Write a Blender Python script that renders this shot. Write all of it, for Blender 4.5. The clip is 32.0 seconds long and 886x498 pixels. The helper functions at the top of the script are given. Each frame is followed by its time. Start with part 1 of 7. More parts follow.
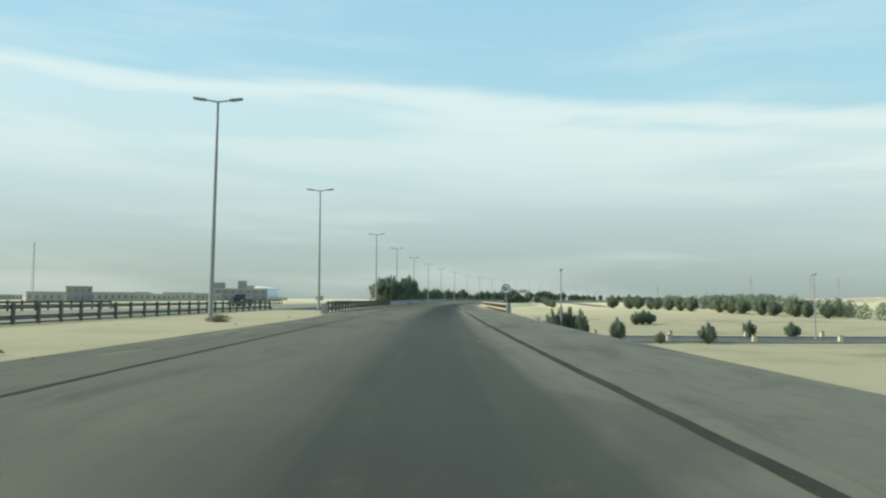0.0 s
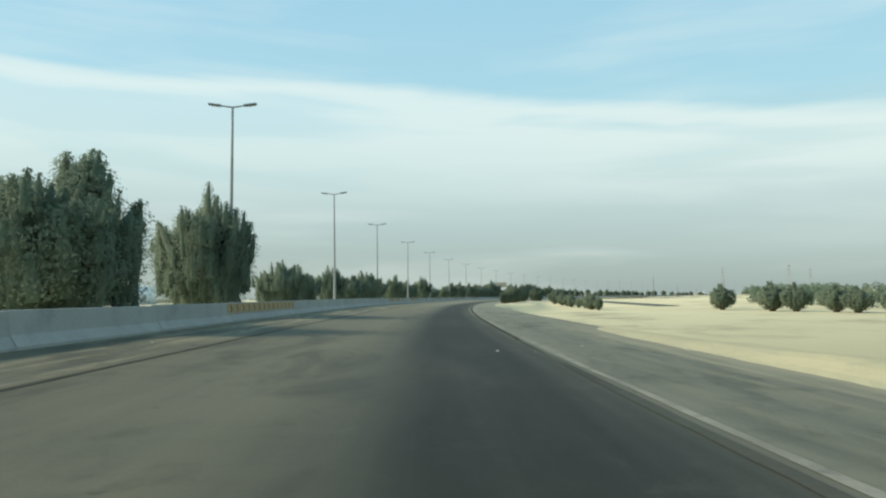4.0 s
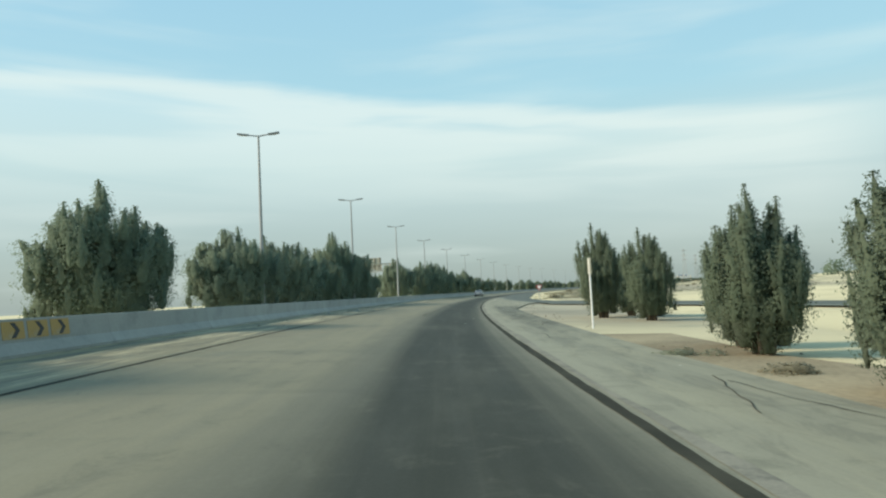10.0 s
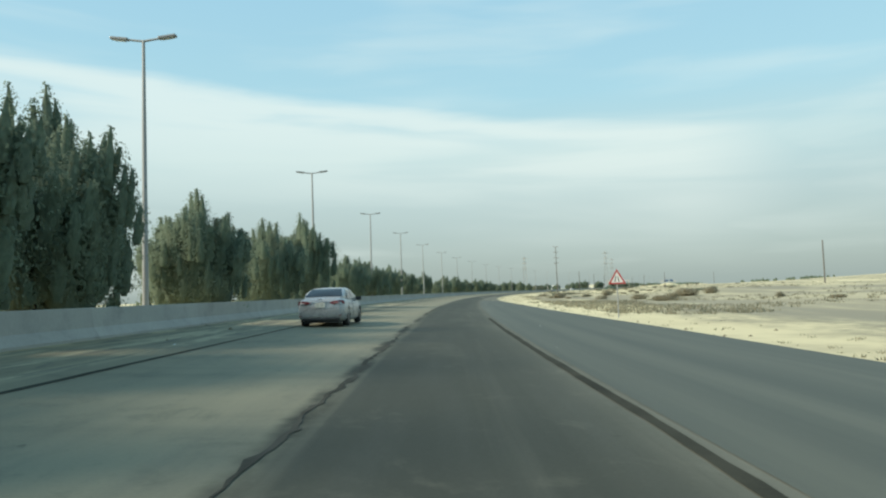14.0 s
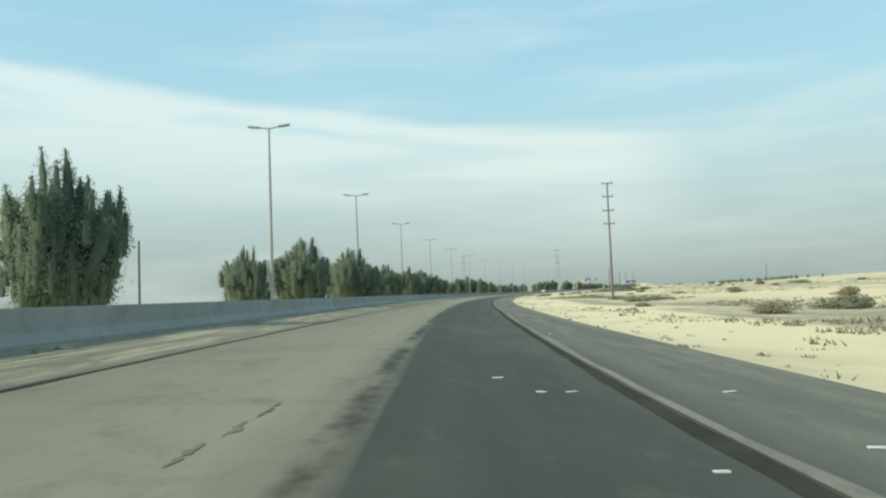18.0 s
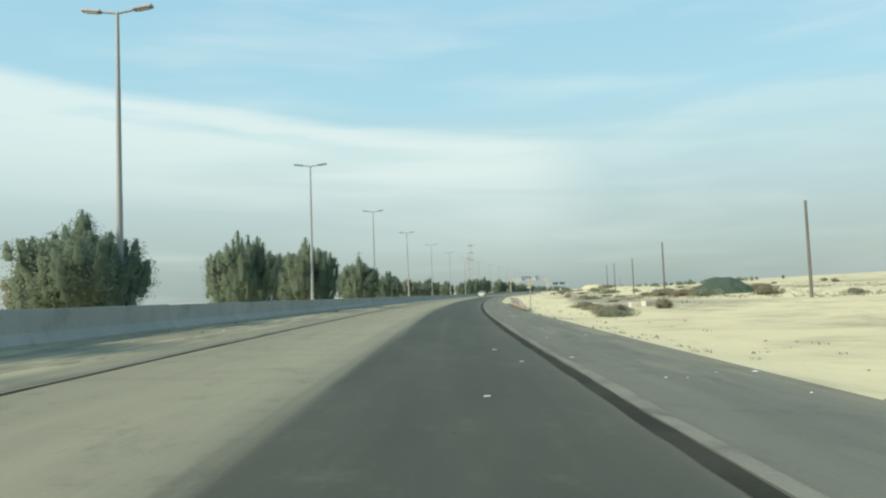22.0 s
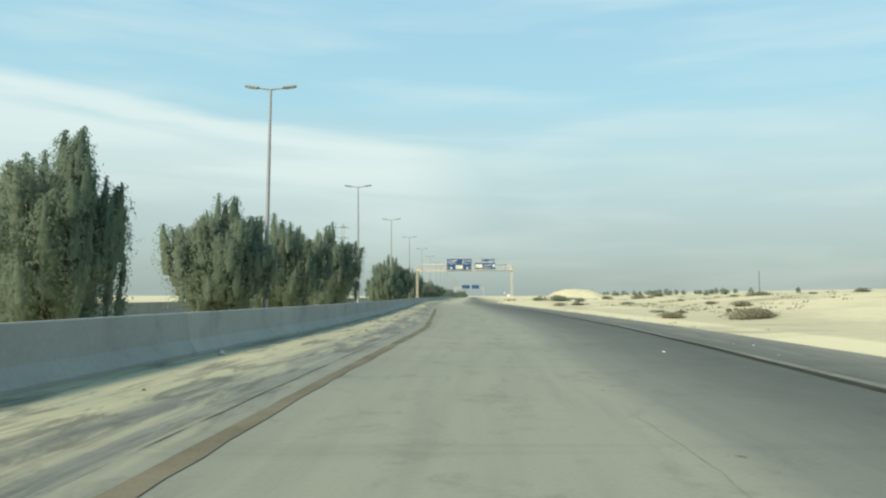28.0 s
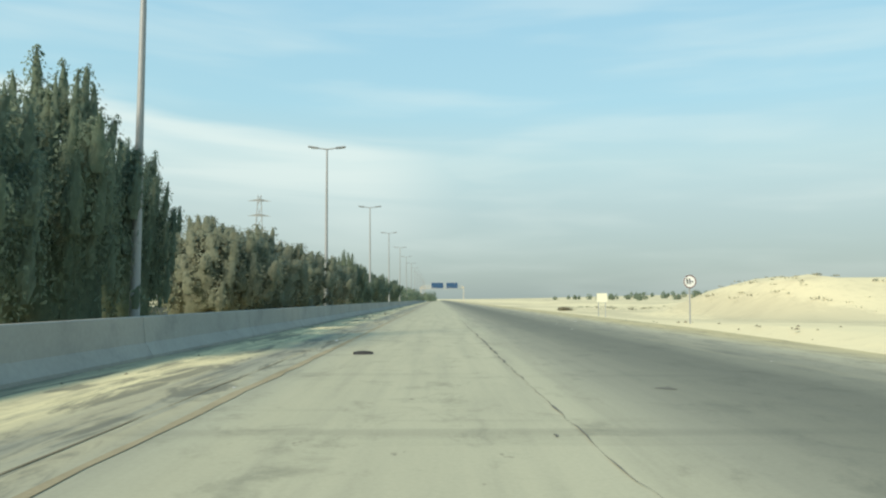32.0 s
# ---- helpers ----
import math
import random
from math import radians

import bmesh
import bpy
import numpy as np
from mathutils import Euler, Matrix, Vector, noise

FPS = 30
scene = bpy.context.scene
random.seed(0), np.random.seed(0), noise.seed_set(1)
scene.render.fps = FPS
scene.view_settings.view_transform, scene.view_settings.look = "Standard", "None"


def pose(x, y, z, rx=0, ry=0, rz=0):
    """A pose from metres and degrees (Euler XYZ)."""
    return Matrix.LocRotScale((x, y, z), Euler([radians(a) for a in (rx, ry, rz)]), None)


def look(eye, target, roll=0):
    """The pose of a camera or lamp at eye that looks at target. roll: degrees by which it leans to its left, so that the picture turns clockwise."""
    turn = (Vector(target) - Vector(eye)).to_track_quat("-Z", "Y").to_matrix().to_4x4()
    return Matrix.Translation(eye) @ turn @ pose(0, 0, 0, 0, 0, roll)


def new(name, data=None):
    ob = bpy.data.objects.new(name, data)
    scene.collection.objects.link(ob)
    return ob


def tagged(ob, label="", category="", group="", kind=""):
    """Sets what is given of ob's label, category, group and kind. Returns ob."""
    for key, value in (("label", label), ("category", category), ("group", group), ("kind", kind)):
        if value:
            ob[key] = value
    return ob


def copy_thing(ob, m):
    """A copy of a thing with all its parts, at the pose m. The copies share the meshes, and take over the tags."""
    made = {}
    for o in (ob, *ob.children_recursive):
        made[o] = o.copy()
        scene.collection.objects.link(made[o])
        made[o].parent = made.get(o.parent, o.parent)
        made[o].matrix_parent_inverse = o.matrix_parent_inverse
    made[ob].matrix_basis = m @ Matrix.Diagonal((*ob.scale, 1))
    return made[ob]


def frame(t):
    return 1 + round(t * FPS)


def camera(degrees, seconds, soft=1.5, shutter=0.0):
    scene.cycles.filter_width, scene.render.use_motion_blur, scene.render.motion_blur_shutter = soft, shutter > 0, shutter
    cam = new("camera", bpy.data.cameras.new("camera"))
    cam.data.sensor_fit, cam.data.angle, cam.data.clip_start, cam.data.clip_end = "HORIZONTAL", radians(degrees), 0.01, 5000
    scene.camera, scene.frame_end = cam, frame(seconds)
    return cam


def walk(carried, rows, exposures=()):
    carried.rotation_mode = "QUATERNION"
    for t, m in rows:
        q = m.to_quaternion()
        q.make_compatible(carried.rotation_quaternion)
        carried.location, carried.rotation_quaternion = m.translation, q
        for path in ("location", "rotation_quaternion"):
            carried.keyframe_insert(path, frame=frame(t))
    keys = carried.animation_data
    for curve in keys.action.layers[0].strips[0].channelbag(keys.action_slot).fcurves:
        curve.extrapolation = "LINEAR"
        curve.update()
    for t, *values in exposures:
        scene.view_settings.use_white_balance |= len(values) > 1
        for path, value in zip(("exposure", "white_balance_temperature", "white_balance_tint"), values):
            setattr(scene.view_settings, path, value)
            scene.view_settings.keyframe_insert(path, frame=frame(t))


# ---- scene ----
PATH = [
    (0, (438.067, -1017.109, 1.158), (436.572, -1015.788, 1.3), 0.3),
    (0.5, (424.539, -1005.443, 1.219), (423.051, -1004.115, 1.362), 0.6),
    (1, (411.254, -993.422, 1.148), (409.771, -992.087, 1.288), 0.4),
    (1.5, (398.356, -981.8, 1.195), (396.879, -980.459, 1.334), -0.1),
    (2, (384.675, -969.743, 1.169), (383.202, -968.396, 1.299), -0.5),
    (2.5, (370.412, -957.423, 1.29), (368.946, -956.069, 1.417), -0.6),
    (3, (356.845, -945.055, 1.327), (355.395, -943.684, 1.464), -0.7),
    (3.5, (343.458, -933.008, 1.204), (342.034, -931.611, 1.345), -0.3),
    (4, (330.858, -920.838, 1.176), (329.466, -919.408, 1.313), -0.7),
    (4.5, (318.081, -908.366, 1.195), (316.726, -906.902, 1.328), -1.2),
    (5, (305.603, -895.307, 1.2), (304.212, -893.876, 1.334), -1.5),
    (5.5, (293.154, -882.306, 1.2), (291.79, -880.85, 1.334), -1.9),
    (6, (280.949, -869.077, 1.2), (279.612, -867.596, 1.334), -2.3),
    (6.5, (270.489, -855.669, 1.266), (269.173, -854.169, 1.392), -2.5),
    (7, (257.711, -842.154, 1.335), (256.431, -840.622, 1.463), -2.6),
    (7.5, (245.874, -828.139, 1.084), (244.632, -826.577, 1.207), -2.5),
    (8, (235.263, -814.332, 1.104), (234.057, -812.742, 1.23), -2.1),
    (8.5, (223.75, -799.325, 1.13), (222.576, -797.711, 1.249), -2.3),
    (9, (212.866, -784.681, 1.259), (211.723, -783.044, 1.381), -2.5),
    (9.5, (202.599, -770.247, 1.322), (201.486, -768.59, 1.444), -2.7),
    (10, (192.285, -755.096, 1.287), (191.201, -753.419, 1.412), -2.9),
    (10.5, (183.109, -740.159, 1.092), (182.052, -738.466, 1.228), -1.6),
    (11, (173.352, -724.752, 1.177), (172.323, -723.042, 1.303), -2.4),
    (11.5, (163.848, -709.161, 1.186), (162.846, -707.435, 1.314), -2.1),
    (12, (154.743, -693.713, 1.382), (153.767, -691.972, 1.507), -2.2),
    (12.5, (145.883, -677.952, 1.316), (144.932, -676.197, 1.444), -2.5),
    (13, (137.643, -662.515, 1.156), (136.725, -660.742, 1.284), -2.2),
    (13.5, (129.844, -646.928, 1.096), (128.965, -645.136, 1.224), -2.2),
    (14, (121.943, -630.422, 1.277), (121.105, -628.611, 1.4), -2.0),
    (14.5, (113.622, -613.898, 1.193), (112.825, -612.069, 1.321), -2.0),
    (15, (106.562, -597.652, 1.2), (105.754, -595.827, 1.334), -2.0),
    (15.5, (99.371, -581.151, 1.2), (98.59, -579.314, 1.334), -2.1),
    (16, (92.419, -564.547, 1.2), (91.664, -562.7, 1.334), -2.2),
    (16.5, (87.009, -547.598, 1.153), (86.251, -545.751, 1.285), -2.3),
    (17, (79.985, -531.311, 1.198), (79.264, -529.45, 1.321), -2.6),
    (17.5, (73.052, -514.313, 1.136), (72.363, -512.44, 1.265), -2.4),
    (18, (66.817, -497.443, 1.138), (66.159, -495.558, 1.265), -2.3),
    (18.5, (61.332, -480.26, 1.252), (60.712, -478.362, 1.378), -2.3),
    (19, (56.133, -463.352, 1.221), (55.553, -461.441, 1.341), -2.2),
    (19.5, (51.203, -445.9, 1.3), (50.657, -443.98, 1.424), -1.7),
    (20, (45.924, -428.562, 1.197), (45.404, -426.635, 1.321), -1.6),
    (20.5, (41.171, -411.091, 1.211), (40.674, -409.158, 1.335), -1.7),
    (21, (36.668, -393.411, 1.128), (36.199, -391.471, 1.254), -1.6),
    (21.5, (32.685, -376.062, 1.187), (32.252, -374.113, 1.31), -1.8),
    (22, (28.656, -358.091, 1.129), (28.265, -356.133, 1.255), -2.1),
    (22.5, (25.229, -340.505, 1.223), (24.878, -338.54, 1.347), -2.4),
    (23, (22.338, -323.983, 1.102), (22.02, -322.012, 1.225), -1.9),
    (23.5, (19.442, -305.791, 1.099), (19.158, -303.815, 1.224), -1.9),
    (24, (17.023, -288.297, 1.205), (16.773, -286.316, 1.324), -1.1),
    (24.5, (14.577, -269.793, 1.04), (14.359, -267.809, 1.167), -1.4),
    (25, (12.544, -251.72, 1.2), (12.343, -249.735, 1.334), -1.1),
    (25.5, (10.095, -233.867, 1.2), (9.919, -231.879, 1.334), -0.7),
    (26, (7.348, -216.014, 1.2), (7.198, -214.024, 1.334), -0.3),
    (26.5, (6.589, -199.108, 1.186), (6.401, -197.121, 1.314), 0.0),
    (27, (3.585, -180.015, 1.189), (3.427, -178.026, 1.32), -0.0),
    (27.5, (1.742, -161.419, 1.199), (1.625, -159.427, 1.336), -0.0),
    (28, (1.53, -144.171, 1.185), (1.466, -142.176, 1.317), 0.1),
    (28.5, (1.939, -127.48, 1.193), (1.919, -125.484, 1.325), -0.0),
    (29, (1.455, -108.686, 1.187), (1.461, -106.69, 1.314), 0.1),
    (29.5, (1.021, -90.466, 1.191), (1.036, -88.47, 1.321), -0.0),
    (30, (0.562, -72.162, 1.188), (0.578, -70.167, 1.324), 0.0),
    (30.5, (0.356, -54.036, 1.19), (0.37, -52.041, 1.326), -0.0),
    (31, (0.013, -35.67, 1.194), (0.03, -33.675, 1.335), -0.1),
    (31.5, (-0.412, -18.191, 1.19), (-0.389, -16.196, 1.331), -0.0),
    (32, (-0.748, -0.806, 1.191), (-0.716, 1.189, 1.332), 0.0),
]
cam = camera(64.0, 32.0, soft=2.2)
walk(cam, [(t, look(eye, target, roll)) for t, eye, target, roll in PATH])

# ---- light ----
SUN_EL, SUN_AZ = 32.0, 136.0          # elevation; azimuth to the left of +y
world = bpy.data.worlds.new("world")
scene.world = world
world.use_nodes = True


class Nodes:
    """A small writer of node trees."""

    def __init__(self, tree):
        self.t = tree
        tree.nodes.clear()

    def add(self, kind):
        return self.t.nodes.new(kind)

    def put(self, socket, v):
        if isinstance(v, bpy.types.NodeSocket):
            self.t.links.new(v, socket)
        else:
            socket.default_value = v

    def math(self, op, a, b=0.0, c=0.0, clamp=False):
        n = self.add("ShaderNodeMath")
        n.operation, n.use_clamp = op, clamp
        for s, v in zip(n.inputs, (a, b, c)):
            self.put(s, v)
        return n.outputs[0]

    def ramp01(self, x, lo, hi):
        n = self.add("ShaderNodeMapRange")
        n.interpolation_type = "SMOOTHSTEP"
        for s, v in zip(n.inputs, (x, lo, hi, 0.0, 1.0)):
            self.put(s, v)
        return n.outputs[0]

    def mix(self, f, a, b, how="MIX"):
        n = self.add("ShaderNodeMix")
        n.data_type, n.blend_type = "RGBA", how
        self.put(n.inputs[0], f)
        for s, v in ((n.inputs[6], a), (n.inputs[7], b)):
            self.put(s, (*v, 1.0) if isinstance(v, tuple) and len(v) == 3 else v)
        return n.outputs[2]

    def noise(self, vec, scale, detail=3.0, rough=0.55, dist=0.0):
        n = self.add("ShaderNodeTexNoise")
        if vec is not None:
            self.put(n.inputs["Vector"], vec)
        n.inputs["Scale"].default_value = scale
        n.inputs["Detail"].default_value = detail
        n.inputs["Roughness"].default_value = rough
        n.inputs["Distortion"].default_value = dist
        return n.outputs["Fac"]

    def vec(self, x, y, z=0.0):
        n = self.add("ShaderNodeCombineXYZ")
        for s, v in zip(n.inputs, (x, y, z)):
            self.put(s, v)
        return n.outputs[0]

    def split(self, v):
        n = self.add("ShaderNodeSeparateXYZ")
        self.put(n.inputs[0], v)
        return n.outputs

    def ramp(self, f, stops):
        n = self.add("ShaderNodeValToRGB")
        el = n.color_ramp.elements
        while len(el) < len(stops):
            el.new(0.5)
        for e, (p, c) in zip(el, stops):
            e.position, e.color = p, (*c, 1.0)
        self.put(n.inputs[0], f)
        return n.outputs[0]


# sky: clear blue above, thin bands of high cloud, pale dust haze towards the horizon
w = Nodes(world.node_tree)
sky = w.add("ShaderNodeTexSky")
sky.sky_type, sky.sun_disc = "NISHITA", False
sky.sun_elevation, sky.sun_rotation = radians(SUN_EL), radians(-SUN_AZ)
sky.air_density, sky.dust_density, sky.ozone_density, sky.altitude = 1.0, 1.6, 1.4, 20
tc = w.add("ShaderNodeTexCoord")
dx, dy, dz = w.split(tc.outputs["Generated"])
az = w.math("MULTIPLY", w.math("ARCTAN2", w.math("MULTIPLY", dx, -1.0), dy), 57.2958)
el = w.math("MULTIPLY", w.math("ARCSINE", dz), 57.2958)
def px(v):
    return w.math("MULTIPLY", az, v)


streak = w.noise(w.vec(px(0.035), w.math("MULTIPLY", w.math("ADD", el, px(-0.03)), 0.30)), 1.0, 3.0, 0.5, 0.4)
fine = w.noise(w.vec(px(0.06), w.math("MULTIPLY", el, 0.40), 3.0), 1.0, 4.0, 0.5, 0.3)
# upper edge of the cloud sheet: 11 degrees where it ends in the north, 17 degrees in the west
edge = w.math("ADD", 11.7, w.math("MULTIPLY", w.ramp01(az, -6.0, 55.0), 5.2))
edge = w.math("ADD", edge, w.math("MULTIPLY", w.math("SUBTRACT", fine, 0.5), 2.6))
above = w.math("SUBTRACT", el, edge)
sheet = w.math("MULTIPLY", w.ramp01(above, 0.6, -0.9), w.ramp01(above, -13.0, -1.0))
sheet = w.math("MULTIPLY", sheet, w.ramp01(az, -5.0, 7.0))
band = w.math("ADD", 0.50, w.math("MULTIPLY", w.ramp01(streak, 0.36, 0.58), 0.5), clamp=True)
sheet = w.math("MULTIPLY", sheet, w.math("MAXIMUM", band, w.ramp01(above, -2.4, -0.9)))
wisps = w.math("MULTIPLY", w.ramp01(w.math("ADD", w.math("MULTIPLY", streak, 0.6), w.math("MULTIPLY", fine, 0.4)), 0.44, 0.68), w.ramp01(el, 46.0, 16.0))
cloud = w.math("MAXIMUM", w.math("MULTIPLY", sheet, 0.82), w.math("MULTIPLY", wisps, 0.34))
veil = w.ramp(w.math("DIVIDE", el, 45.0, clamp=True), [(0.0, (0.338, 0.418, 0.418)), (0.08, (0.392, 0.492, 0.497)), (0.15, (0.452, 0.578, 0.592)), (0.24, (0.505, 0.69, 0.72)), (0.34, (0.413, 0.686, 0.81)), (0.62, (0.335, 0.617, 0.83)), (1.0, (0.28, 0.54, 0.79))])
veil = w.mix(1.0, veil, (10.0, 10.0, 10.0), "MULTIPLY")
col = w.mix(0.80, sky.outputs[0], veil)
col = w.mix(w.math("MULTIPLY", cloud, 0.82), col, (7.4, 8.15, 8.05))
col = w.mix(1.0, col, (0.985, 1.0, 0.955), "MULTIPLY")
bg = w.add("ShaderNodeBackground")
w.put(bg.inputs[0], col)
bg.inputs[1].default_value = 0.116
w.t.links.new(bg.outputs[0], w.add("ShaderNodeOutputWorld").inputs[0])

lamp = bpy.data.lights.new("sun", "SUN")
lamp.energy, lamp.angle, lamp.color = 4.7, radians(11.0), (1.0, 0.905, 0.73)
sun = new("sun", lamp)
sun_from = Vector((-math.sin(radians(SUN_AZ)) * math.cos(radians(SUN_EL)), math.cos(radians(SUN_AZ)) * math.cos(radians(SUN_EL)), math.sin(radians(SUN_EL))))
sun.matrix_world = look(sun_from * 50, (0, 0, 0))

# ---- the line of the road: headings along the row of median lamps ----
KNOTS = [-80, 0, 100, 200, 300, 400, 500, 600, 700, 800, 900, 1000, 1100, 1250]
HEADS = [50.567, 48.529, 46.101, 41.174, 35.087, 29.084, 23.829, 20.086, 14.73, 9.585, 5.167, 1.023, -0.574, -0.439]
STEP = 2.0
LS = np.arange(-600, 2600 + STEP, STEP)
LT = np.radians(np.interp(LS, KNOTS, HEADS))
_dx, _dy = -np.sin(LT) * STEP, np.cos(LT) * STEP
LX = np.concatenate([[0], np.cumsum((_dx[1:] + _dx[:-1]) / 2)])
LY = np.concatenate([[0], np.cumsum((_dy[1:] + _dy[:-1]) / 2)])
_i0 = int(np.argmin(abs(LS)))
LX, LY = LX - LX[_i0] + 399.968, LY - LY[_i0] - 999.985


def smooth(x, a, b):
    t = np.clip((np.asarray(x, float) - a) / (b - a), 0, 1)
    return t * t * (3 - 2 * t)


def drift(s, o):
    """The carriageway and its barrier swing away from the lamp row before the gantry."""
    return np.interp(s, [945, 971, 988, 1005, 1023, 1060, 1100, 1131], [0, 1.1, 1.7, 2.4, 2.35, 1.45, -0.4, -0.5]) * smooth(o, 0.5, 2.0) * smooth(-np.asarray(o, float), -26, -20)


def xy(s, o, straight=False):
    """World x, y at s metres along the lamp line and o metres to its right."""
    o = o if straight else o + drift(s, o)
    t = np.interp(s, LS, LT)
    return np.interp(s, LS, LX) + o * np.cos(t), np.interp(s, LS, LY) + o * np.sin(t)


def bank(s):
    return np.tan(np.radians(np.interp(s, [68, 177, 741, 905], [0, 2.2, 2.2, 0])))


def road_z(s, o):
    """Height of the banked carriageway; it tips about the slow lane's middle."""
    z = bank(s) * (11.8 - np.clip(o, 2.0, 26.0))
    return z * smooth(o, -6.0, 2.0)


def edge(s):
    """Outer edge of the pavement."""
    return np.interp(s, [-600, 0, 28, 85, 112, 150, 190, 225, 380, 400, 418, 436, 450, 495, 540, 575, 605, 660, 790, 810, 848, 880, 1000, 1062, 1098, 1114, 1150, 1200], [17.7, 17.7, 18.35, 18.35, 18.4, 18.6, 18.2, 16.8, 16.5, 18.5, 23.4, 21.0, 20.2, 20.2, 18.6, 16.9, 16.3, 16.3, 16.3, 15.9, 15.9, 16.3, 16.2, 16.0, 16.4, 16.4, 19.0, 19.5])


def inner(s):
    """Inner edge of the pavement."""
    return np.interp(s, [5, 24], [4.3, 2.3])


def strip_l(s):
    return float(np.interp(s, [0, 12, 30, 80, 120, 222, 258, 300, 407, 444, 480, 605, 664, 735, 845, 950, 967, 986, 1003, 1020, 1056, 1094, 1129, 1160], [7.0, 6.8, 6.3, 5.6, 6.0, 5.85, 6.4, 6.05, 5.7, 6.25, 6.35, 6.1, 6.45, 6.75, 6.5, 6.3, 5.85, 6.05, 6.2, 5.95, 5.85, 6.2, 5.85, 5.85]))


def strip_r(s):
    return float(np.interp(s, [0, 14, 77, 150, 220, 260, 297, 330, 405, 440, 476, 604, 622, 636, 659, 731, 803, 840, 932, 955, 978, 995, 1023, 1130], [14.45, 14.48, 13.6, 13.8, 13.95, 13.87, 13.77, 13.8, 13.75, 13.68, 14.0, 13.48, 13.42, 13.65, 13.95, 13.54, 13.5, 13.75, 14.45, 14.0, 13.0, 13.55, 13.75, 13.9]))


def at(s, o, z=None, turn=0.0, size=1.0):
    """Pose at (s, o), facing along the road; z is measured from the ground or pavement there."""
    x, y = xy(s, o)
    base = float(surface(s, o))
    h = math.degrees(float(np.interp(s, LS, LT)))
    k = (size, size, size) if not isinstance(size, tuple) else size
    return Matrix.LocRotScale((float(x), float(y), base + (z or 0.0)), Euler((0, 0, radians(h + turn))), k)


def hills(s, o):
    """Soft waves of sand, from a few sines."""
    a = np.sin(s * 0.031 + 1.3) * np.sin(o * 0.043 + 0.4) + 0.6 * np.sin(s * 0.071 + o * 0.052) + 0.35 * np.sin(o * 0.16 - s * 0.11 + 2.0)
    return a


def ground_z(s, o):
    s, o = np.asarray(s, float), np.asarray(o, float)
    e = edge(s)
    core = road_z(s, o) - 0.07
    right = np.interp(s, [-600, 105, 130, 200, 300, 350, 430], [-4.3, -4.3, -3.8, -2.3, -1.7, -0.7, -0.45])
    d = np.maximum(o - e, 0)
    dunes = smooth(s, 380, 520)
    nat = right + dunes * (0.22 * hills(s, o) * smooth(d, 4, 20) + 6.5 * smooth(o, 70, 330) + 0.9 * smooth(o, 30, 75))
    nat = nat + (1 - dunes) * 0.15 * hills(s, o) * smooth(d, 20, 60)
    nat = nat + (3.5 + 0.14 * np.sin(s * 0.45 + o * 0.3) + 0.14 * np.sin(o * 0.8 - s * 0.2)) * np.exp(-((s - 1184) / 15) ** 4 - ((o - 40.5) / 7.6) ** 4) + 1.3 * np.exp(-((s - 1215) / 30) ** 4 - ((o - 60) / 16) ** 4) + 1.5 * np.exp(-((s - 1060) / 60) ** 2 - ((o - 48) / 14) ** 2)
    nat = nat + 0.72 * smooth(s, 1086, 1100) * smooth(s, 1185, 1140) * smooth(d, 0.1, 1.0) * smooth(o, 60, 34)
    wide = np.maximum(2.0 - 0.9 * smooth(s, 1086, 1100) * smooth(s, 1185, 1140), -right * 2.0)
    shelf = 7.5 * smooth(s, 235, 262) * smooth(s, 395, 365)
    z = core + (nat - core) * smooth(d, shelf, wide + shelf)
    left = np.interp(s, [-600, 105, 170], [-4.3, -4.3, -0.3])
    z = z + (left - 0.0) * smooth(-o, 25.0, 36.0)
    # the gap under the bridge
    under = smooth(s, 38.5, 42.5) * smooth(s, 77.5, 73.5)
    z = np.where(under > 0, z + (-4.3 - z) * under * smooth(o, 60, 20) * smooth(-o, 60, 28), z)
    return z


def surface(s, o):
    """What a thing placed there stands on."""
    e = float(edge(s))
    if 2.3 <= o <= e:
        return float(road_z(s, o))
    if -24.0 <= o < -7.0:
        return 0.0
    return float(ground_z(s, o))


# ---- materials ----
def material(name, build):
    m = bpy.data.materials.new(name)
    m.use_nodes = True
    n = Nodes(m.node_tree)
    p = n.add("ShaderNodeBsdfPrincipled")
    n.t.links.new(p.outputs[0], n.add("ShaderNodeOutputMaterial").inputs[0])
    build(n, p)
    return m


def bump(n, p, height, strength, dist=0.02):
    b = n.add("ShaderNodeBump")
    b.inputs["Strength"].default_value, b.inputs["Distance"].default_value = strength, dist
    n.put(b.inputs["Height"], height)
    n.t.links.new(b.outputs[0], p.inputs["Normal"])


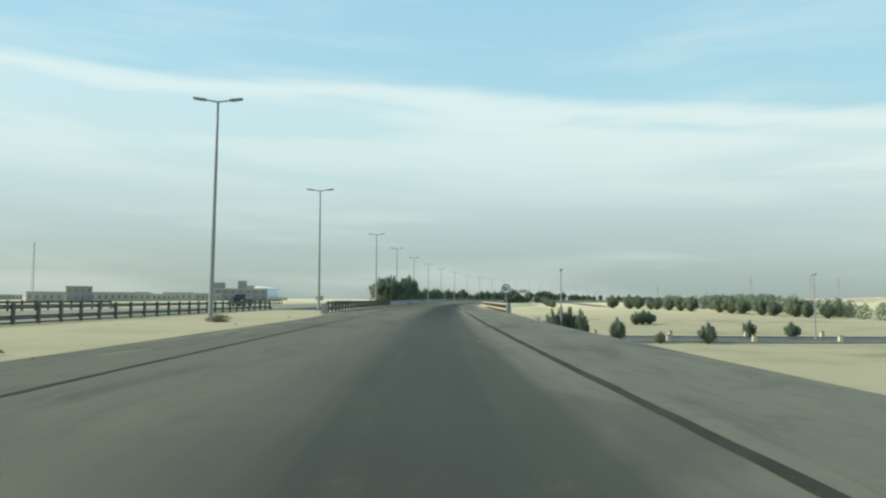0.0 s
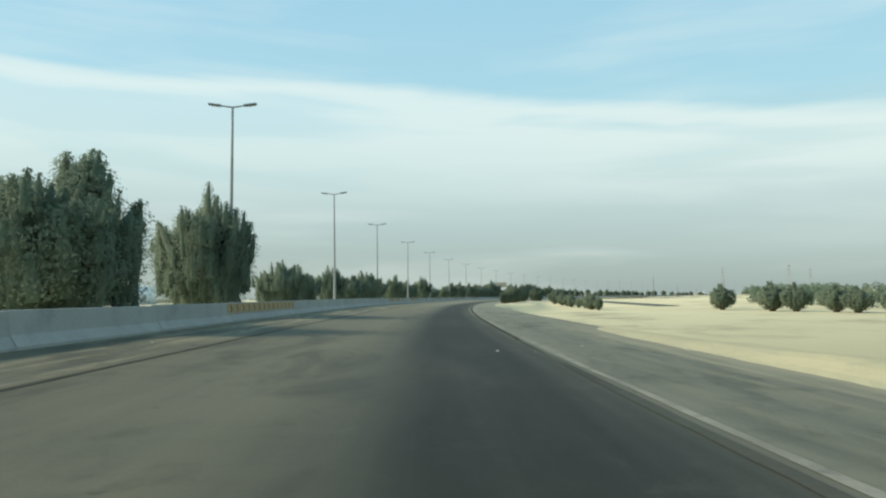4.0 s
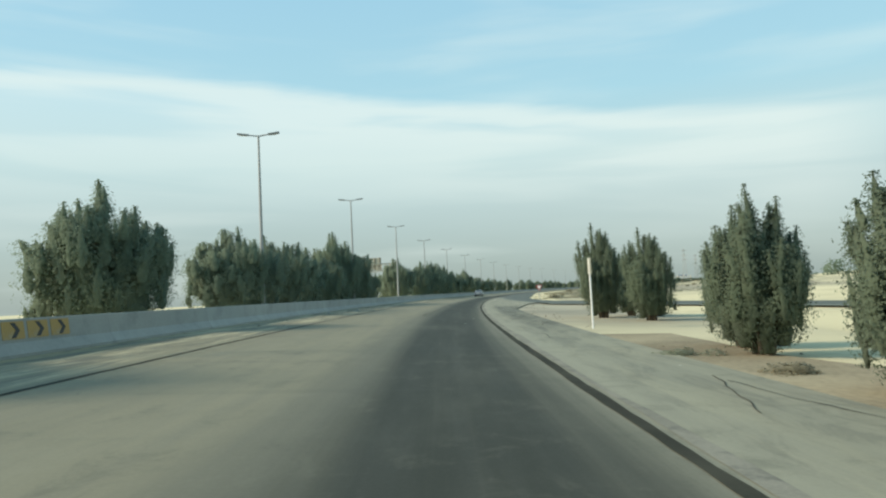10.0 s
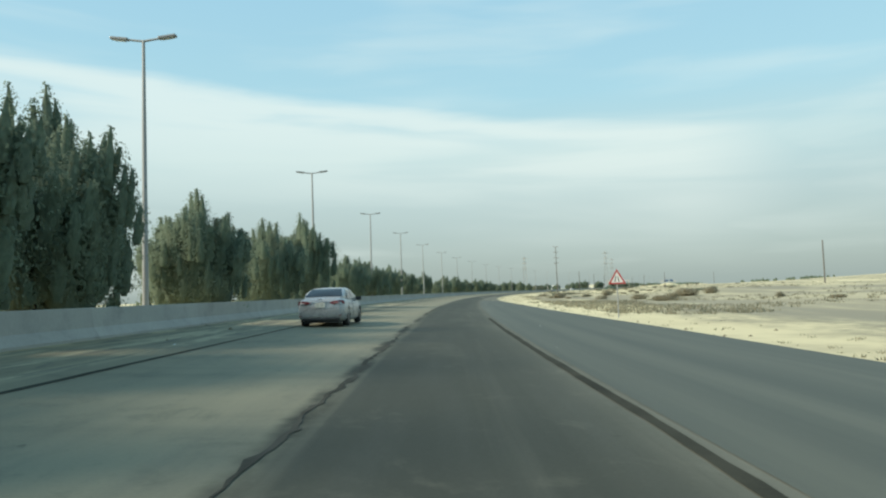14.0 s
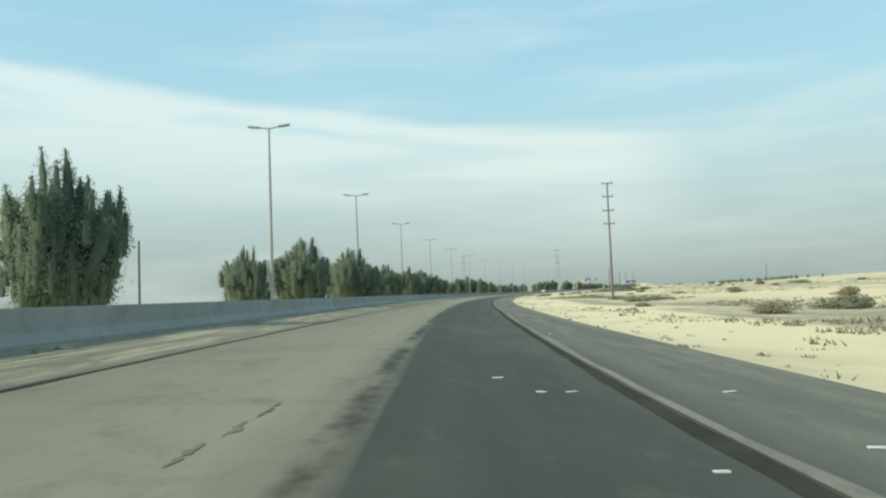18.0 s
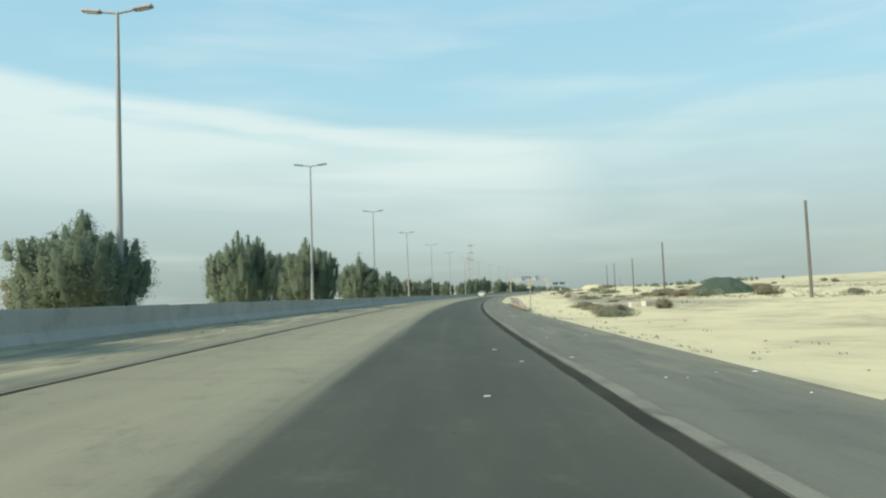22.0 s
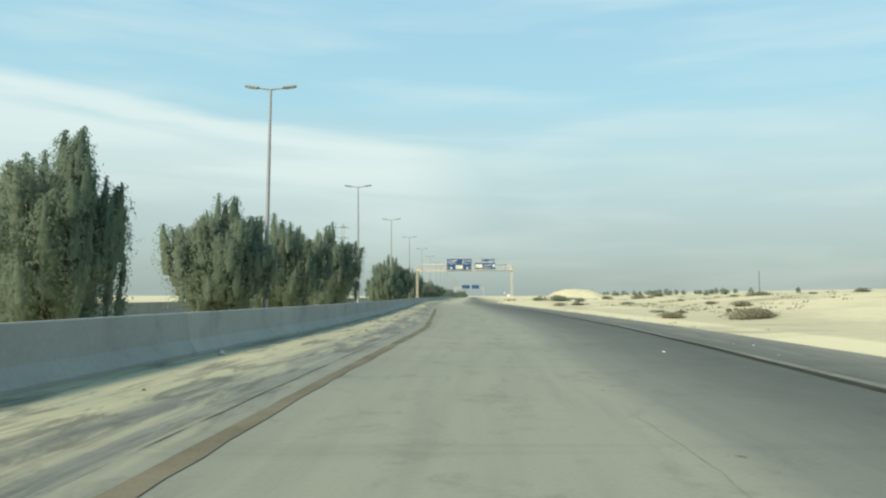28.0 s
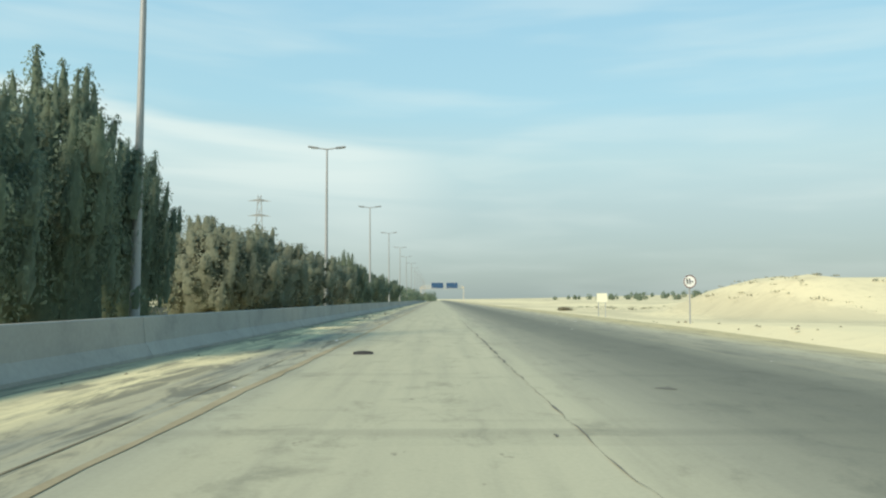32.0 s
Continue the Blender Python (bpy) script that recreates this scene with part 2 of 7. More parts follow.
def plain(name, a, b, rough=0.7, scale=3.0, metal=0.0, relief=0.15, stain=None, amount=0.0, gloss=0.5):
    """Two tones of one paint or stone, broken by coarse and fine noise, with an optional stain."""
    def build(n, p):
        pos = n.add("ShaderNodeTexCoord").outputs["Object"]
        big, small = n.noise(pos, scale * 0.25, 4.0), n.noise(pos, scale * 9.0, 3.0)
        f = n.math("ADD", n.math("MULTIPLY", big, 0.7), n.math("MULTIPLY", small, 0.3))
        c = n.mix(n.ramp01(f, 0.32, 0.68), a, b)
        if stain:
            c = n.mix(n.math("MULTIPLY", n.ramp01(n.noise(pos, scale * 0.8, 6.0, 0.65), 0.5, 0.75), amount), c, stain)
        rnd = n.add("ShaderNodeObjectInfo").outputs["Random"]
        c = n.mix(n.math("MULTIPLY", rnd, 0.12), c, (0.0, 0.0, 0.0))
        n.put(p.inputs["Base Color"], c)
        n.put(p.inputs["Roughness"], n.math("ADD", rough - 0.08, n.math("MULTIPLY", small, 0.16), clamp=True))
        p.inputs["Metallic"].default_value = metal
        p.inputs["Specular IOR Level"].default_value = gloss
        if relief:
            bump(n, p, small, relief)
    return material(name, build)


def leaf_material(name, a, b, dust, amount):
    def build(n, p):
        pos = n.add("ShaderNodeTexCoord").outputs["Object"]
        isle = n.add("ShaderNodeNewGeometry").outputs["Random Per Island"]
        c = n.mix(isle, a, b)
        c = n.mix(n.math("MULTIPLY", n.ramp01(n.noise(pos, 0.9, 3.0), 0.4, 0.7), amount), c, dust)
        c = n.mix(n.math("MULTIPLY", n.add("ShaderNodeObjectInfo").outputs["Random"], 0.18), c, dust)
        # shade between leaf sprays put into the colour: hollows dark, crests dust-pale
        leaf_relief = n.noise(pos, 9.0, 4.0, 0.7)
        c = n.mix(n.math("MULTIPLY", n.ramp01(leaf_relief, 0.56, 0.38), 0.28), c, (0.10, 0.128, 0.09))
        c = n.mix(n.math("MULTIPLY", n.ramp01(leaf_relief, 0.56, 0.70), 0.3), c, dust)
        n.put(p.inputs["Base Color"], c)
        bump(n, p, leaf_relief, 0.5, 0.06)
        p.inputs["Roughness"].default_value = 0.8
        p.inputs["Specular IOR Level"].default_value = 0.12
        p.inputs["Sheen Weight"].default_value = 0.16
        p.inputs["Sheen Roughness"].default_value = 0.6
        p.inputs["Sheen Tint"].default_value = (0.75, 0.82, 0.70, 1.0)
        tr = n.add("ShaderNodeBsdfTranslucent")
        n.put(tr.inputs[0], c)
        ms = n.add("ShaderNodeMixShader")
        ms.inputs[0].default_value = 0.52
        n.t.links.new(p.outputs[0], ms.inputs[1])
        n.t.links.new(tr.outputs[0], ms.inputs[2])
        for lk in list(n.t.links):
            if lk.to_node.type == "OUTPUT_MATERIAL":
                target = lk.to_socket
        n.t.links.new(ms.outputs[0], target)
    return material(name, build)


def road_build(n, p):
    u, v, _ = n.split(n.add("ShaderNodeUVMap").outputs[0])
    long1 = n.noise(n.vec(n.math("MULTIPLY", u, 1.6), n.math("MULTIPLY", v, 0.022)), 1.0, 5.0, 0.6)
    long2 = n.noise(n.vec(n.math("MULTIPLY", u, 2.6), n.math("MULTIPLY", v, 0.16), 7.0), 1.0, 4.0, 0.6)
    patch = n.noise(n.vec(n.math("MULTIPLY", u, 0.35), n.math("MULTIPLY", v, 0.09), 2.0), 1.0, 5.0, 0.65, 0.5)
    grain = n.noise(n.vec(u, v), 22.0, 4.0, 0.7)
    wob = n.math("ADD", u, n.math("MULTIPLY", n.math("SUBTRACT", long1, 0.5), 1.1))
    wob = n.math("ADD", wob, n.math("MULTIPLY", n.math("MULTIPLY", n.ramp01(v, 685.0, 745.0), n.ramp01(v, 985.0, 900.0)), 0.27))
    f = n.math("DIVIDE", n.math("SUBTRACT", wob, 2.0), 18.0)
    g = lambda o: (o - 2.0) / 18.0
    sand, dusty, tan, mid, dark, pale = (0.40, 0.335, 0.20), (0.245, 0.218, 0.152), (0.25, 0.225, 0.16), (0.155, 0.147, 0.113), (0.042, 0.044, 0.035), (0.275, 0.247, 0.178)
    early = n.ramp(f, [(g(2.5), sand), (g(3.3), dusty), (g(5.9), dusty), (g(6.6), tan), (g(9.4), tan), (g(10.4), mid), (g(11.2), dark), (g(12.8), dark), (g(13.4), (0.10, 0.097, 0.076)), (g(14.1), (0.33, 0.308, 0.235)), (g(15.2), (0.295, 0.278, 0.213)), (g(17.8), (0.335, 0.312, 0.238))])
    late = n.ramp(f, [(g(2.5), sand), (g(3.6), dusty), (g(5.9), dusty), (g(6.6), tan), (g(9.7), (0.29, 0.262, 0.188)), (g(10.35), (0.23, 0.212, 0.158)), (g(10.75), (0.060, 0.062, 0.050)), (g(12.8), (0.062, 0.064, 0.052)), (g(13.6), (0.086, 0.086, 0.07)), (g(14.3), (0.165, 0.158, 0.128)), (g(15.6), (0.15, 0.146, 0.122)), (g(17.0), (0.25, 0.225, 0.165))])
    late2 = n.ramp(f, [(g(2.4), (0.22, 0.212, 0.18)), (g(2.9), (0.28, 0.26, 0.2)), (g(3.3), (0.56, 0.485, 0.315)), (g(4.3), (0.54, 0.47, 0.305)), (g(4.8), (0.21, 0.205, 0.176)), (g(5.5), (0.265, 0.255, 0.208)), (g(6.7), (0.33, 0.308, 0.235)), (g(9.6), (0.34, 0.318, 0.245)), (g(10.6), (0.225, 0.215, 0.176)), (g(11.8), (0.15, 0.147, 0.122)), (g(12.6), (0.122, 0.121, 0.102)), (g(13.6), (0.116, 0.115, 0.097)), (g(14.6), (0.17, 0.166, 0.138)), (g(15.5), (0.20, 0.192, 0.16)), (g(16.4), (0.30, 0.28, 0.22)), (g(18.0), sand)])
    c = n.mix(n.ramp01(v, 446.0, 482.0), early, late)
    c = n.mix(1.0, c, n.mix(n.ramp01(v, 675.0, 735.0), (1.0, 1.0, 1.0), (1.17, 1.16, 1.14)), "MULTIPLY")
    c = n.mix(n.ramp01(v, 900.0, 985.0), c, late2)
    c = n.mix(1.0, c, n.mix(n.ramp01(v, 1040.0, 1128.0), (1.0, 1.0, 1.0), (1.46, 1.43, 1.33)), "MULTIPLY")
    # broad oil-dark blotches in the lanes
    oil = n.math("MULTIPLY", n.ramp01(n.noise(n.vec(n.math("MULTIPLY", u, 0.55), n.math("MULTIPLY", v, 0.16), 5.0), 1.0, 4.0, 0.6, 0.8), 0.5, 0.68), n.ramp01(v, 420.0, 60.0))
    c = n.mix(n.math("MULTIPLY", oil, 0.55), c, (0.055, 0.06, 0.052))
    # blown dust and worn, darker wheel tracks
    c = n.mix(n.math("MULTIPLY", n.ramp01(patch, 0.45, 0.8), 0.20), c, (0.25, 0.235, 0.185))
    c = n.mix(n.math("MULTIPLY", n.ramp01(long2, 0.35, 0.8), 0.22), c, (0.11, 0.112, 0.102))
    c = n.mix(n.math("MULTIPLY", n.ramp01(long1, 0.55, 0.85), 0.20), c, (0.26, 0.24, 0.19))
    # both shoulders: blown sand in drifts and dark drips and stains
    side = n.math("MAXIMUM", n.ramp01(u, 6.1, 5.5), n.math("MULTIPLY", n.ramp01(u, 14.2, 14.6), 0.5))
    drift_ = n.noise(n.vec(n.math("MULTIPLY", u, 1.5), n.math("MULTIPLY", v, 0.13), 11.0), 1.0, 5.0, 0.65, 0.6)
    stain = n.noise(n.vec(n.math("MULTIPLY", u, 1.9), n.math("MULTIPLY", v, 0.30), 23.0), 1.0, 5.0, 0.7, 0.9)
    c = n.mix(n.math("MULTIPLY", n.math("MULTIPLY", n.math("MULTIPLY", side, side), n.ramp01(drift_, 0.46, 0.60)), 0.75), c, (0.46, 0.405, 0.275))
    c = n.mix(n.math("MULTIPLY", n.math("MULTIPLY", side, n.ramp01(stain, 0.48, 0.62)), 0.72), c, (0.135, 0.13, 0.107))
    # darker patched shoulder where the slip road begins
    dk = n.math("MULTIPLY", n.math("MULTIPLY", n.ramp01(wob, 14.7, 15.2), n.ramp01(wob, 17.6, 17.0)), n.math("MULTIPLY", n.ramp01(v, 340.0, 358.0), n.ramp01(v, 396.0, 384.0)))
    c = n.mix(n.math("MULTIPLY", dk, n.math("ADD", 0.42, n.math("MULTIPLY", n.ramp01(stain, 0.42, 0.58), 0.4))), c, (0.105, 0.103, 0.084))
    # the ragged seam between the two lanes, its edges crumbled and dark
    ragged = n.noise(n.vec(n.math("MULTIPLY", u, 0.2), n.math("MULTIPLY", v, 0.9), 31.0), 1.0, 5.0, 0.7)
    off = n.math("ABSOLUTE", n.math("SUBTRACT", n.math("ADD", u, n.math("MULTIPLY", n.math("SUBTRACT", ragged, 0.5), 0.55)), 10.46))
    broken = n.ramp01(n.noise(n.vec(n.math("MULTIPLY", u, 0.7), n.math("MULTIPLY", v, 0.33), 17.0), 1.0, 4.0, 0.65), 0.36, 0.60)
    seam = n.math("MULTIPLY", n.math("MULTIPLY", n.ramp01(off, 0.24, 0.03), broken), n.math("MULTIPLY", n.ramp01(v, 355.0, 375.0), n.ramp01(v, 745.0, 705.0)))
    c = n.mix(n.math("MULTIPLY", seam, 0.9), c, (0.036, 0.036, 0.028))
    # rubbed tar, small dark pits and faint bands across the lanes
    cell = n.noise(n.vec(u, n.math("MULTIPLY", v, 0.7), 41.0), 1.5, 6.0, 0.72, 0.4)
    c = n.mix(n.math("MULTIPLY", n.ramp01(cell, 0.50, 0.74), 0.36), c, (0.075, 0.078, 0.062))
    c = n.mix(n.math("MULTIPLY", n.ramp01(cell, 0.47, 0.26), 0.12), c, (0.33, 0.31, 0.24))
    pit = n.noise(n.vec(u, n.math("MULTIPLY", v, 0.55), 57.0), 3.4, 3.0, 0.6)
    c = n.mix(n.math("MULTIPLY", n.ramp01(pit, 0.70, 0.78), 0.6), c, (0.05, 0.05, 0.04))
    bars = n.noise(n.vec(n.math("MULTIPLY", u, 0.06), n.math("MULTIPLY", v, 0.8), 63.0), 1.0, 4.0, 0.6)
    c = n.mix(n.math("MULTIPLY", n.ramp01(bars, 0.56, 0.72), 0.20), c, (0.08, 0.083, 0.07))
    # sand blown against the bridge railing
    blown = n.math("ADD", u, n.math("MULTIPLY", n.math("SUBTRACT", drift_, 0.5), 2.6))
    c = n.mix(n.math("MULTIPLY", n.math("MULTIPLY", n.ramp01(blown, 16.0, 17.0), n.math("MULTIPLY", n.ramp01(v, 30.0, 55.0), n.ramp01(v, 150.0, 110.0))), 0.85), c, (0.60, 0.52, 0.36))
    # worn paler wheel tracks before the bridge
    c = n.mix(n.math("MULTIPLY", n.ramp01(v, 20.0, -12.0), 0.36), c, (0.15, 0.15, 0.125))
    # older, darker surfacing before and over the bridge
    old = n.mix(n.ramp01(n.math("ADD", v, n.math("MULTIPLY", long1, 60.0)), 60.0, 340.0), n.mix(n.ramp01(v, 25.0, 75.0), (0.60, 0.607, 0.585), (0.37, 0.377, 0.362)), (0.93, 0.93, 0.91))
    c = n.mix(1.0, c, old, "MULTIPLY")
    c = n.mix(n.math("MULTIPLY", grain, 0.22), c, (0.05, 0.05, 0.047))
    c = n.mix(1.0, c, (1.04, 1.065, 1.03), "MULTIPLY")
    n.put(p.inputs["Base Color"], c)
    n.put(p.inputs["Roughness"], n.math("ADD", 0.62, n.math("MULTIPLY", grain, 0.2)))
    p.inputs["Specular IOR Level"].default_value = 0.09
    bump(n, p, grain, 0.25, 0.006)


def ramp_build(n, p):
    u, v, _ = n.split(n.add("ShaderNodeUVMap").outputs[0])
    long1 = n.noise(n.vec(n.math("MULTIPLY", u, 1.3), n.math("MULTIPLY", v, 0.03)), 1.0, 5.0, 0.6)
    grain = n.noise(n.vec(u, v), 22.0, 4.0, 0.7)
    c = n.mix(n.ramp01(long1, 0.3, 0.85), (0.078, 0.083, 0.072), (0.125, 0.125, 0.104))
    near = n.math("ADD", u, n.math("MULTIPLY", n.math("SUBTRACT", long1, 0.5), 1.2))
    c = n.mix(n.math("MULTIPLY", n.ramp01(near, 1.5, -0.1), n.ramp01(v, 476.0, 455.0)), c, (0.215, 0.205, 0.162))
    c = n.mix(n.math("MULTIPLY", grain, 0.25), c, (0.05, 0.05, 0.047))
    n.put(p.inputs["Base Color"], n.mix(1.0, c, (1.10, 1.13, 1.03), "MULTIPLY"))
    p.inputs["Roughness"].default_value = 0.6
    p.inputs["Specular IOR Level"].default_value = 0.12
    bump(n, p, grain, 0.25, 0.006)


def sand_build(n, p):
    pos = n.add("ShaderNodeNewGeometry").outputs["Position"]
    u, v, _ = n.split(n.add("ShaderNodeUVMap").outputs[0])
    big = n.noise(pos, 0.012, 4.0, 0.6, 0.4)
    mid = n.noise(pos, 0.09, 5.0, 0.65, 0.3)
    fine = n.noise(pos, 1.6, 5.0, 0.7)
    c = n.mix(n.ramp01(big, 0.35, 0.65), (0.70, 0.61, 0.375), (0.63, 0.545, 0.335))
    c = n.mix(n.math("MULTIPLY", n.ramp01(mid, 0.5, 0.72), 0.45), c, (0.38, 0.32, 0.21))
    c = n.mix(n.math("MULTIPLY", n.ramp01(n.noise(pos, 0.035, 6.0, 0.7), 0.54, 0.68), 0.6), c, (0.25, 0.222, 0.155))
    # belts of low scrub that run along the road, with drifts of bare sand between
    along = n.noise(n.vec(n.math("MULTIPLY", u, 0.10), n.math("MULTIPLY", v, 0.022), 4.0), 1.0, 5.0, 0.62, 0.5)
    shift = n.math("ADD", u, n.math("MULTIPLY", n.math("SUBTRACT", along, 0.5), 9.0))
    belt = n.math("MULTIPLY", n.ramp01(shift, 23.0, 25.5), n.ramp01(shift, 44.0, 30.0))
    far = n.math("MULTIPLY", n.math("MULTIPLY", n.ramp01(shift, 48.0, 60.0), n.ramp01(u, 400.0, 180.0)), 0.7)
    belt = n.math("MULTIPLY", n.math("MAXIMUM", belt, far), n.ramp01(n.math("ADD", along, n.math("MULTIPLY", n.math("SUBTRACT", fine, 0.5), 0.3)), 0.40, 0.56))
    belt = n.math("MULTIPLY", belt, n.math("SUBTRACT", n.ramp01(v, 400.0, 445.0), n.math("MULTIPLY", n.ramp01(v, 880.0, 990.0), 0.6)))
    c = n.mix(n.math("MULTIPLY", belt, 0.82), c, (0.235, 0.215, 0.155))
    # the grey flat of dead scrub behind the sand bank of the slip road
    flat_ = n.math("MULTIPLY", n.math("MULTIPLY", n.ramp01(shift, 27.0, 30.0), n.ramp01(shift, 85.0, 62.0)), n.math("MULTIPLY", n.ramp01(v, 405.0, 450.0), n.ramp01(v, 640.0, 585.0)))
    c = n.mix(n.math("MULTIPLY", flat_, n.math("ADD", 0.45, n.math("MULTIPLY", n.ramp01(along, 0.35, 0.6), 0.4))), c, (0.27, 0.25, 0.185))
    c = n.mix(n.math("MULTIPLY", n.ramp01(fine, 0.5, 0.8), 0.22), c, (0.30, 0.255, 0.17))
    # dusty gravel between the slip road and the carriageway
    gore = n.math("MULTIPLY", n.math("MULTIPLY", n.ramp01(v, 335.0, 365.0), n.ramp01(v, 432.0, 415.0)), n.ramp01(u, 27.0, 23.0))
    c = n.mix(n.math("MULTIPLY", gore, 0.92), c, n.mix(n.ramp01(mid, 0.4, 0.62), (0.36, 0.325, 0.24), (0.25, 0.232, 0.178)))
    # greyer, trodden sand round the bridge
    c = n.mix(1.0, c, n.mix(n.ramp01(v, 60.0, 400.0), (0.57, 0.595, 0.60), (1.0, 1.0, 1.0)), "MULTIPLY")
    n.put(p.inputs["Base Color"], c)
    p.inputs["Roughness"].default_value = 0.95
    p.inputs["Specular IOR Level"].default_value = 0.1
    bump(n, p, n.math("ADD", mid, n.math("MULTIPLY", fine, 0.4)), 0.5, 0.25)


